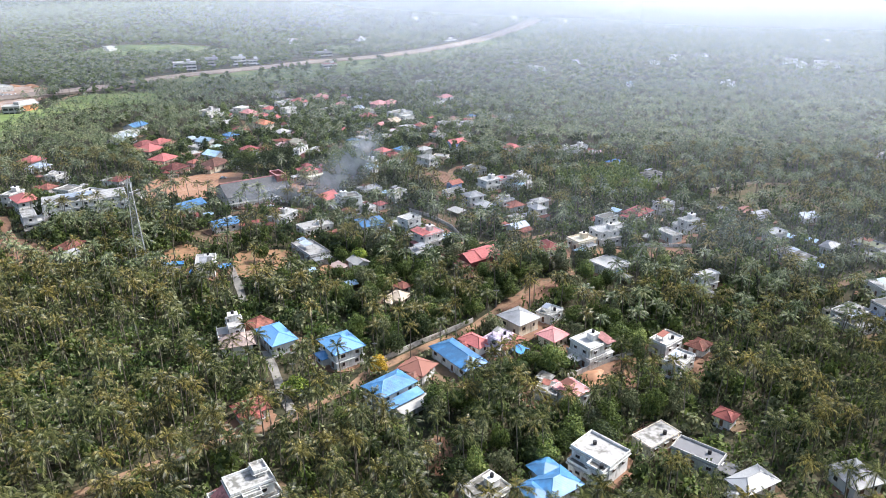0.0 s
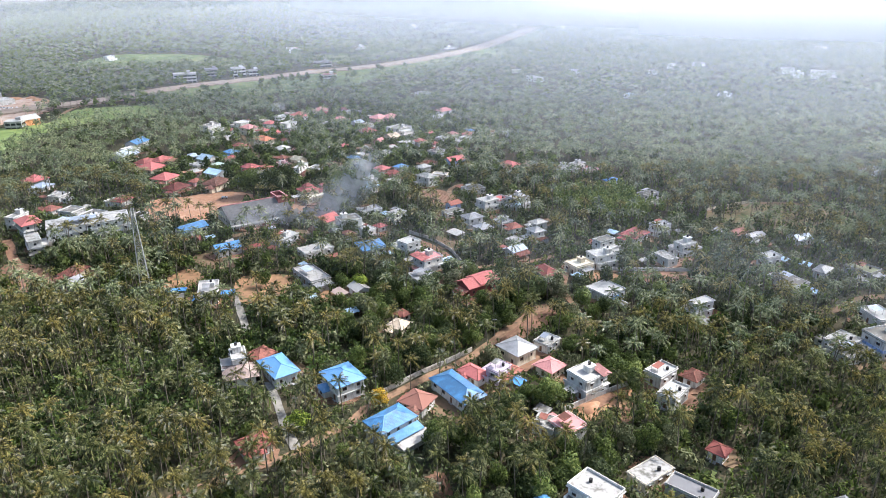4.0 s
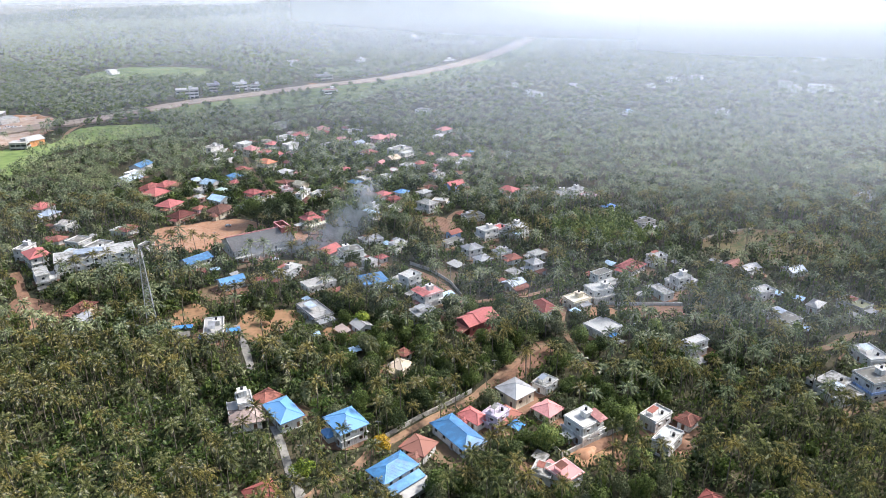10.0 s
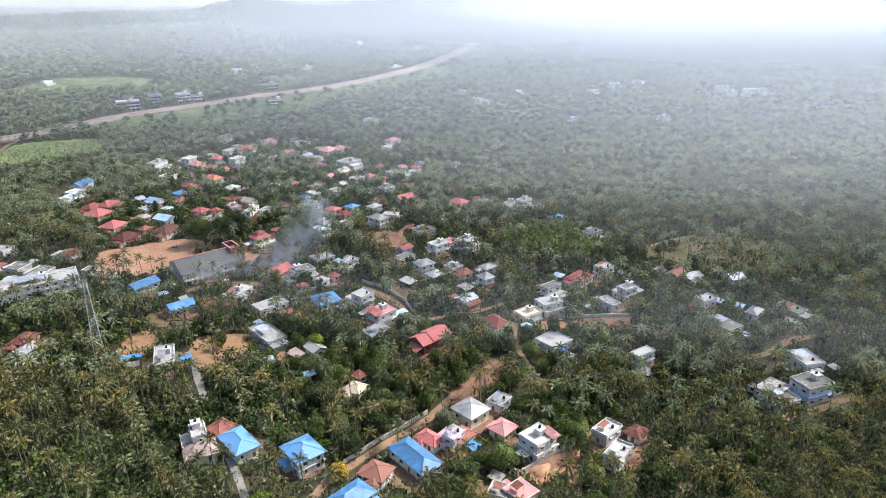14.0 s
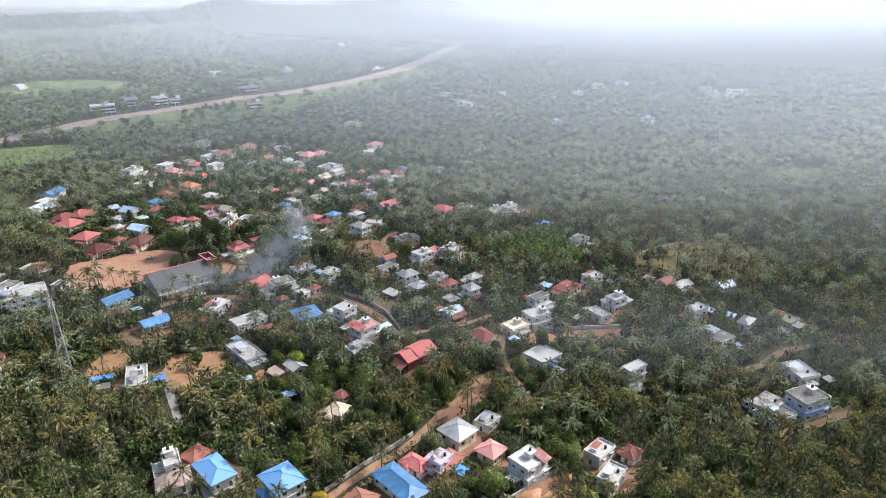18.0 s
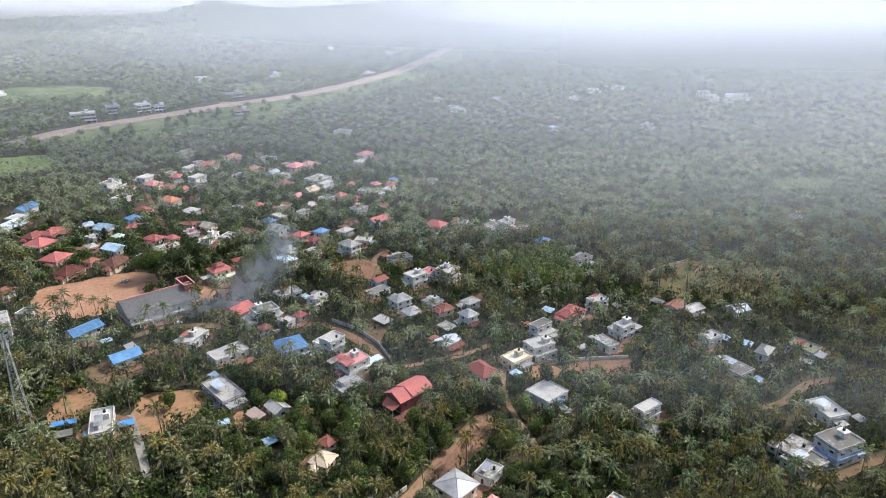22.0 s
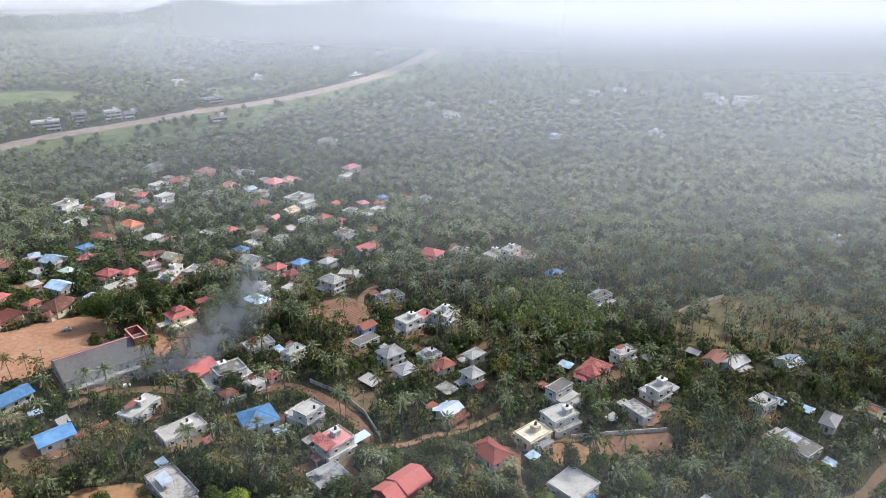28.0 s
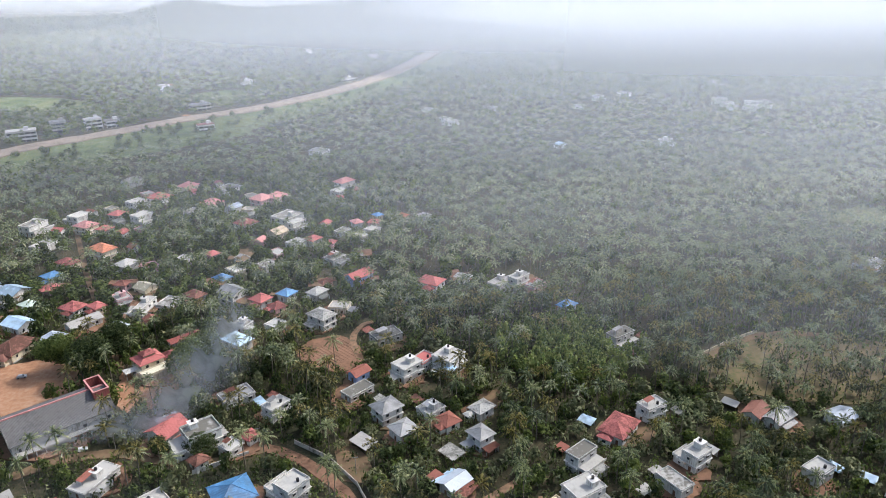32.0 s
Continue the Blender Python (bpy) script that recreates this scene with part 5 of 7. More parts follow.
boundary_wall([(35.6, 195.6), (39.0, 188.3), (51.2, 196.3), (64.9, 204.8)], 2.0, "wall_greyw", "grey-white boundary wall round the house yard")
boundary_wall([(-19.5, 199.0), (-8.6, 209.6), (1.5, 217.8), (11.0, 226.4)], 1.8, "boundary", "long stained wall along the dirt road")
boundary_wall([(57.3, 298.4), (70.7, 304.0)], 1.8, "wall_white", "white-painted boundary wall")
boundary_wall([(77.7, 299.5), (93.7, 299.4), (113.5, 298.8)], 1.7, "wall_white", "white-painted boundary wall beside a lane")
boundary_wall([(152.2, 217.6), (157.3, 217.8), (175.7, 225.5)], 1.8, "boundary")
boundary_wall([(-17.4, 349.6), (-5.2, 339.0), (4.2, 324.4), (9.6, 308.0)], 1.7, "boundary", "curved boundary wall beside the paved lane")
boundary_wall([(-50.4, 337.7), (-32.8, 345.6)], 1.8, "wall_white", "white-painted wall along the road")
boundary_wall([(-62.2, 281.1), (-39.6, 285.7)], 1.5, "boundary")
boundary_wall([(151.8, 384.5), (173.5, 396.0), (188.9, 401.5)], 1.6, "wall_cream", "pale wall beside a track in the palm grove")


def lattice_tower(x, y, height):
    base = new("lattice_tower")
    base.matrix_basis = pose(x, y, 0, 0, 0, 20)
    def corner(k, f):
        r = 2.3 * (1 - f) + 0.55 * f
        return Vector(((1, 1, -1, -1)[k] * r, (1, -1, -1, 1)[k] * r, height * f))
    def bar(name, p, q, t):
        d = q - p
        me = mesh(name, *boxes((-t, t, -t, t, 0, d.length)), M["steel"])
        m = Matrix.Translation(p) @ d.to_track_quat("Z", "Y").to_matrix().to_4x4()
        part(name, me, base, "", m)
    n = 12
    for k in range(4):
        bar("leg", corner(k, 0) - Vector((0, 0, 0.2)), corner(k, 1), 0.09)
        for i in range(n):
            a, b = i / n, (i + 1) / n
            bar("brace", corner(k, a), corner((k + 1) % 4, b), 0.035)
            bar("brace", corner((k + 1) % 4, a), corner(k, b), 0.035)
            bar("rung", corner(k, b), corner((k + 1) % 4, b), 0.035)
    for k in range(6):
        q = k * math.pi / 3
        part("antenna", mesh("antenna", *boxes((-0.14, 0.14, -0.09, 0.09, -1.1, 1.1)), M["trim_white"]), base, "white panel antenna", pose(1.05 * math.cos(q), 1.05 * math.sin(q), height - 2.2, 0, 0, math.degrees(q)))
    bar("lightning_rod", Vector((0, 0, height - 0.4)), Vector((0, 0, height + 2.5)), 0.04)
    return tagged(base, "tall grey steel lattice phone mast among palms", "phone mast")


lattice_tower(-126.8, 272.8, 40)


def pole(x, y, h, label):
    base = new("utility_pole")
    base.matrix_basis = pose(x, y, 0)
    part("post", mesh("post", *tube(0.16, -0.3, h, 8, 0.1), M["concrete"]), base)
    part("crossarm", mesh("crossarm", *boxes((-0.9, 0.9, -0.05, 0.05, h - 0.6, h - 0.48)), M["steel"]), base)
    for px in (-0.8, 0, 0.8):
        part("insulator", mesh("insulator", *tube(0.05, 0, 0.2, 6), M["trim_white"]), base, "", pose(px, 0, h - 0.48))
    return tagged(base, label, "utility pole")


pole(-129.8, 374.8, 10, "tall mast at the edge of the orange playground")
for px, py in ((-22, 198.5), (-1, 216), (20, 238), (-46, 186), (-58, 204), (-80, 355), (-30, 351), (4, 330)):
    pole(px, py, 7.5, "concrete electricity pole beside the road")


def car(x, y, turn, paint, label):
    base = new("car")
    base.matrix_basis = pose(x, y, 0.14, 0, 0, turn)
    prof = [(-1.85, 0.3), (-1.9, 0.75), (-1.75, 0.95), (-1.45, 1.0), (-1.1, 1.45), (0.35, 1.48), (0.95, 1.0), (1.7, 0.85), (1.9, 0.6), (1.88, 0.3)]
    n = len(prof)
    vs = [(px, -0.78, pz) for px, pz in prof] + [(px, 0.78, pz) for px, pz in prof]
    for k in (4, 5):
        vs[k] = (vs[k][0], -0.62, vs[k][2])
        vs[n + k] = (vs[n + k][0], 0.62, vs[n + k][2])
    fs = [(k, (k + 1) % n, n + (k + 1) % n, n + k) for k in range(n)] + [tuple(range(n - 1, -1, -1)), tuple(range(n, 2 * n))]
    part("body", mesh("body", vs, fs, M[paint]), base)
    part("windscreen", mesh("windscreen", [(0.42, -0.55, 1.46), (0.42, 0.55, 1.46), (0.93, 0.68, 1.04), (0.93, -0.68, 1.04), (0.40, -0.55, 1.45), (0.40, 0.55, 1.45), (0.91, 0.68, 1.03), (0.91, -0.68, 1.03)], [(0, 3, 2, 1), (4, 5, 6, 7), (0, 1, 5, 4), (1, 2, 6, 5), (2, 3, 7, 6), (3, 0, 4, 7)], M["glass"]), base)
    part("rear_window", mesh("rear_window", [(-1.15, -0.55, 1.43), (-1.15, 0.55, 1.43), (-1.46, 0.66, 1.04), (-1.46, -0.66, 1.04), (-1.13, -0.55, 1.42), (-1.13, 0.55, 1.42), (-1.44, 0.66, 1.03), (-1.44, -0.66, 1.03)], [(0, 1, 2, 3), (7, 6, 5, 4), (0, 4, 5, 1), (1, 5, 6, 2), (2, 6, 7, 3), (3, 7, 4, 0)], M["glass"]), base)
    for wx in (-1.2, 1.2):
        for wy in (-0.74, 0.74):
            part("wheel", mesh("wheel", *tube(0.3, -0.1, 0.1, 12), M["rubber"]), base, "", pose(wx, wy, 0.3, 90, 0, 0))
    return tagged(base, label, "car")


for k, (cx, cy, ct, cm, cl) in enumerate(((-91.7, 356.1, 20, "car_white", "white car parked on the road by the hall"), (-132.9, 410.2, 12, "car_silver", "grey car parked on the playground"))):
    car(cx, cy, ct, cm, cl)
site_rnd = random.Random(9)
for k in range(14):
    f = k / 13
    car(-300 + 190 * f + site_rnd.uniform(-3, 3), 838 + 132 * f + site_rnd.uniform(-3, 3), 38, site_rnd.choice(("car_white", "car_silver")), "vehicle standing by the highway")


def shed(x, y, w, d, h, turn, roof, label):
    base = new("shed")
    base.matrix_basis = pose(x, y, 0, 0, 0, turn)
    vs = [(-w / 2, -d / 2, h - 0.35), (w / 2, -d / 2, h - 0.35), (w / 2, d / 2, h + 0.2), (-w / 2, d / 2, h + 0.2)]
    vs += [(a, b, c - 0.06) for a, b, c in vs]
    part("roof", mesh("roof", vs, [(0, 1, 2, 3), (7, 6, 5, 4), (0, 4, 5, 1), (1, 5, 6, 2), (2, 6, 7, 3), (3, 7, 4, 0)], M[roof]), base)
    for px in (-w / 2 + 0.25, w / 2 - 0.25):
        for py, ph in ((-d / 2 + 0.25, h - 0.39), (d / 2 - 0.25, h + 0.09)):
            part("post", mesh("post", *boxes((px - 0.07, px + 0.07, py - 0.07, py + 0.07, -0.2, ph)), M["wood_dark"]), base)
    part("back_wall", mesh("back_wall", *boxes((-w / 2 + 0.4, w / 2 - 0.4, d / 2 - 0.5, d / 2 - 0.36, -0.2, h - 0.05)), M["wall_greyw"]), base)
    for u in np.arange(-w / 2, w / 2 + 0.1, 1):
        for v in np.arange(-d / 2, d / 2 + 0.1, 1):
            c, s = math.cos(radians(turn)), math.sin(radians(turn))
            i, j = cells(x + u * c - v * s, y + u * s + v * c)
            built[i, j] = True
    return tagged(base, label, "shed")


shed(25.4, 203.0, 5, 4, 2.4, -45, "tarp_blue", "shed under a bright blue tarpaulin")
shed(-115.0, 275.4, 9, 2.4, 2.3, 12, "tarp_blue", "low shed roofed with blue tarpaulin")
shed(-101.8, 266.6, 6, 4, 2.6, 10, "tarp_blue", "shed roofed with dark blue tarpaulin beside a house")
shed(-91.5, 271.5, 6, 3, 3.0, 15, "tarp_blue", "blue sheet awning on posts")
shed(-55.2, 268.5, 4.5, 3.5, 2.4, 20, "sheet_ltblue", "small pale blue roofed shed")
shed(1.5, 306.5, 9, 3.6, 3.0, 38, "sheet_ltblue", "pale blue sheet awning beside a white house")
shed(-64.0, 366.0, 8, 7, 3.4, 36, "sheet_bluegrey", "shed with a blue-grey sheet roof")
shed(-94.0, 324.0, 12, 3.5, 3.2, 36, "sheet_maroon", "long shed with a dark maroon roof")
shed(-127.0, 335.0, 8, 6, 3.0, 30, "sheet_maroon", "open shed with a dark maroon sheet roof")
shed(-119.5, 339.0, 5, 3, 2.6, 30, "sheet_ltblue", "small shed with a pale blue roof")
shed(-111.0, 355.5, 6, 5, 3.0, 34, "sheet_greyw", "lean-to with a weathered sheet roof by the hall")
shed(73.0, 191.0, 4, 5, 2.6, -40, "sheet_greyw", "small grey sheet-roofed shed among palms")
shed(31.5, 186.0, 5, 4, 2.8, -40, "slab_greyw", "small pale slab-roofed outbuilding")
shed(-36.5, 255.0, 5, 4, 2.6, 30, "sheet_ltblue", "small pale blue sheet-roofed shed")
shed(-44.0, 272.0, 8, 5, 2.8, -50, "sheet_taupe", "outbuilding with a taupe tiled roof")
shed(12.0, 263.0, 9, 4, 2.6, 37, "sheet_rust", "low rust-roofed outbuilding beside the red hall")
shed(7.0, 344.0, 9, 6, 3.0, -50, "sheet_greyw", "long grey-white sheet shed")
shed(37.0, 334.0, 8, 6, 2.8, -55, "sheet_greyw", "pale sheet-roofed shed beside houses")
shed(50.0, 336.0, 7, 6, 2.8, -55, "sheet_rust", "rust-roofed shed beside a house")

# outbuildings beside the houses of the middle village
outside = 0
for hx, hy, hb, hw, hd, he in list(HOMES):
    if not (240 < hy < 430) or outside > 44:
        continue
    for attempt in range(6):
        q, far = infill.uniform(0, 6.28), max(hw, hd) + infill.uniform(3.2, 6)
        x, y = hx + far * math.cos(q), hy + far * math.sin(q)
        if free_spot(x, y, 2.2):
            m, words = infill.choice((("sheet_greyw", "weathered grey sheet"), ("sheet_rust", "rust-red tiled"), ("slab_greyw", "stained concrete slab"), ("sheet_ltblue", "pale blue sheet"), ("sheet_white", "white sheet"), ("sheet_brown", "brown tiled")))
            shed(x, y, infill.uniform(3.6, 6.5), infill.uniform(3, 4.6), infill.uniform(2.4, 3.0), math.degrees(hb.matrix_basis.to_euler().z), m, "small outbuilding with a " + words + " roof beside a house")
            outside += 1
            break

# the lower roofs of the large blue house
hb, hw, hd, he = home(-15.6, 175.7)
for z, y0, y1, m in ((4.3, -hd - 0.5, hd + 0.8, "sheet_blue"), (3.0, -hd * 0.6, hd + 1.6, "slab_greyw")):
    x0 = hw + 0.3 if m == "sheet_blue" else hw + 3.2
    vs = [(x0, y0, z + 0.5), (x0 + 3.4, y0, z - 0.2), (x0 + 3.4, y1, z - 0.2), (x0, y1, z + 0.5)]
    vs += [(a, b, c - 0.1) for a, b, c in vs]
    lower = part("lower_roof", mesh("lower_roof", vs, [(0, 1, 2, 3), (7, 6, 5, 4), (0, 4, 5, 1), (1, 5, 6, 2), (2, 6, 7, 3), (3, 7, 4, 0)], M[m]), hb, "lower sheet roof in front")
    for yy in (y0 + 0.4, (y0 + y1) / 2, y1 - 0.4):
        part("post", mesh("post", *boxes((x0 + 3.0, x0 + 3.2, yy - 0.1, yy + 0.1, -0.2, z - 0.2)), M["trim_white"]), lower)
part("annexe", mesh("annexe", *boxes((hw + 0.02, hw + 5.4, -hd * 0.6, hd * 0.9, -0.3, 2.9)), M["wall_white"]), hb)

# red tiled slope on the modern white house, pink slope on the house by the lane
for hx, hy, m, word in ((48.0, 200.1, "sheet_pink", "faded red tiled slope"), (-6.8, 302.1, "sheet_red", "red tiled slope")):
    hb, hw, hd, he = home(hx, hy)
    if m == "sheet_pink":
        spans = [(-hw * 0.2, hd - 3.6, he + 1.5), (hw + 0.5, hd - 3.6, he + 0.55), (hw + 0.5, hd + 0.6, he + 0.4), (-hw * 0.2, hd + 0.6, he + 1.35)]
    else:
        spans = [(-hw - 0.6, -hd - 0.6, he + 0.75), (hw * 0.9, -hd - 0.6, he + 0.75), (hw * 0.9, -hd + 3.8, he + 1.5), (-hw - 0.6, -hd + 3.8, he + 1.5)]
    vs = spans + [(a, b, c - 0.12) for a, b, c in spans]
    part("tiled_slope", mesh("tiled_slope", vs, [(0, 1, 2, 3), (7, 6, 5, 4), (0, 4, 5, 1), (1, 5, 6, 2), (2, 6, 7, 3), (3, 7, 4, 0)], M[m]), hb, word)

# the hall: a stepped maroon end wall and a white coping along the ridge
hb, hw, hd, he = home(-104.9, 371.9)
for child in hb.children:
    if child.name.split(".")[0] in ("roof", "ridge_cap"):
        child.data.materials[0] = M["hall_roof"]
part("ridge_coping", mesh("ridge_coping", *boxes((-hw - 0.8, hw + 0.24, -0.3, 0.3, he + hd * math.tan(radians(23)) + 0.3, he + hd * math.tan(radians(23)) + 0.85)), M["slab_pink"]), hb, "faded red and white coping along the ridge")
ridge = he + hd * math.tan(radians(23))
part("end_wall", mesh("end_wall", *parapet_box(hw - 4.5, hw + 1.1, -hd * 0.5, hd * 0.6, he - 0.5, ridge + 1.6, 0.35), M["wall_maroon"]), hb, "maroon box-shaped end parapet over the roof")
part("coping", mesh("coping", *parapet_box(hw - 4.65, hw + 1.25, -hd * 0.5 - 0.15, hd * 0.6 + 0.15, ridge + 1.6, ridge + 1.8, 0.6), M["slab_pink"]), hb)
part("veranda_roof", mesh("veranda_roof", *boxes((-hw, hw, -hd - 3.4, -hd - 0.82, 2.9, 3.05)), M["slab_greyw"]), hb)
for k in range(12):
    part("column", mesh("column", *boxes((-0.17, 0.17, -0.17, 0.17, -0.3, 2.9)), M["wall_white"]), hb, "", pose(-hw + 0.5 + k * (2 * hw - 1) / 11, -hd - 3.1, 0))

# the shrine's upper roof and canopy
hb, hw, hd, he = home(-81.1, 408.1)
vs, fs, h, lines, turned = hip_roof(hw, hd, he + 2.6, 0.5, 30)
part("upper_roof", mesh("upper_roof", vs, fs, M["sheet_red"]), hb, "small red upper roof")
part("lantern", mesh("lantern", *boxes((-hw / 2, hw / 2, -hd / 2, hd / 2, he + 0.8, he + 2.62)), M["wall_cream"]), hb)
part("front_terrace", mesh("front_terrace", *boxes((hw + 0.9, hw + 5.4, -hd - 1.5, hd + 4.5, -0.3, 3.6), (hw + 0.85, hw + 5.8, -hd - 1.9, hd + 4.9, 3.6, 3.78)), M["wall_cream"]), hb, "cream flat-roofed front hall")
part("terrace_wall", mesh("terrace_wall", *parapet_box(hw + 0.9, hw + 5.7, -hd - 1.8, hd + 4.8, 3.78, 4.5, 0.2), M["wall_cream"]), hb)
vs, fs, h, lines, turned = hip_roof(6.0, 6.0, 4.3, 0.6, 28)
wing = part("side_shrine", mesh("side_shrine", *boxes((-2.4, 3.0, hd + 1.4, hd + 6.8, -0.3, 4.2)), M["wall_cream"]), hb)
part("side_roof", mesh("side_roof", [(a + 0.3, b + hd + 4.1, c) for a, b, c in vs], fs, M["sheet_red"]), wing, "red tiled roof of the side shrine")
shed(-70.5, 429.0, 15, 4.5, 4.2, 36, "sheet_maroon", "long maroon-roofed shed behind the shrine")
canopy = new("canopy")
canopy.matrix_basis = pose(-87.0, 404.2, 0, 0, 0, 35)
vs, fs, h, lines, turned = hip_roof(6.0, 4.0, 3.6, 0.2, 20)
part("roof", mesh("roof", vs, fs, M["wall_white"]), canopy)
for px in (-2.8, 2.8):
    for py in (-1.8, 1.8):
        part("post", mesh("post", *boxes((px - 0.09, px + 0.09, py - 0.09, py + 0.09, -0.2, 3.5)), M["trim_white"]), canopy)
tagged(canopy, "white pyramid canopy on posts before the shrine", "canopy")

# sand heap in the house yard
heap_v, heap_f = [], []
rings = ((0, 1.0), (0.45, 0.82), (0.8, 0.5), (1.0, 0.12))
for hz, hr in rings:
    for k in range(16):
        q = k * math.pi / 8
        rr = hr * (1 + 0.16 * math.sin(3 * q + 1) + 0.1 * math.sin(5 * q))
        heap_v.append((4.6 * rr * math.cos(q), 2.9 * rr * math.sin(q), 1.3 * hz - 0.1 * (hz == 0)))
for r in range(3):
    for k in range(16):
        heap_f.append((r * 16 + k, r * 16 + (k + 1) % 16, (r + 1) * 16 + (k + 1) % 16, (r + 1) * 16 + k))
heap_f.append(tuple(48 + k for k in range(16)))
heap = new("sand_mound", mesh("sand_heap", heap_v, heap_f, M["dirt_orange"], smooth=True))
heap.matrix_basis = pose(47.2, 190.4, 0.05, 0, 0, 30)
tagged(heap, "heap of pale orange building sand in a yard", "sand heap")

pond = new("pond")
pond.matrix_basis = pose(-117.0, 343.5, 0, 0, 0, 28)
part("rim", mesh("rim", *boxes((-6, 6, -2.2, -1.9, 0.05, 0.5), (-6, 6, 1.9, 2.2, 0.05, 0.5), (-6, -5.7, -1.9, 1.9, 0.05, 0.5), (5.7, 6, -1.9, 1.9, 0.05, 0.5)), M["concrete"]), pond)
part("water", mesh("water", *boxes((-5.7, 5.7, -1.9, 1.9, 0.05, 0.3)), M["leaf_banana"]), pond)
tagged(pond, "rectangular concrete tank of green water", "pond")


# ---- smoke ----
def smoke_puff(x, y, z, wide, tall, turn, lean):
    """A billow of smoke: a bulging thin skin, round and frayed."""
    vs, fs = [(0, -0.25, 0)], []
    for r in range(1, 7):
        for k in range(24):
            q = k * math.pi / 12
            f = r / 6
            vs.append((f * math.cos(q), -0.25 * (1 - f * f) + 0.06 * math.sin(3 * q + x) * f, f * math.sin(q)))
    fs += [(0, 1 + k, 1 + (k + 1) % 24) for k in range(24)]
    for r in range(5):
        a = 1 + 24 * r
        fs += [(a + k, a + 24 + k, a + 24 + (k + 1) % 24, a + (k + 1) % 24) for k in range(24)]
    ob = new("smoke_plume", mesh("smoke_plume", vs, fs, M["smoke"], smooth=True))
    ob.matrix_basis = pose(x, y, z, lean, 0, turn) @ Matrix.Diagonal((wide, 6.0, tall, 1))
    tagged(ob, "thin blue-grey smoke drifting from a rubbish fire", "smoke", kind="structure")


for q in ((-68, 361, 8, 17, 10, 10, -20), (-60, 369, 13, 20, 16, 30, -25), (-82, 361, 7, 20, 9, -10, -22), (-99, 355, 7, 18, 8, 5, -20), (-50, 382, 19, 18, 18, 5, -24), (-44, 397, 25, 13, 15, 24, -20)):
    smoke_puff(*q)

# the lower front roof of the red barn
hb, hw, hd, he = home(14.8, 277.1)
x0, x1, za, zb = -hw - 0.85, -hw - 4.6, he - 0.35, he - 1.7
vs = [(x0, -hd - 0.7, za), (x0, hd * 0.7, za), (x1, hd * 0.35, zb), (x1, -hd - 0.3, zb)]
vs += [(a, b, c - 0.1) for a, b, c in vs]
porch = part("porch_roof", mesh("porch_roof", vs, [(0, 1, 2, 3), (7, 6, 5, 4), (0, 4, 5, 1), (1, 5, 6, 2), (2, 6, 7, 3), (3, 7, 4, 0)], M["sheet_rust"]), hb, "lower dark red sheet roof over the barn's porch")
for yy in (-hd, 0.0, hd * 0.3):
    part("post", mesh("post", *boxes((x1 + 0.3, x1 + 0.46, yy - 0.08, yy + 0.08, -0.2, zb)), M["trim_white"]), porch)
shed(72.5, 267.0, 4.5, 4.0, 2.8, -54, "tarp_blue", "bright blue tarpaulin beside a white house")
shed(43.5, 384.0, 5.0, 4.0, 5.2, -45, "sheet_ltblue", "pale blue sheet cover beside a white house")
shed(30.0, 322.0, 5.0, 4.5, 3.0, -53, "sheet_rust", "orange-rust sheet roof beside a grey house")

# open ground below the large blue house
for u in np.arange(-5, 6, 1.0):
    for v in np.arange(-6, 6, 1.0):
        i, j = cells(-8.5 + u, 167.0 + v)
        bare[i, j] = True
# open ground before the barn's porch, and blue bands on the white house with a car porch
for u in np.arange(-6, 7, 1.0):
    for v in np.arange(-6, 7, 1.0):
        i, j = cells(3.0 + u, 266.0 + v)
        bare[i, j] = True
hb, hw, hd, he = home(162.0, 225.5)
for child in hb.children:
    if child.name.split(".")[0] in ("floor_band", "terrace_rail"):
        child.data.materials[0] = M["wall_skyblue"]


def furrows(x, y, wide, long, turn, gap):
    """Rows of turned red-brown earth, each a low ridge."""
    base = new("furrow_rows")
    base.matrix_basis = pose(x, y, 0.1, 0, 0, turn)
    rows = int(wide / gap)
    frnd = random.Random(int(x * 3))
    for k in range(rows):
        u = -wide / 2 + (k + 0.5) * gap
        l0, l1 = -long / 2 + frnd.uniform(0, 2.5), long / 2 - frnd.uniform(0, 2.5)
        vs = [(u - 0.4, l0, 0), (u + 0.4, l0, 0), (u, l0 + 0.3, 0.15), (u - 0.4, l1, 0), (u + 0.4, l1, 0), (u, l1 - 0.3, 0.15)]
        part("furrow", mesh("furrow", vs, [(0, 1, 2), (5, 4, 3), (0, 2, 5, 3), (2, 1, 4, 5), (1, 0, 3, 4)], M["dirt_red"]), base)
    tagged(base, "rows of freshly turned red-brown earth", "furrows")


furrows(-5.5, 411.5, 24, 21, 38, 1.7)
furrows(34.0, 249.0, 9.5, 34, -40, 1.5)

# the raised middle of the barn's roof
hb, hw, hd, he = home(14.8, 277.1)
vs, fs, h, lines, turned = hip_roof(hw * 1.25, 2 * hd, he + 0.75, 0.8, 23, True)
part("raised_roof", mesh("raised_roof", [(a + hw * 0.45, b, c) for a, b, c in vs], fs, M["sheet_red"]), hb, "raised red sheet roof")
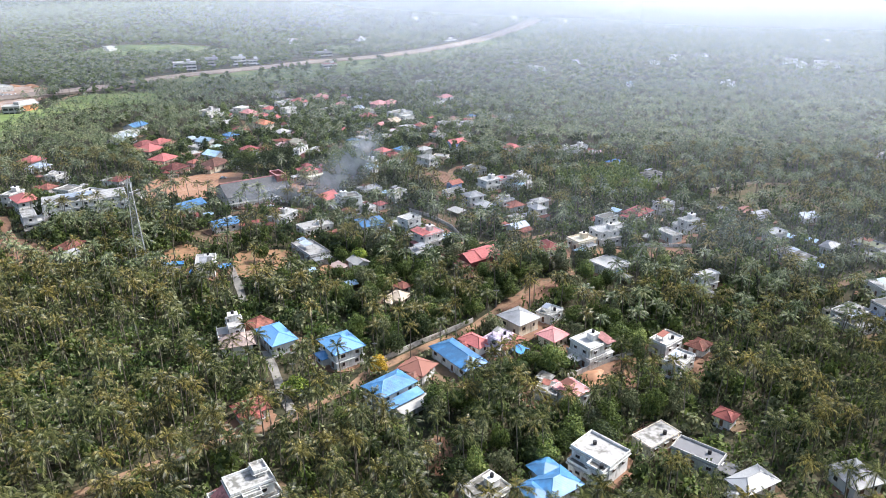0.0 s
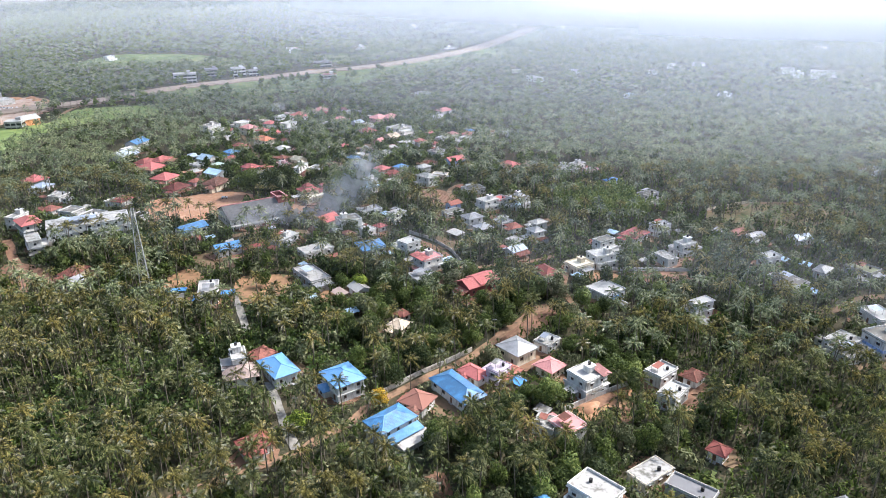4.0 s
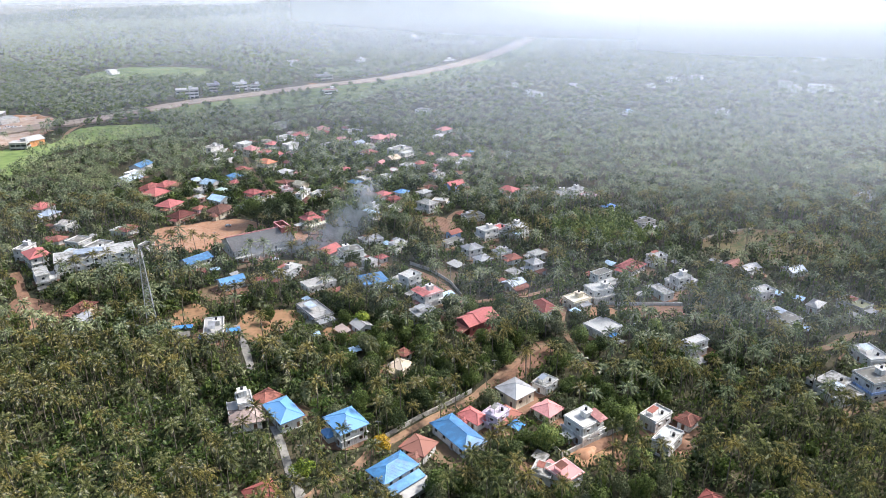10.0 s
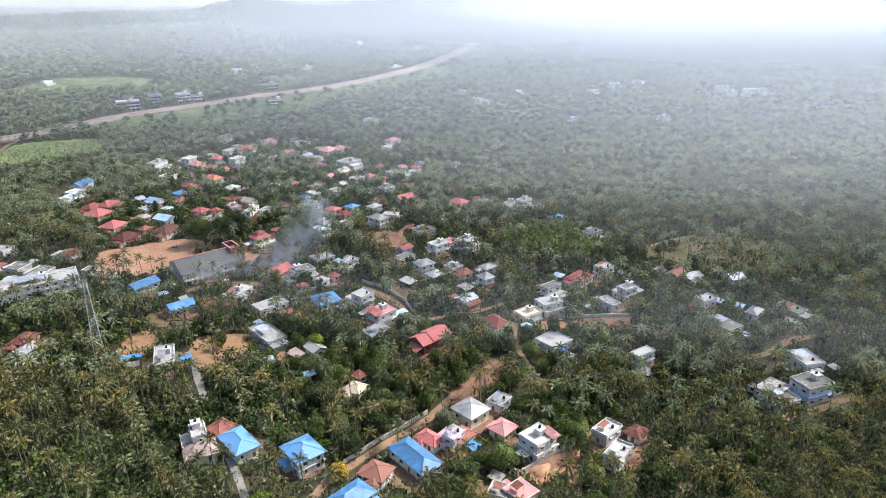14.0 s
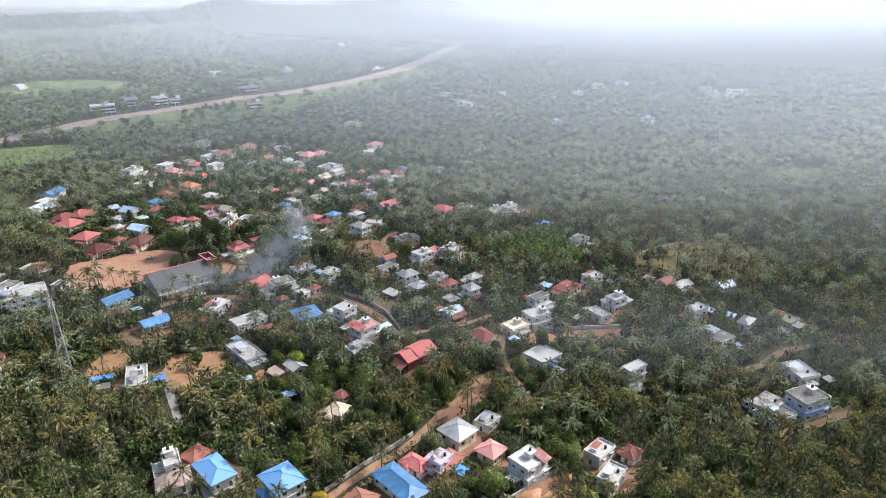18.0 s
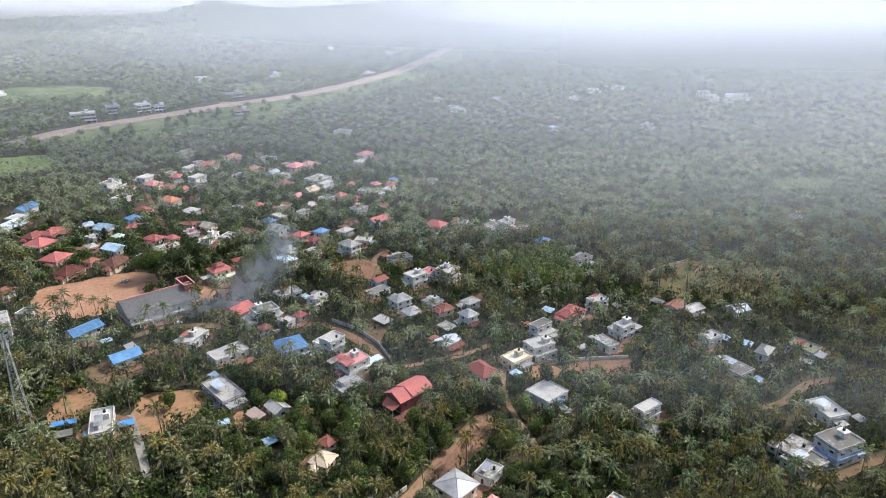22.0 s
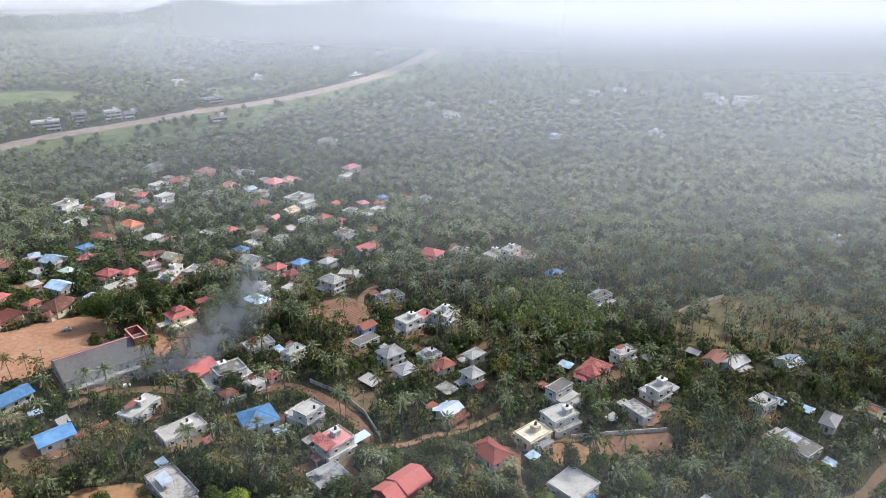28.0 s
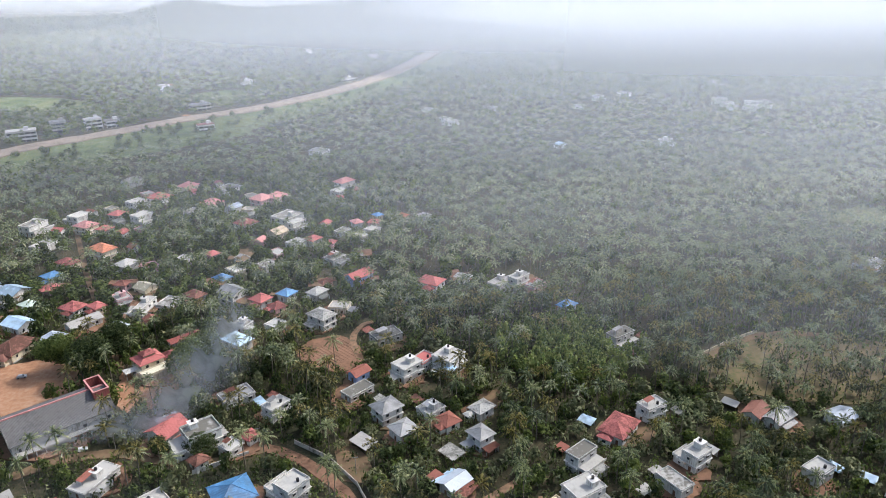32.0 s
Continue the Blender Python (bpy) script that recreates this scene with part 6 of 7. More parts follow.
# a blue slope and a rust slope on the mixed-roof house
hb, hw, hd, he = home(35.7, 317.7)
for x0, x1, za, zb, m in ((-hw - 3.2, -hw - 0.85, he - 0.9, he - 0.1, "sheet_ltblue"), (hw + 0.85, hw + 4.0, he - 0.1, he - 1.0, "sheet_rust")):
    vs = [(x0, -hd - 0.6, za), (x1, -hd - 0.6, zb), (x1, hd + 0.4, zb), (x0, hd + 0.4, za)]
    vs += [(a, b, c - 0.08) for a, b, c in vs]
    part("side_roof", mesh("side_roof", vs, [(0, 1, 2, 3), (7, 6, 5, 4), (0, 4, 5, 1), (1, 5, 6, 2), (2, 6, 7, 3), (3, 7, 4, 0)], M[m]), hb)


def office_block(x, y, w, d, storeys, turn, roof, label, bands="trim_white"):
    """A commercial building: open floors with dark glazing between pale slabs."""
    base = new("office_block")
    base.matrix_basis = pose(x, y, float(rise(x, y)), 0, 0, turn)
    for s in range(storeys):
        z = 3.6 * s
        part("floor_slab", mesh("floor_slab", *boxes((-w / 2, w / 2, -d / 2, d / 2, z + 2.0, z + 3.6)), M[bands]), base)
        part("glazing", mesh("glazing", *boxes((-w / 2 + 0.5, w / 2 - 0.5, -d / 2 + 0.7, d / 2 - 0.5, z - 0.3, z + 2.0)), M["glass"]), base, "dark glazing set back between the slabs")
        n = max(2, int(w / 4.5))
        for k in range(n + 1):
            px = -w / 2 + 0.3 + k * (w - 0.6) / n
            part("column", mesh("column", *boxes((px - 0.25, px + 0.25, -d / 2 + 0.1, -d / 2 + 0.6, z - 0.3, z + 2.0)), M[bands]), base)
    top = 3.6 * storeys
    part("roof", mesh("roof", *boxes((-w / 2 - 0.4, w / 2 + 0.4, -d / 2 - 0.4, d / 2 + 0.4, top, top + 0.2)), M[roof]), base)
    part("stair_cabin", mesh("stair_cabin", *boxes((w * 0.1, w * 0.1 + 4, -1, 3, top + 0.2, top + 2.8)), M[bands]), base)
    for u in np.arange(-w / 2, w / 2 + 0.1, 1.5):
        for v in np.arange(-d / 2, d / 2 + 0.1, 1.5):
            q = radians(turn)
            i, j = cells(x + u * math.cos(q) - v * math.sin(q), y + u * math.sin(q) + v * math.cos(q))
            built[i, j] = True
    return tagged(base, label, "building")


office_block(-311, 868, 26, 13, 3, 22, "slab_white", "white three-storey commercial building beside the highway")
office_block(-290, 905, 15, 11, 3, 25, "sheet_grey", "grey narrow three-storey building by the highway", "wall_grey")
office_block(-259, 915, 16, 12, 3, 30, "slab_white", "pale three-storey shop building by the highway", "wall_bright")
office_block(-242, 922, 14, 11, 2, 30, "slab_greyw", "two-storey shop building by the highway", "wall_bright")
office_block(-140, 888, 17, 10, 2, 25, "slab_pink", "white two-storey building with a pink roof by the highway", "wall_bright")
office_block(-165, 998, 22, 13, 2, 30, "sheet_slate", "unfinished dark two-storey concrete frame by the highway", "wall_grey")
office_block(8, 1168, 30, 10, 1, 40, "sheet_greyw", "long low pale shed by the highway", "wall_bright")
office_block(-372, 610, 14, 10, 2, 10, "slab_white", "white and grey building under construction", "wall_grey")


# the building site: a wide white canopy, standing vehicles and heaps of orange earth
shed(-476, 742, 26, 13, 7.5, 15, "wall_bright", "wide white canopy on posts at the building site")
shed(-380, 633, 13, 6, 4.0, 12, "sheet_pink", "low shop with a faded red roof by the site")
for k in range(12):
    car(-440 + 3.6 * (k % 6) + site_rnd.uniform(-1, 1), 697 + 7 * (k // 6) + site_rnd.uniform(-2, 2), 100 + site_rnd.uniform(-15, 15), site_rnd.choice(("car_white", "car_silver")), "vehicle parked in a row at the building site")


def earth_heap(x, y, size, turn):
    ob = new("earth_heap", heap.data)
    ob.matrix_basis = pose(x, y, 0.1, 0, 0, turn) @ Matrix.Diagonal((size, size, size * 1.3, 1))
    tagged(ob, "heap of orange earth at the building site", "earth heap")


for q in ((-455, 752, 1.8, 20), (-440, 760, 1.4, 70), (-428, 748, 1.6, 130), (-412, 738, 1.2, 10), (-462, 735, 1.3, 90), (-300, 846, 1.2, 40), (-176, 968, 1.5, 15), (-120, 990, 1.3, 60)):
    earth_heap(*q)
pole(-437, 768, 22, "tall lamp mast at the building site")
# ---- plants ----
def frond(rng, length, lift, turn, droop, pairs, leaflet):
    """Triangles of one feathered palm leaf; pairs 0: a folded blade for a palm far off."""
    out = []
    ct, st = math.cos(turn), math.sin(turn)
    def at(s):
        r = length * (s * math.cos(lift) * (1 - 0.18 * s) + 0.22 * s * s)
        return np.array([r * ct, r * st, length * (s * math.sin(lift) - droop * s * s)])
    side = np.array([-st, ct, 0.0])
    if pairs == 0:
        p0, p1, p2 = at(0.06), at(0.55), at(1.0)
        for sg in (-1, 1):
            wing = p1 + side * sg * leaflet * length + np.array([0, 0, -0.35 * leaflet * length])
            out += [(p0, p1, wing), (p1, p2, wing)]
        return out
    if pairs < 0:
        p0, p1, p2 = at(0.06), at(0.6), at(1.0)
        for sg in (-1, 1):
            out.append((p0, p2, p1 + side * sg * leaflet * length + np.array([0, 0, -0.3 * leaflet * length])))
        return out
    for k in range(pairs):
        s0, s1 = 0.1 + 0.9 * k / pairs, 0.1 + 0.9 * (k + 0.94) / pairs
        p0, p1 = at(s0), at(min(s1, 1.0))
        ahead = p1 - p0
        ll = length * leaflet * (0.5 + 1.0 * math.sin(math.pi * min(0.15 + 0.8 * s0, 1))) * rng.uniform(0.75, 1.1)
        for sg in (-1, 1):
            tip = (p0 + p1) / 2 + side * sg * ll * 0.7 + ahead / np.linalg.norm(ahead) * ll * 0.55 + np.array([0, 0, -0.55 * ll])
            out.append((p0, p1, tip))
    return out


def palm_shape(seed, fronds, pairs, trunk_sides, leaflet):
    """Vertices, triangles and material numbers of a coconut palm 12 m high: trunk 0, crown 1."""
    rng = np.random.RandomState(seed)
    vs, ts, mi = [], [], []
    lean = rng.uniform(-0.9, 0.9, 2)
    H = 12.0
    levels = [0, 0.4, 1.0] if trunk_sides else []
    for li, f in enumerate(levels):
        r = (0.24 if f == 0 else (0.17 if f < 1 else 0.13)) * (1.0 if pairs > 4 else 0.6)
        for q in range(trunk_sides):
            ang = 2 * math.pi * q / trunk_sides
            vs.append((lean[0] * f * f + r * math.cos(ang), lean[1] * f * f + r * math.sin(ang), H * f - (0.3 if f == 0 else 0)))
    for li in range(len(levels) - 1):
        for q in range(trunk_sides):
            p, q2 = li * trunk_sides + q, li * trunk_sides + (q + 1) % trunk_sides
            ts += [(p, q2, q2 + trunk_sides), (p, q2 + trunk_sides, p + trunk_sides)]
            mi += [0, 0]
    for k in range(fronds):
        layer = k / max(fronds - 1, 1)
        lift = math.radians(80 - 92 * layer + rng.uniform(-9, 9))
        turn = k * 2.39996 + rng.uniform(-0.25, 0.25)
        for tri in frond(rng, rng.uniform(3.3, 4.2), lift, turn, rng.uniform(0.36, 0.6), pairs, leaflet):
            n = len(vs)
            vs += [tuple(p + np.array([lean[0], lean[1], H])) for p in tri]
            ts.append((n, n + 1, n + 2))
            mi.append(1 + seed % 3)
    return np.array(vs), np.array(ts), np.array(mi)


def tree_shape(seed, leaves, size, wide=1.0, tall=1.0, trunk=True):
    """A broad-leaved tree about 9 m high: trunk and limbs 0, leaf clumps 1."""
    rng = np.random.RandomState(seed)
    vs, ts, mi = [], [], []
    lobes = []
    for k in range(rng.randint(6, 10)):
        q, r = rng.uniform(0, 6.28), rng.uniform(0.4, 2.6) * wide
        lobes.append((r * math.cos(q), r * math.sin(q), rng.uniform(2.9, 6.4) * tall, rng.uniform(1.4, 2.3)))
    lobes.append((0, 0, 6.9 * tall, 1.9))
    if trunk:
        def limb(p, q, r0, r1):
            p, q = np.array(p), np.array(q)
            n = len(vs)
            for c, r in ((p, r0), (q, r1)):
                for u in range(4):
                    ang = u * math.pi / 2
                    vs.append((c[0] + r * math.cos(ang), c[1] + r * math.sin(ang), c[2]))
            for u in range(4):
                v = (u + 1) % 4
                ts.extend([(n + u, n + v, n + 4 + v), (n + u, n + 4 + v, n + 4 + u)])
                mi.extend([0, 0])
        limb((0, 0, -0.3), (0.1, 0.05, 3.2 * tall), 0.28, 0.2)
        for x, y, z, r in lobes[:5]:
            limb((0.1, 0.05, 3.0 * tall), (x, y, z), 0.15, 0.05)
    for k in range(leaves):
        x, y, z, r = lobes[rng.randint(len(lobes))]
        d = rng.normal(size=3)
        d /= np.linalg.norm(d)
        c = np.array([x, y, z]) + d * r * rng.uniform(0.78, 1.06) * np.array([1.1, 1.1, 0.85])
        nrm = d * 1.0 + rng.normal(size=3) * 0.42 + np.array([0, 0, 0.3])
        nrm /= np.linalg.norm(nrm)
        a = np.cross(nrm, rng.normal(size=3))
        a /= np.linalg.norm(a)
        b = np.cross(nrm, a)
        s = size * rng.uniform(0.6, 1.3)
        n = len(vs)
        vs += [tuple(c - a * s), tuple(c + b * s * 1.1 + nrm * 0.1), tuple(c + a * s - b * s * 0.35)]
        ts.append((n, n + 1, n + 2))
        mi.append(1)
    return np.array(vs), np.array(ts), np.array(mi)


def banana_shape(seed):
    rng = np.random.RandomState(seed)
    vs, ts = [], []
    for k in range(9):
        q, lift = k * 2.4 + rng.uniform(-0.3, 0.3), rng.uniform(0.5, 1.25)
        c, s, L = math.cos(q), math.sin(q), rng.uniform(1.8, 2.6)
        pts = []
        for u in (0.0, 0.5, 1.0):
            r, z = L * u * math.cos(lift), 1.4 + L * (u * math.sin(lift) - 0.45 * u * u)
            wd = (0.12, 0.36, 0.06)[int(u * 2)]
            pts += [(r * c - s * wd, r * s + c * wd, z), (r * c + s * wd, r * s - c * wd, z)]
        n = len(vs)
        vs += pts
        ts += [(n, n + 1, n + 3), (n, n + 3, n + 2), (n + 2, n + 3, n + 5), (n + 2, n + 5, n + 4)]
    n = len(vs)
    vs += [(0.14, 0, -0.2), (-0.1, 0.12, -0.2), (-0.1, -0.12, -0.2), (0.03, 0, 1.6)]
    ts += [(n, n + 1, n + 3), (n + 1, n + 2, n + 3), (n + 2, n, n + 3)]
    return np.array(vs), np.array(ts), np.zeros(len(ts), dtype=int)


def scatter(name, shapes, x, y, turn, size, tall, materials, label, category):
    """Many plants as one object of stuff."""
    if len(x) == 0:
        return
    V, T, I, n = [], [], [], 0
    which = np.arange(len(x)) % len(shapes)
    for k, (vs, ts, mi) in enumerate(shapes):
        s = np.where(which == k)[0]
        if len(s) == 0:
            continue
        c, sn = np.cos(turn[s])[:, None], np.sin(turn[s])[:, None]
        vx = (vs[None, :, 0] * c - vs[None, :, 1] * sn) * size[s][:, None] + x[s][:, None]
        vy = (vs[None, :, 0] * sn + vs[None, :, 1] * c) * size[s][:, None] + y[s][:, None]
        vz = vs[None, :, 2] * tall[s][:, None] + rise(x[s], y[s])[:, None]
        V.append(np.stack([vx, vy, vz], -1).reshape(-1, 3))
        off = n + np.arange(len(s)) * len(vs)
        T.append((ts[None] + off[:, None, None]).reshape(-1, 3))
        I.append(np.tile(mi, len(s)))
        n += len(s) * len(vs)
    me = bulk(name, np.concatenate(V), np.concatenate(T), materials, np.concatenate(I))
    return tagged(new(name, me), label, category, kind="stuff")


rng = np.random.RandomState(11)


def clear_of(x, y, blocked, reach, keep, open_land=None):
    """Which plants stand off the houses and leave most sight lines to them from the camera open."""
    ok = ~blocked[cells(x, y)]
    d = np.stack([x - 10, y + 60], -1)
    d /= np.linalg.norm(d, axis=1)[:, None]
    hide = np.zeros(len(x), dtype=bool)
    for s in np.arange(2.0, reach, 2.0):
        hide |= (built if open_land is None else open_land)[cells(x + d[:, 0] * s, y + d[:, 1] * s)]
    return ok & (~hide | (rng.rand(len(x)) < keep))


def lattice(x0, x1, y0, y1, gap):
    xs, ys = np.arange(x0, x1, gap), np.arange(y0, y1, gap)
    xx, yy = np.meshgrid(xs, ys, indexing="ij")
    xx = xx + (np.arange(len(ys)) % 2)[None, :] * gap / 2
    x, y = xx.ravel() + rng.uniform(-0.42, 0.42, xx.size) * gap, yy.ravel() + rng.uniform(-0.42, 0.42, xx.size) * gap
    return x, y


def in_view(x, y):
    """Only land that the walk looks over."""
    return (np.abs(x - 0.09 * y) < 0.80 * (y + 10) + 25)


def village(x, y):
    """How much of the planting is gardens rather than grove, 0 to 1."""
    c = np.zeros(len(x))
    for cx, cy, r in VILLAGE:
        c = np.maximum(c, np.clip(1.5 - np.hypot(x - cx, y - cy) / r, 0, 1))
    return c


VILLAGE = [(20, 200, 60), (60, 300, 70), (-20, 310, 90), (-100, 420, 90), (-60, 520, 90), (120, 320, 60), (-170, 320, 60), (30, 420, 60), (-50, 620, 80), (-120, 500, 70), (105, 402, 30), (110, 270, 40)]
house_near = built.copy()
for _ in range(2):
    grown = house_near.copy()
    grown[1:] |= house_near[:-1]
    grown[:-1] |= house_near[1:]
    grown[:, 1:] |= house_near[:, :-1]
    grown[:, :-1] |= house_near[:, 1:]
    house_near = grown
blocked = house_near | bare

palm_near = [palm_shape(s, 18, 6, 4, 0.19) for s in (0, 2, 3, 5, 1, 8)]
palm_single = [palm_shape(s, 17, 10, 4, 0.2) for s in (0, 2, 3, 5, 1, 8)]
palm_semi = [palm_shape(s, 15, 4, 3, 0.18) for s in (31, 32, 33, 35, 36, 37)]
palm_mid = [palm_shape(s, 13, 0, 3, 0.14) for s in (21, 23, 24, 26, 22, 27)]
palm_far = [palm_shape(s, 10, -1, 0, 0.185) for s in (41, 42, 44, 45)]
PALM = [M["palm_trunk"], M["palm_leaf"], M["palm_pale"], M["palm_deep"]]


def sizes(n, lo, hi):
    return rng.uniform(lo, hi, n)


BANANA = [(-70, 215, 26), (-105, 190, 30), (-60, 250, 22), (-30, 225, 18), (-60, 232, 16)]


def in_bananas(x, y):
    return np.min([np.hypot(x - cx, y - cy) / r for cx, cy, r in BANANA], axis=0) < 1


def in_young_wood(x, y):
    return np.hypot((x - 97) / 34, (y - 395) / 32) < 1


# farther and right-hand palms take the leaf colours that carry haze
FAR_PALM = [M["palm_trunk"], M["palm_grey"], M["palm_grey"], M["palm_hazy_deep"]]
MID_PALM = [M["palm_trunk"], M["palm_hazy_deep"], M["palm_grey"], M["palm_hazy_deep"]]
SEMI_PALM = [M["palm_trunk"], M["palm_hazy_deep"], M["palm_grey"], M["palm_leaf"]]
# coconut palms close to the walk, each one a thing
x, y = lattice(-300, 380, 84, 440, 5.9)
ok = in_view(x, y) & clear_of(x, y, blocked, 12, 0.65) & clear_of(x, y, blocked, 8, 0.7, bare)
v = village(x, y)
ok &= (x < 40) | (rng.rand(len(x)) < 0.78)
ok &= (rng.rand(len(x)) > v * 0.32) & (~in_bananas(x, y) | (rng.rand(len(x)) < 0.4)) & (~in_young_wood(x, y) | (rng.rand(len(x)) < 0.15))
x, y = x[ok], y[ok]
order = np.argsort(np.hypot(x, y - 130))
# some stand close along the edge of the dirt road
beside = np.array([(-84.0, 137.5), (-77.5, 141.5), (-66.0, 148.0), (-59.5, 152.5), (-52.5, 157.0), (-10.5, 197.0), (-1.0, 206.5), (4.5, 211.0), (16.5, 222.0)])
x, y = np.append(x, beside[:, 0]), np.append(y, beside[:, 1])
single, rest = np.concatenate([order[:291], np.arange(len(x) - 9, len(x))]), order[291:]
def only(name, shape, crown, material):
    """The trunk or the crown of a plant as a mesh of its own."""
    vs, ts, mi = shape
    pick = ts[(mi > 0) == crown]
    used, flat = np.unique(pick, return_inverse=True)
    return bulk(name, vs[used], flat.reshape(-1, 3), [material])


palm_parts = []
for shape in palm_single:
    palm_parts.append((only("trunk", shape, False, M["palm_trunk"]), only("crown", shape, True, PALM[shape[2].max()])))
palm_makers = []
for k, i in enumerate(single):
    at = pose(x[i], y[i], 0, 0, 0, rng.uniform(0, 360)) @ Matrix.Diagonal((*[rng.uniform(0.88, 1.15)] * 2, rng.uniform(0.72, 1.32), 1))
    if k < 6:
        p = new("coconut_palm")
        p.matrix_basis = at
        part("trunk", palm_parts[k][0], p, "slim grey ringed trunk")
        part("crown", palm_parts[k][1], p, "crown of long feathered fronds")
        palm_makers.append(tagged(p, "tall coconut palm with a slim trunk and feathered crown", "palm tree", "coconut grove"))
    else:
        src = palm_makers[k % 6]
        keep = src.scale.copy()
        src.scale = (1, 1, 1)
        q = copy_thing(src, at)
        q.matrix_basis = at
        src.scale = keep
for shapes, some, leaves, words in ((palm_single, rest[(y[rest] < 250) & ((y[rest] < 205) | (x[rest] < 35))], PALM, "dense coconut grove of tall palms with yellow-green fronds"), (palm_single, rest[(y[rest] < 250) & (y[rest] >= 205) & (x[rest] >= 35)], SEMI_PALM, "coconut palms in a lighter grey-green that stands in for hazy light"), (palm_near, rest[y[rest] >= 250], SEMI_PALM, "coconut palms standing between gardens and houses")):
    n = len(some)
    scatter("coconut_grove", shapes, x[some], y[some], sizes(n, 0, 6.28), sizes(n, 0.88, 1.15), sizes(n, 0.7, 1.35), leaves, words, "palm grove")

x, y = lattice(-560, 680, 440, 720, 6.6)
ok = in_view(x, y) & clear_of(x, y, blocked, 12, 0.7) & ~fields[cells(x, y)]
v = village(x, y)
ok &= rng.rand(len(x)) > v * 0.45
x, y = x[ok], y[ok]
for shapes, some in ((palm_semi, y < 530), (palm_mid, y >= 530)):
    n = int(some.sum())
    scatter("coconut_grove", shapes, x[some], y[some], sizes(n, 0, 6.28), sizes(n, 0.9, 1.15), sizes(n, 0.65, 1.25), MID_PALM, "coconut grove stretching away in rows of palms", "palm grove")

x, y = lattice(-900, 1300, 720, 1500, 8.2)
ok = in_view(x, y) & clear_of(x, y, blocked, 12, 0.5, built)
x, y = x[ok], y[ok]
n = len(x)
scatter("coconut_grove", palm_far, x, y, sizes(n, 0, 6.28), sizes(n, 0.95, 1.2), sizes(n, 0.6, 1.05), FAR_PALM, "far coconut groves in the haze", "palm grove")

# the same grove goes on below and behind the start
x, y = lattice(-190, 190, -120, 84, 7.5)
x, y = x[~in_view(x, y - 12)| (y < 70)], y[~in_view(x, y - 12) | (y < 70)]
n = len(x)
scatter("coconut_grove", palm_mid, x, y, sizes(n, 0, 6.28), sizes(n, 0.85, 1.1), sizes(n, 0.6, 1.0), PALM, "coconut grove where the flight begins", "palm grove")

# garden trees
LEAVES = ["leaf_dark", "leaf_dark", "leaf_mid", "leaf_mid", "leaf_mid", "leaf_olive", "leaf_young"]
TREE_WORDS = {"leaf_dark": "dark green dense mango tree beside houses", "leaf_mid": "green leafy garden tree", "leaf_olive": "pale olive-green feathery tree", "leaf_bright": "bright light-green jackfruit tree", "leaf_young": "light-green garden tree with airy foliage", "leaf_yellow": "tree full of yellow blossom"}
tree_near = {m: [tree_shape(60 + 7 * k + j, 2150, 0.285, 1.0 + 0.15 * j, 1.0) for j in range(3)] for k, m in enumerate(sorted(set(LEAVES) | {"leaf_yellow", "leaf_bright"}))}
tree_big = [tree_shape(190 + j, 6500, 0.18, 1.1, 0.95) for j in range(2)]
tree_mid = [tree_shape(90 + j, 142, 0.9) for j in range(4)]
tree_far = [tree_shape(110 + j, 36, 1.7, trunk=False) for j in range(4)]
tree_parts = {m: [(only("trunk", q, False, M["bark"]), only("crown", q, True, M[m])) for q in shapes] for m, shapes in tree_near.items()}
tree_parts["big"] = [(only("trunk", q, False, M["bark"]), only("crown", q, True, M[m])) for q, m in zip(tree_big, ("leaf_mid", "leaf_dark"))]
TREE_WORDS["big"] = "huge spreading old tree with a dense green crown"
tree_first = {}


def tree(leaf, k, x, y, size, tall):
    at = pose(x, y, 0, 0, 0, (x * 37 + y * 11) % 360) @ Matrix.Diagonal((size, size, tall, 1))
    if (leaf, k) not in tree_first:
        t = new("broadleaf_tree")
        part("trunk", tree_parts[leaf][k][0], t)
        part("crown", tree_parts[leaf][k][1], t)
        tree_first[leaf, k] = tagged(t, TREE_WORDS[leaf], "tree", "garden trees")
        t.matrix_basis = at
        return t
    src = tree_first[leaf, k]
    keep = src.matrix_basis.copy()
    src.matrix_basis = Matrix.Identity(4)
    q = copy_thing(src, Matrix.Identity(4))
    q.matrix_basis = at
    src.matrix_basis = keep
    return q


# trees that stand out
tree("leaf_yellow", 0, -20.0, 191.0, 0.8, 0.85)
tree("leaf_bright", 1, -43.5, 179.0, 1.05, 0.85)
tree("leaf_mid", 0, 24.0, 252.0, 1.35, 1.1)
tree("leaf_dark", 1, 34.0, 266.0, 1.6, 1.35)
tree("leaf_dark", 0, 27.0, 268.0, 1.3, 1.2)
tree("leaf_mid", 1, 40.0, 272.0, 1.3, 1.2)
tree("leaf_dark", 2, -5.0, 277.0, 1.5, 1.2)
tree("leaf_bright", 2, -36.0, 279.0, 1.3, 0.9)
tree("leaf_mid", 2, -78.0, 283.0, 1.0, 1.0)
tree("big", 1, -102.0, 407.0, 2.6, 2.5)
tree("big", 0, -115.0, 412.0, 2.4, 2.3)
tree("big", 1, -96.0, 419.0, 2.3, 2.4)
tree("big", 0, -60.0, 396.0, 2.3, 2.6)
tree("big", 1, -52.0, 390.0, 2.1, 2.5)
tree("big", 0, -55.0, 406.0, 2.2, 2.4)
tree("leaf_dark", 1, -50.0, 348.0, 1.4, 1.0)
tree("leaf_dark", 0, -64.0, 350.0, 1.2, 0.9)

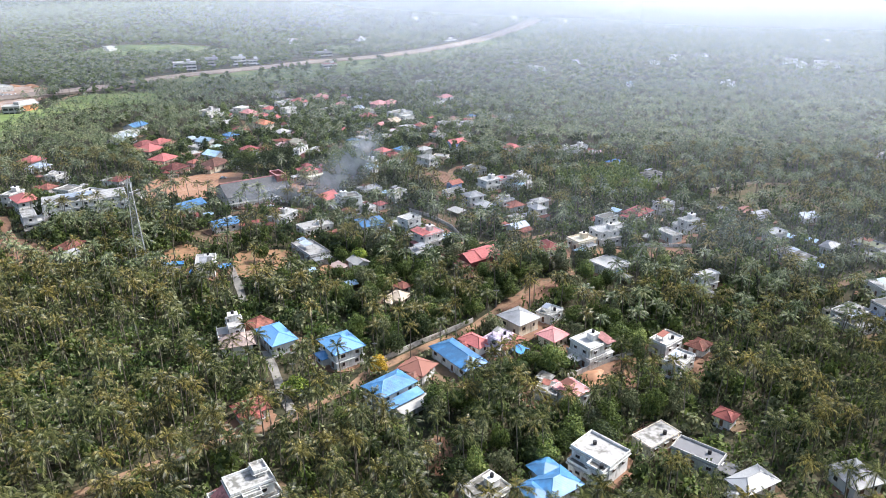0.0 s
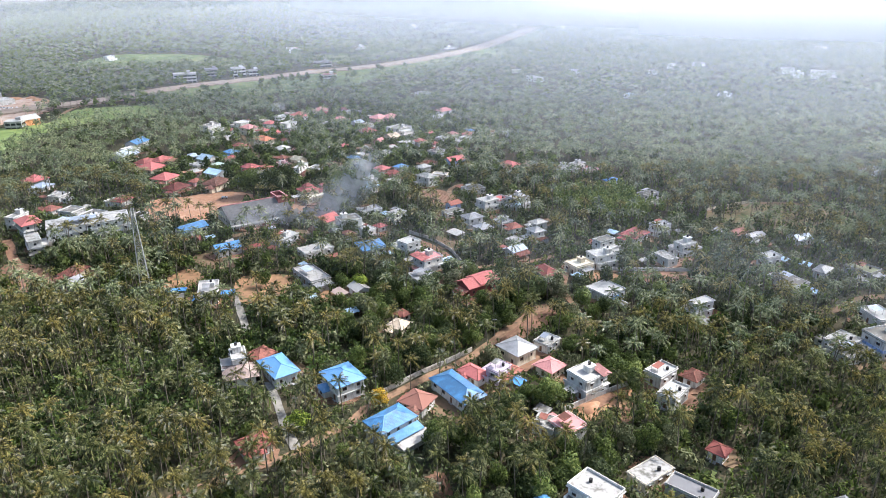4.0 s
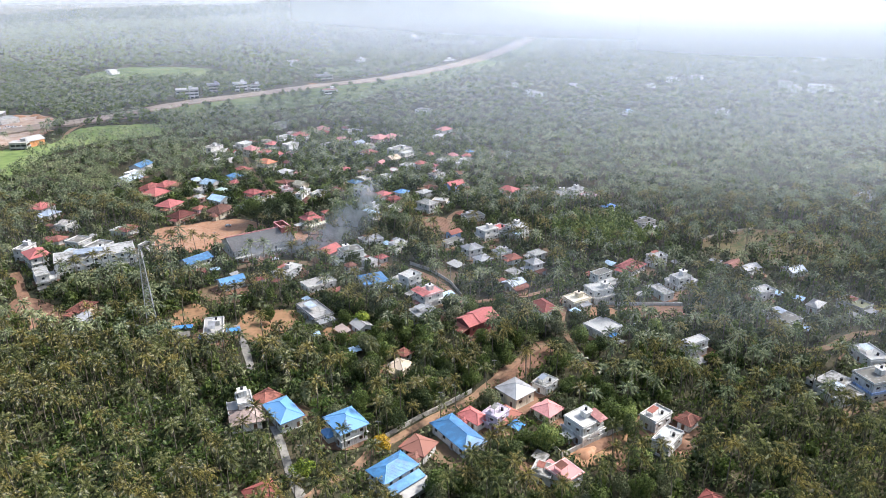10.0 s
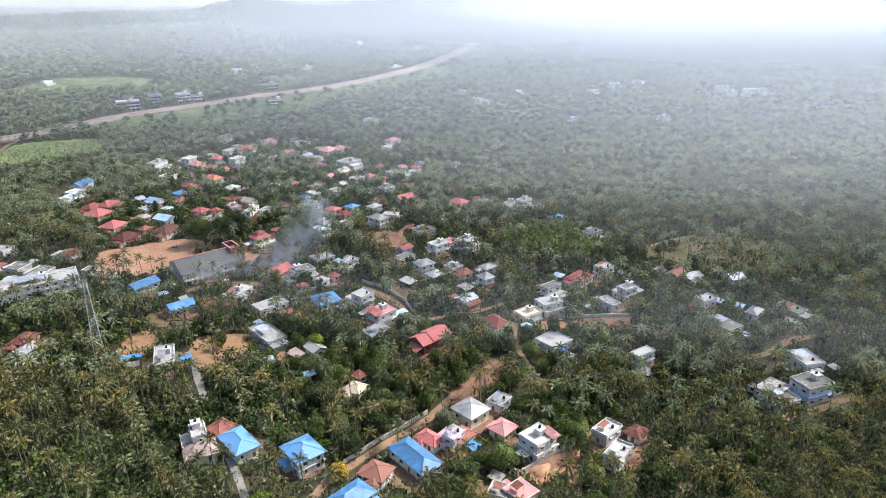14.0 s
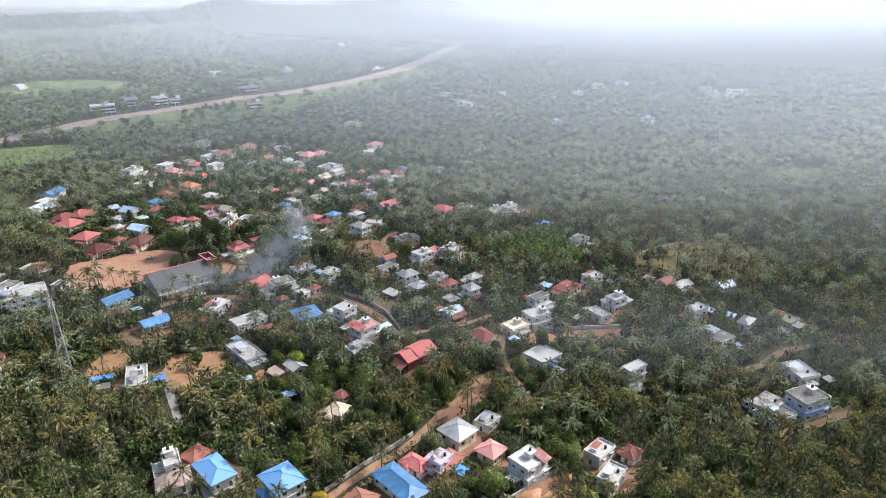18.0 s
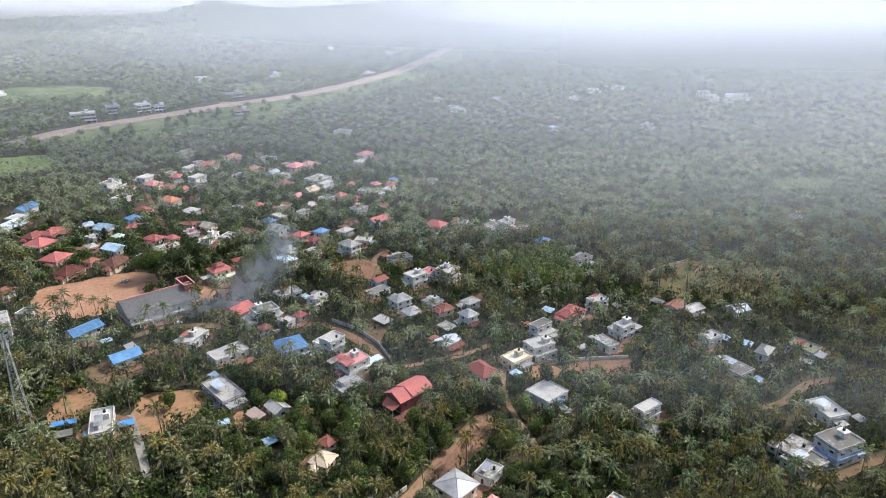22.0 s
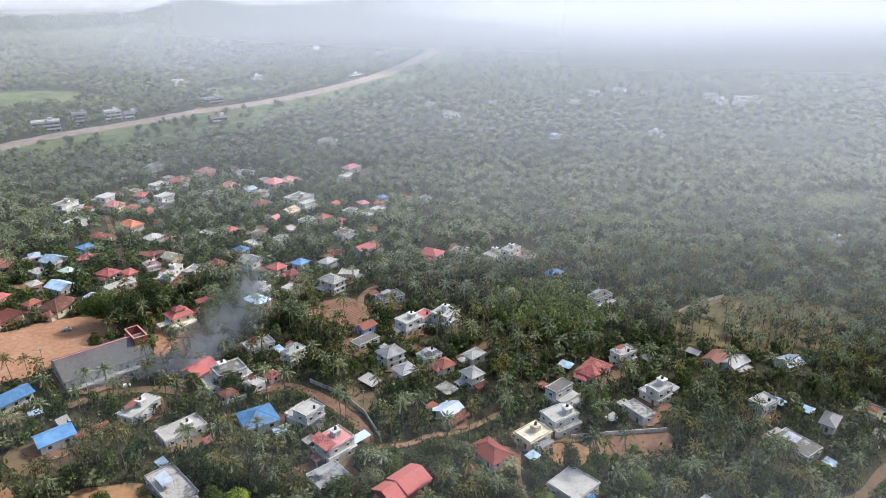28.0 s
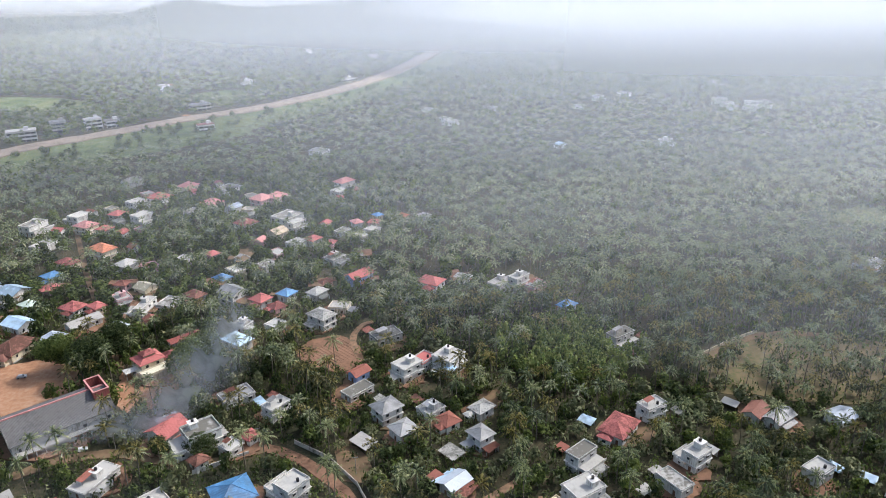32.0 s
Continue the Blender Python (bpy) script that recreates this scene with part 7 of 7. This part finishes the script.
x, y = lattice(-260, 330, 90, 440, 6.6)
v = village(x, y)
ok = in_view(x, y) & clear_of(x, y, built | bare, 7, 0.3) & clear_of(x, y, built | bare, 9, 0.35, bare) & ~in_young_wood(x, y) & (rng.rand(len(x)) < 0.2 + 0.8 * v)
x, y, v = x[ok], y[ok], v[ok]
order = np.argsort(np.hypot(x - 10, y - 190) + 120 * (1 - v))
for i in order[:165]:
    tree(LEAVES[rng.randint(len(LEAVES))], rng.randint(3), float(x[i]), float(y[i]), float(rng.uniform(0.75, 1.3)), float(rng.uniform(0.7, 1.3)))
rest = order[165:]
for k, m in enumerate(["leaf_dark", "leaf_mid", "leaf_olive"]):
    s = rest[k::3]
    n = len(s)
    scatter("trees", tree_mid, x[s], y[s], sizes(n, 0, 6.28), sizes(n, 0.6, 1.1), sizes(n, 0.6, 1.15), [M["bark"], M[m]], "scattered broad-leaved trees among the palms", "trees")
# single trees and hedges on the meadow along the highway
x, y = lattice(-330, 160, 740, 1250, 9.0)
gap = np.full(len(x), 999.0)
for (ax, ay), (bx, by) in zip(HIGHWAY, HIGHWAY[1:]):
    f = np.clip(((x - ax) * (bx - ax) + (y - ay) * (by - ay)) / ((bx - ax) ** 2 + (by - ay) ** 2), 0, 1)
    gap = np.minimum(gap, np.hypot(x - ax - f * (bx - ax), y - ay - f * (by - ay)))
thick = (np.hypot((x + 190) / 26, (y - 886) / 16) < 1) | (np.hypot((x + 318) / 40, (y - 752) / 13) < 1)
ok = fields[cells(x, y)] & ~built[cells(x, y)] & (gap > 24) & (thick | (rng.rand(len(x)) < 0.22))
x, y = x[ok], y[ok]
n = len(x)
scatter("trees", tree_mid, x, y, sizes(n, 0, 6.28), sizes(n, 0.7, 1.3), sizes(n, 0.6, 1.1), [M["bark"], M["leaf_dark"]], "scattered trees on the meadow by the highway", "trees")
x, y = lattice(60, 150, 350, 440, 4.6)
ok = (np.hypot((x - 97) / 34, (y - 395) / 32) < rng.uniform(0.75, 1.05, len(x))) & ~(built | bare)[cells(x, y)]
x, y = x[ok], y[ok]
n = len(x)
scatter("young_wood", tree_mid, x, y, sizes(n, 0, 6.28), sizes(n, 0.6, 0.95), sizes(n, 0.8, 1.25), [M["bark"], M["leaf_young"]], "light-green young wood of slender trees", "trees")
x, y = lattice(-520, 620, 440, 700, 7.2)
v = village(x, y)
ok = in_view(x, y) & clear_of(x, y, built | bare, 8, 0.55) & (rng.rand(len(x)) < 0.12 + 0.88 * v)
x, y = x[ok], y[ok]
for k, m in enumerate(["leaf_dark", "leaf_mid"]):
    n = len(x[k::2])
    scatter("trees", tree_mid, x[k::2], y[k::2], sizes(n, 0, 6.28), sizes(n, 0.8, 1.35), sizes(n, 0.7, 1.3), [M["bark"], M[m]], "broad-leaved trees between village houses", "trees")
x, y = lattice(-1000, 1300, 700, 1500, 13.0)
ok = in_view(x, y) & clear_of(x, y, blocked, 14, 0.5, built) & (rng.rand(len(x)) < 0.3 + 0.6 * ((x < -200) | (y > 1000)))
x, y = x[ok], y[ok]
n = len(x)
scatter("trees", tree_far, x, y, sizes(n, 0, 6.28), sizes(n, 0.9, 1.7), sizes(n, 0.8, 1.4), [M["bark"], M["leaf_mid"]], "distant woods in the haze", "woods")
x, y = lattice(-1300, 1500, 1450, 1950, 18.0)
ok = in_view(x, y)
x, y = x[ok], y[ok]
n = len(x)
scatter("far_woods", tree_far, x, y, sizes(n, 0, 6.28), sizes(n, 1.5, 2.6), sizes(n, 0.9, 1.9), [M["bark"], M["leaf_dark"]], "wooded ridge far behind in white haze", "woods")

# shrubs and young trees close round the houses
shrub = [tree_shape(170 + j, 46, 0.5, 0.5, 0.42) for j in range(4)]
x, y = lattice(-230, 260, 90, 640, 3.1)
ring = house_near & ~built & ~bare
ok = ring[cells(x, y)] & in_view(x, y) & (rng.rand(len(x)) < 0.5)
x, y = x[ok], y[ok]
fx, fy = [], []
for hx, hy, hb, hw, hd, he in HOMES:
    if hy > 640:
        continue
    turn = hb.matrix_basis.to_euler().z
    for nx, ny, reach, side in ((0, -1, hd, hw), (-1, 0, hw, hd), (1, 0, hw, hd), (0, 1, hd, hw)):
        wx, wy = nx * math.cos(turn) - ny * math.sin(turn), nx * math.sin(turn) + ny * math.cos(turn)
        for u in np.arange(-side, side + 0.1, 2.4):
            if rng.rand() > (0.78 if wy < 0.25 else 0.35):
                continue
            out = reach + rng.uniform(1.6, 3.4)
            lx, ly = nx * out - ny * u, ny * out + nx * u
            px, py = hx + lx * math.cos(turn) - ly * math.sin(turn), hy + lx * math.sin(turn) + ly * math.cos(turn)
            if not built[cells(px, py)] and not bare[cells(px, py)]:
                fx.append(px)
                fy.append(py)
x, y = np.concatenate([x, fx]), np.concatenate([y, fy])
mixed = rng.permutation(len(x))
x, y = x[mixed], y[mixed]
for k, m in enumerate(["leaf_dark", "leaf_mid", "leaf_olive"]):
    n = len(x[k::3])
    scatter("garden_shrubs", shrub, x[k::3], y[k::3], sizes(n, 0, 6.28), sizes(n, 0.6, 1.15), sizes(n, 0.6, 1.2), [M["bark"], M[m]], "leafy garden shrubs and young trees round the houses", "shrubs")

# undergrowth
bush = [tree_shape(130 + j, 18, 0.58, 0.6, 0.2, trunk=False) for j in range(4)]
x, y = lattice(-330, 430, 84, 480, 3.3)
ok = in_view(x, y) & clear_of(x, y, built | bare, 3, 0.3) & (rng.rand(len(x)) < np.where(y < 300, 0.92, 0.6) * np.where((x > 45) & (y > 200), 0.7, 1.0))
x, y = x[ok], y[ok]
mixed = rng.permutation(len(x))
x, y = x[mixed], y[mixed]
for k, m in enumerate(["leaf_dark", "leaf_olive", "leaf_mid"]):
    n = len(x[k::3])
    scatter("undergrowth", bush, x[k::3], y[k::3], sizes(n, 0, 6.28), sizes(n, 0.7, 1.3), sizes(n, 0.9, 2.7), [M["bark"], M[m]], "low green undergrowth and shrubs below the palms", "shrubs")
x, y = lattice(-420, 560, 560, 720, 6.0)
ok = in_view(x, y) & clear_of(x, y, built | bare, 3, 0.3) & (rng.rand(len(x)) < 0.6)
x, y = x[ok], y[ok]
n = len(x)
scatter("undergrowth", bush, x, y, sizes(n, 0, 6.28), sizes(n, 0.9, 1.6), sizes(n, 0.8, 1.6), [M["bark"], M["leaf_dark"]], "dark undergrowth below the farther palms", "shrubs")
x, y = lattice(-170, 190, -80, 86, 4.4)
ok = rng.rand(len(x)) < 0.85
x, y = x[ok], y[ok]
n = len(x)
scatter("undergrowth", bush, x, y, sizes(n, 0, 6.28), sizes(n, 0.6, 1.2), sizes(n, 0.6, 1.5), [M["bark"], M["leaf_dark"]], "dark undergrowth in the first grove", "shrubs")
banana = [banana_shape(150 + j) for j in range(3)]
x, y = lattice(-150, 10, 140, 290, 3.0)
ok = in_bananas(x, y) & (rng.rand(len(x)) < 0.75) & clear_of(x, y, built | bare, 4, 0.3)
x, y = x[ok], y[ok]
n = len(x)
scatter("banana_plants", banana, x, y, sizes(n, 0, 6.28), sizes(n, 0.9, 1.4), sizes(n, 0.9, 1.4), [M["leaf_banana"]], "banana plantation with broad bright leaves", "banana plants")


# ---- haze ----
# see-through sheets stand in for haze, their heights fitted to the camera's view
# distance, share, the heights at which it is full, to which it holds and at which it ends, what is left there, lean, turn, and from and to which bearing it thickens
HAZE_SHEETS = [(190, 0.038, 34, 36, 68, 0.0, 8, 14, (-0.4, 0.5), (0.5, 1.5)), (312, 0.055, 50, 100, 165, 0.1, 10, 20, (-0.5, 0.55), (0.5, 2.0)), (415, 0.09, 52, 120, 185, 0.5, 20, 18, (-0.5, 0.68), (0.5, 1.5)),
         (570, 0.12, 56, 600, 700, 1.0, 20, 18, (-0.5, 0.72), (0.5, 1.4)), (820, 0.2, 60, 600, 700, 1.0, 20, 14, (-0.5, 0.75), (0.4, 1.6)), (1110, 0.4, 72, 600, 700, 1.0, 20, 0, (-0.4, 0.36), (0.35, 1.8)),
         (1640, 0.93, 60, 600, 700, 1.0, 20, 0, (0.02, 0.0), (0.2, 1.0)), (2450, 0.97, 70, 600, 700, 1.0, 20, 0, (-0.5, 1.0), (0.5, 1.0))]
for r, share, full, hold, top, left, lean, turn, west, east in HAZE_SHEETS:
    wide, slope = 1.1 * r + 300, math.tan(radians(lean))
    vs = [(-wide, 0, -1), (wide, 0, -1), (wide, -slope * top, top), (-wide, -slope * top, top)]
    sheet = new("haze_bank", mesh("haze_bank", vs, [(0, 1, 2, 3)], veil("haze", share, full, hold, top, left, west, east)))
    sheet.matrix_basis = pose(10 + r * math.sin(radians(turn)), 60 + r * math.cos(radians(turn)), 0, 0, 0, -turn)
    tagged(sheet, "see-through sheet that stands in for pale bluish haze before the far distance", "haze", kind="structure")
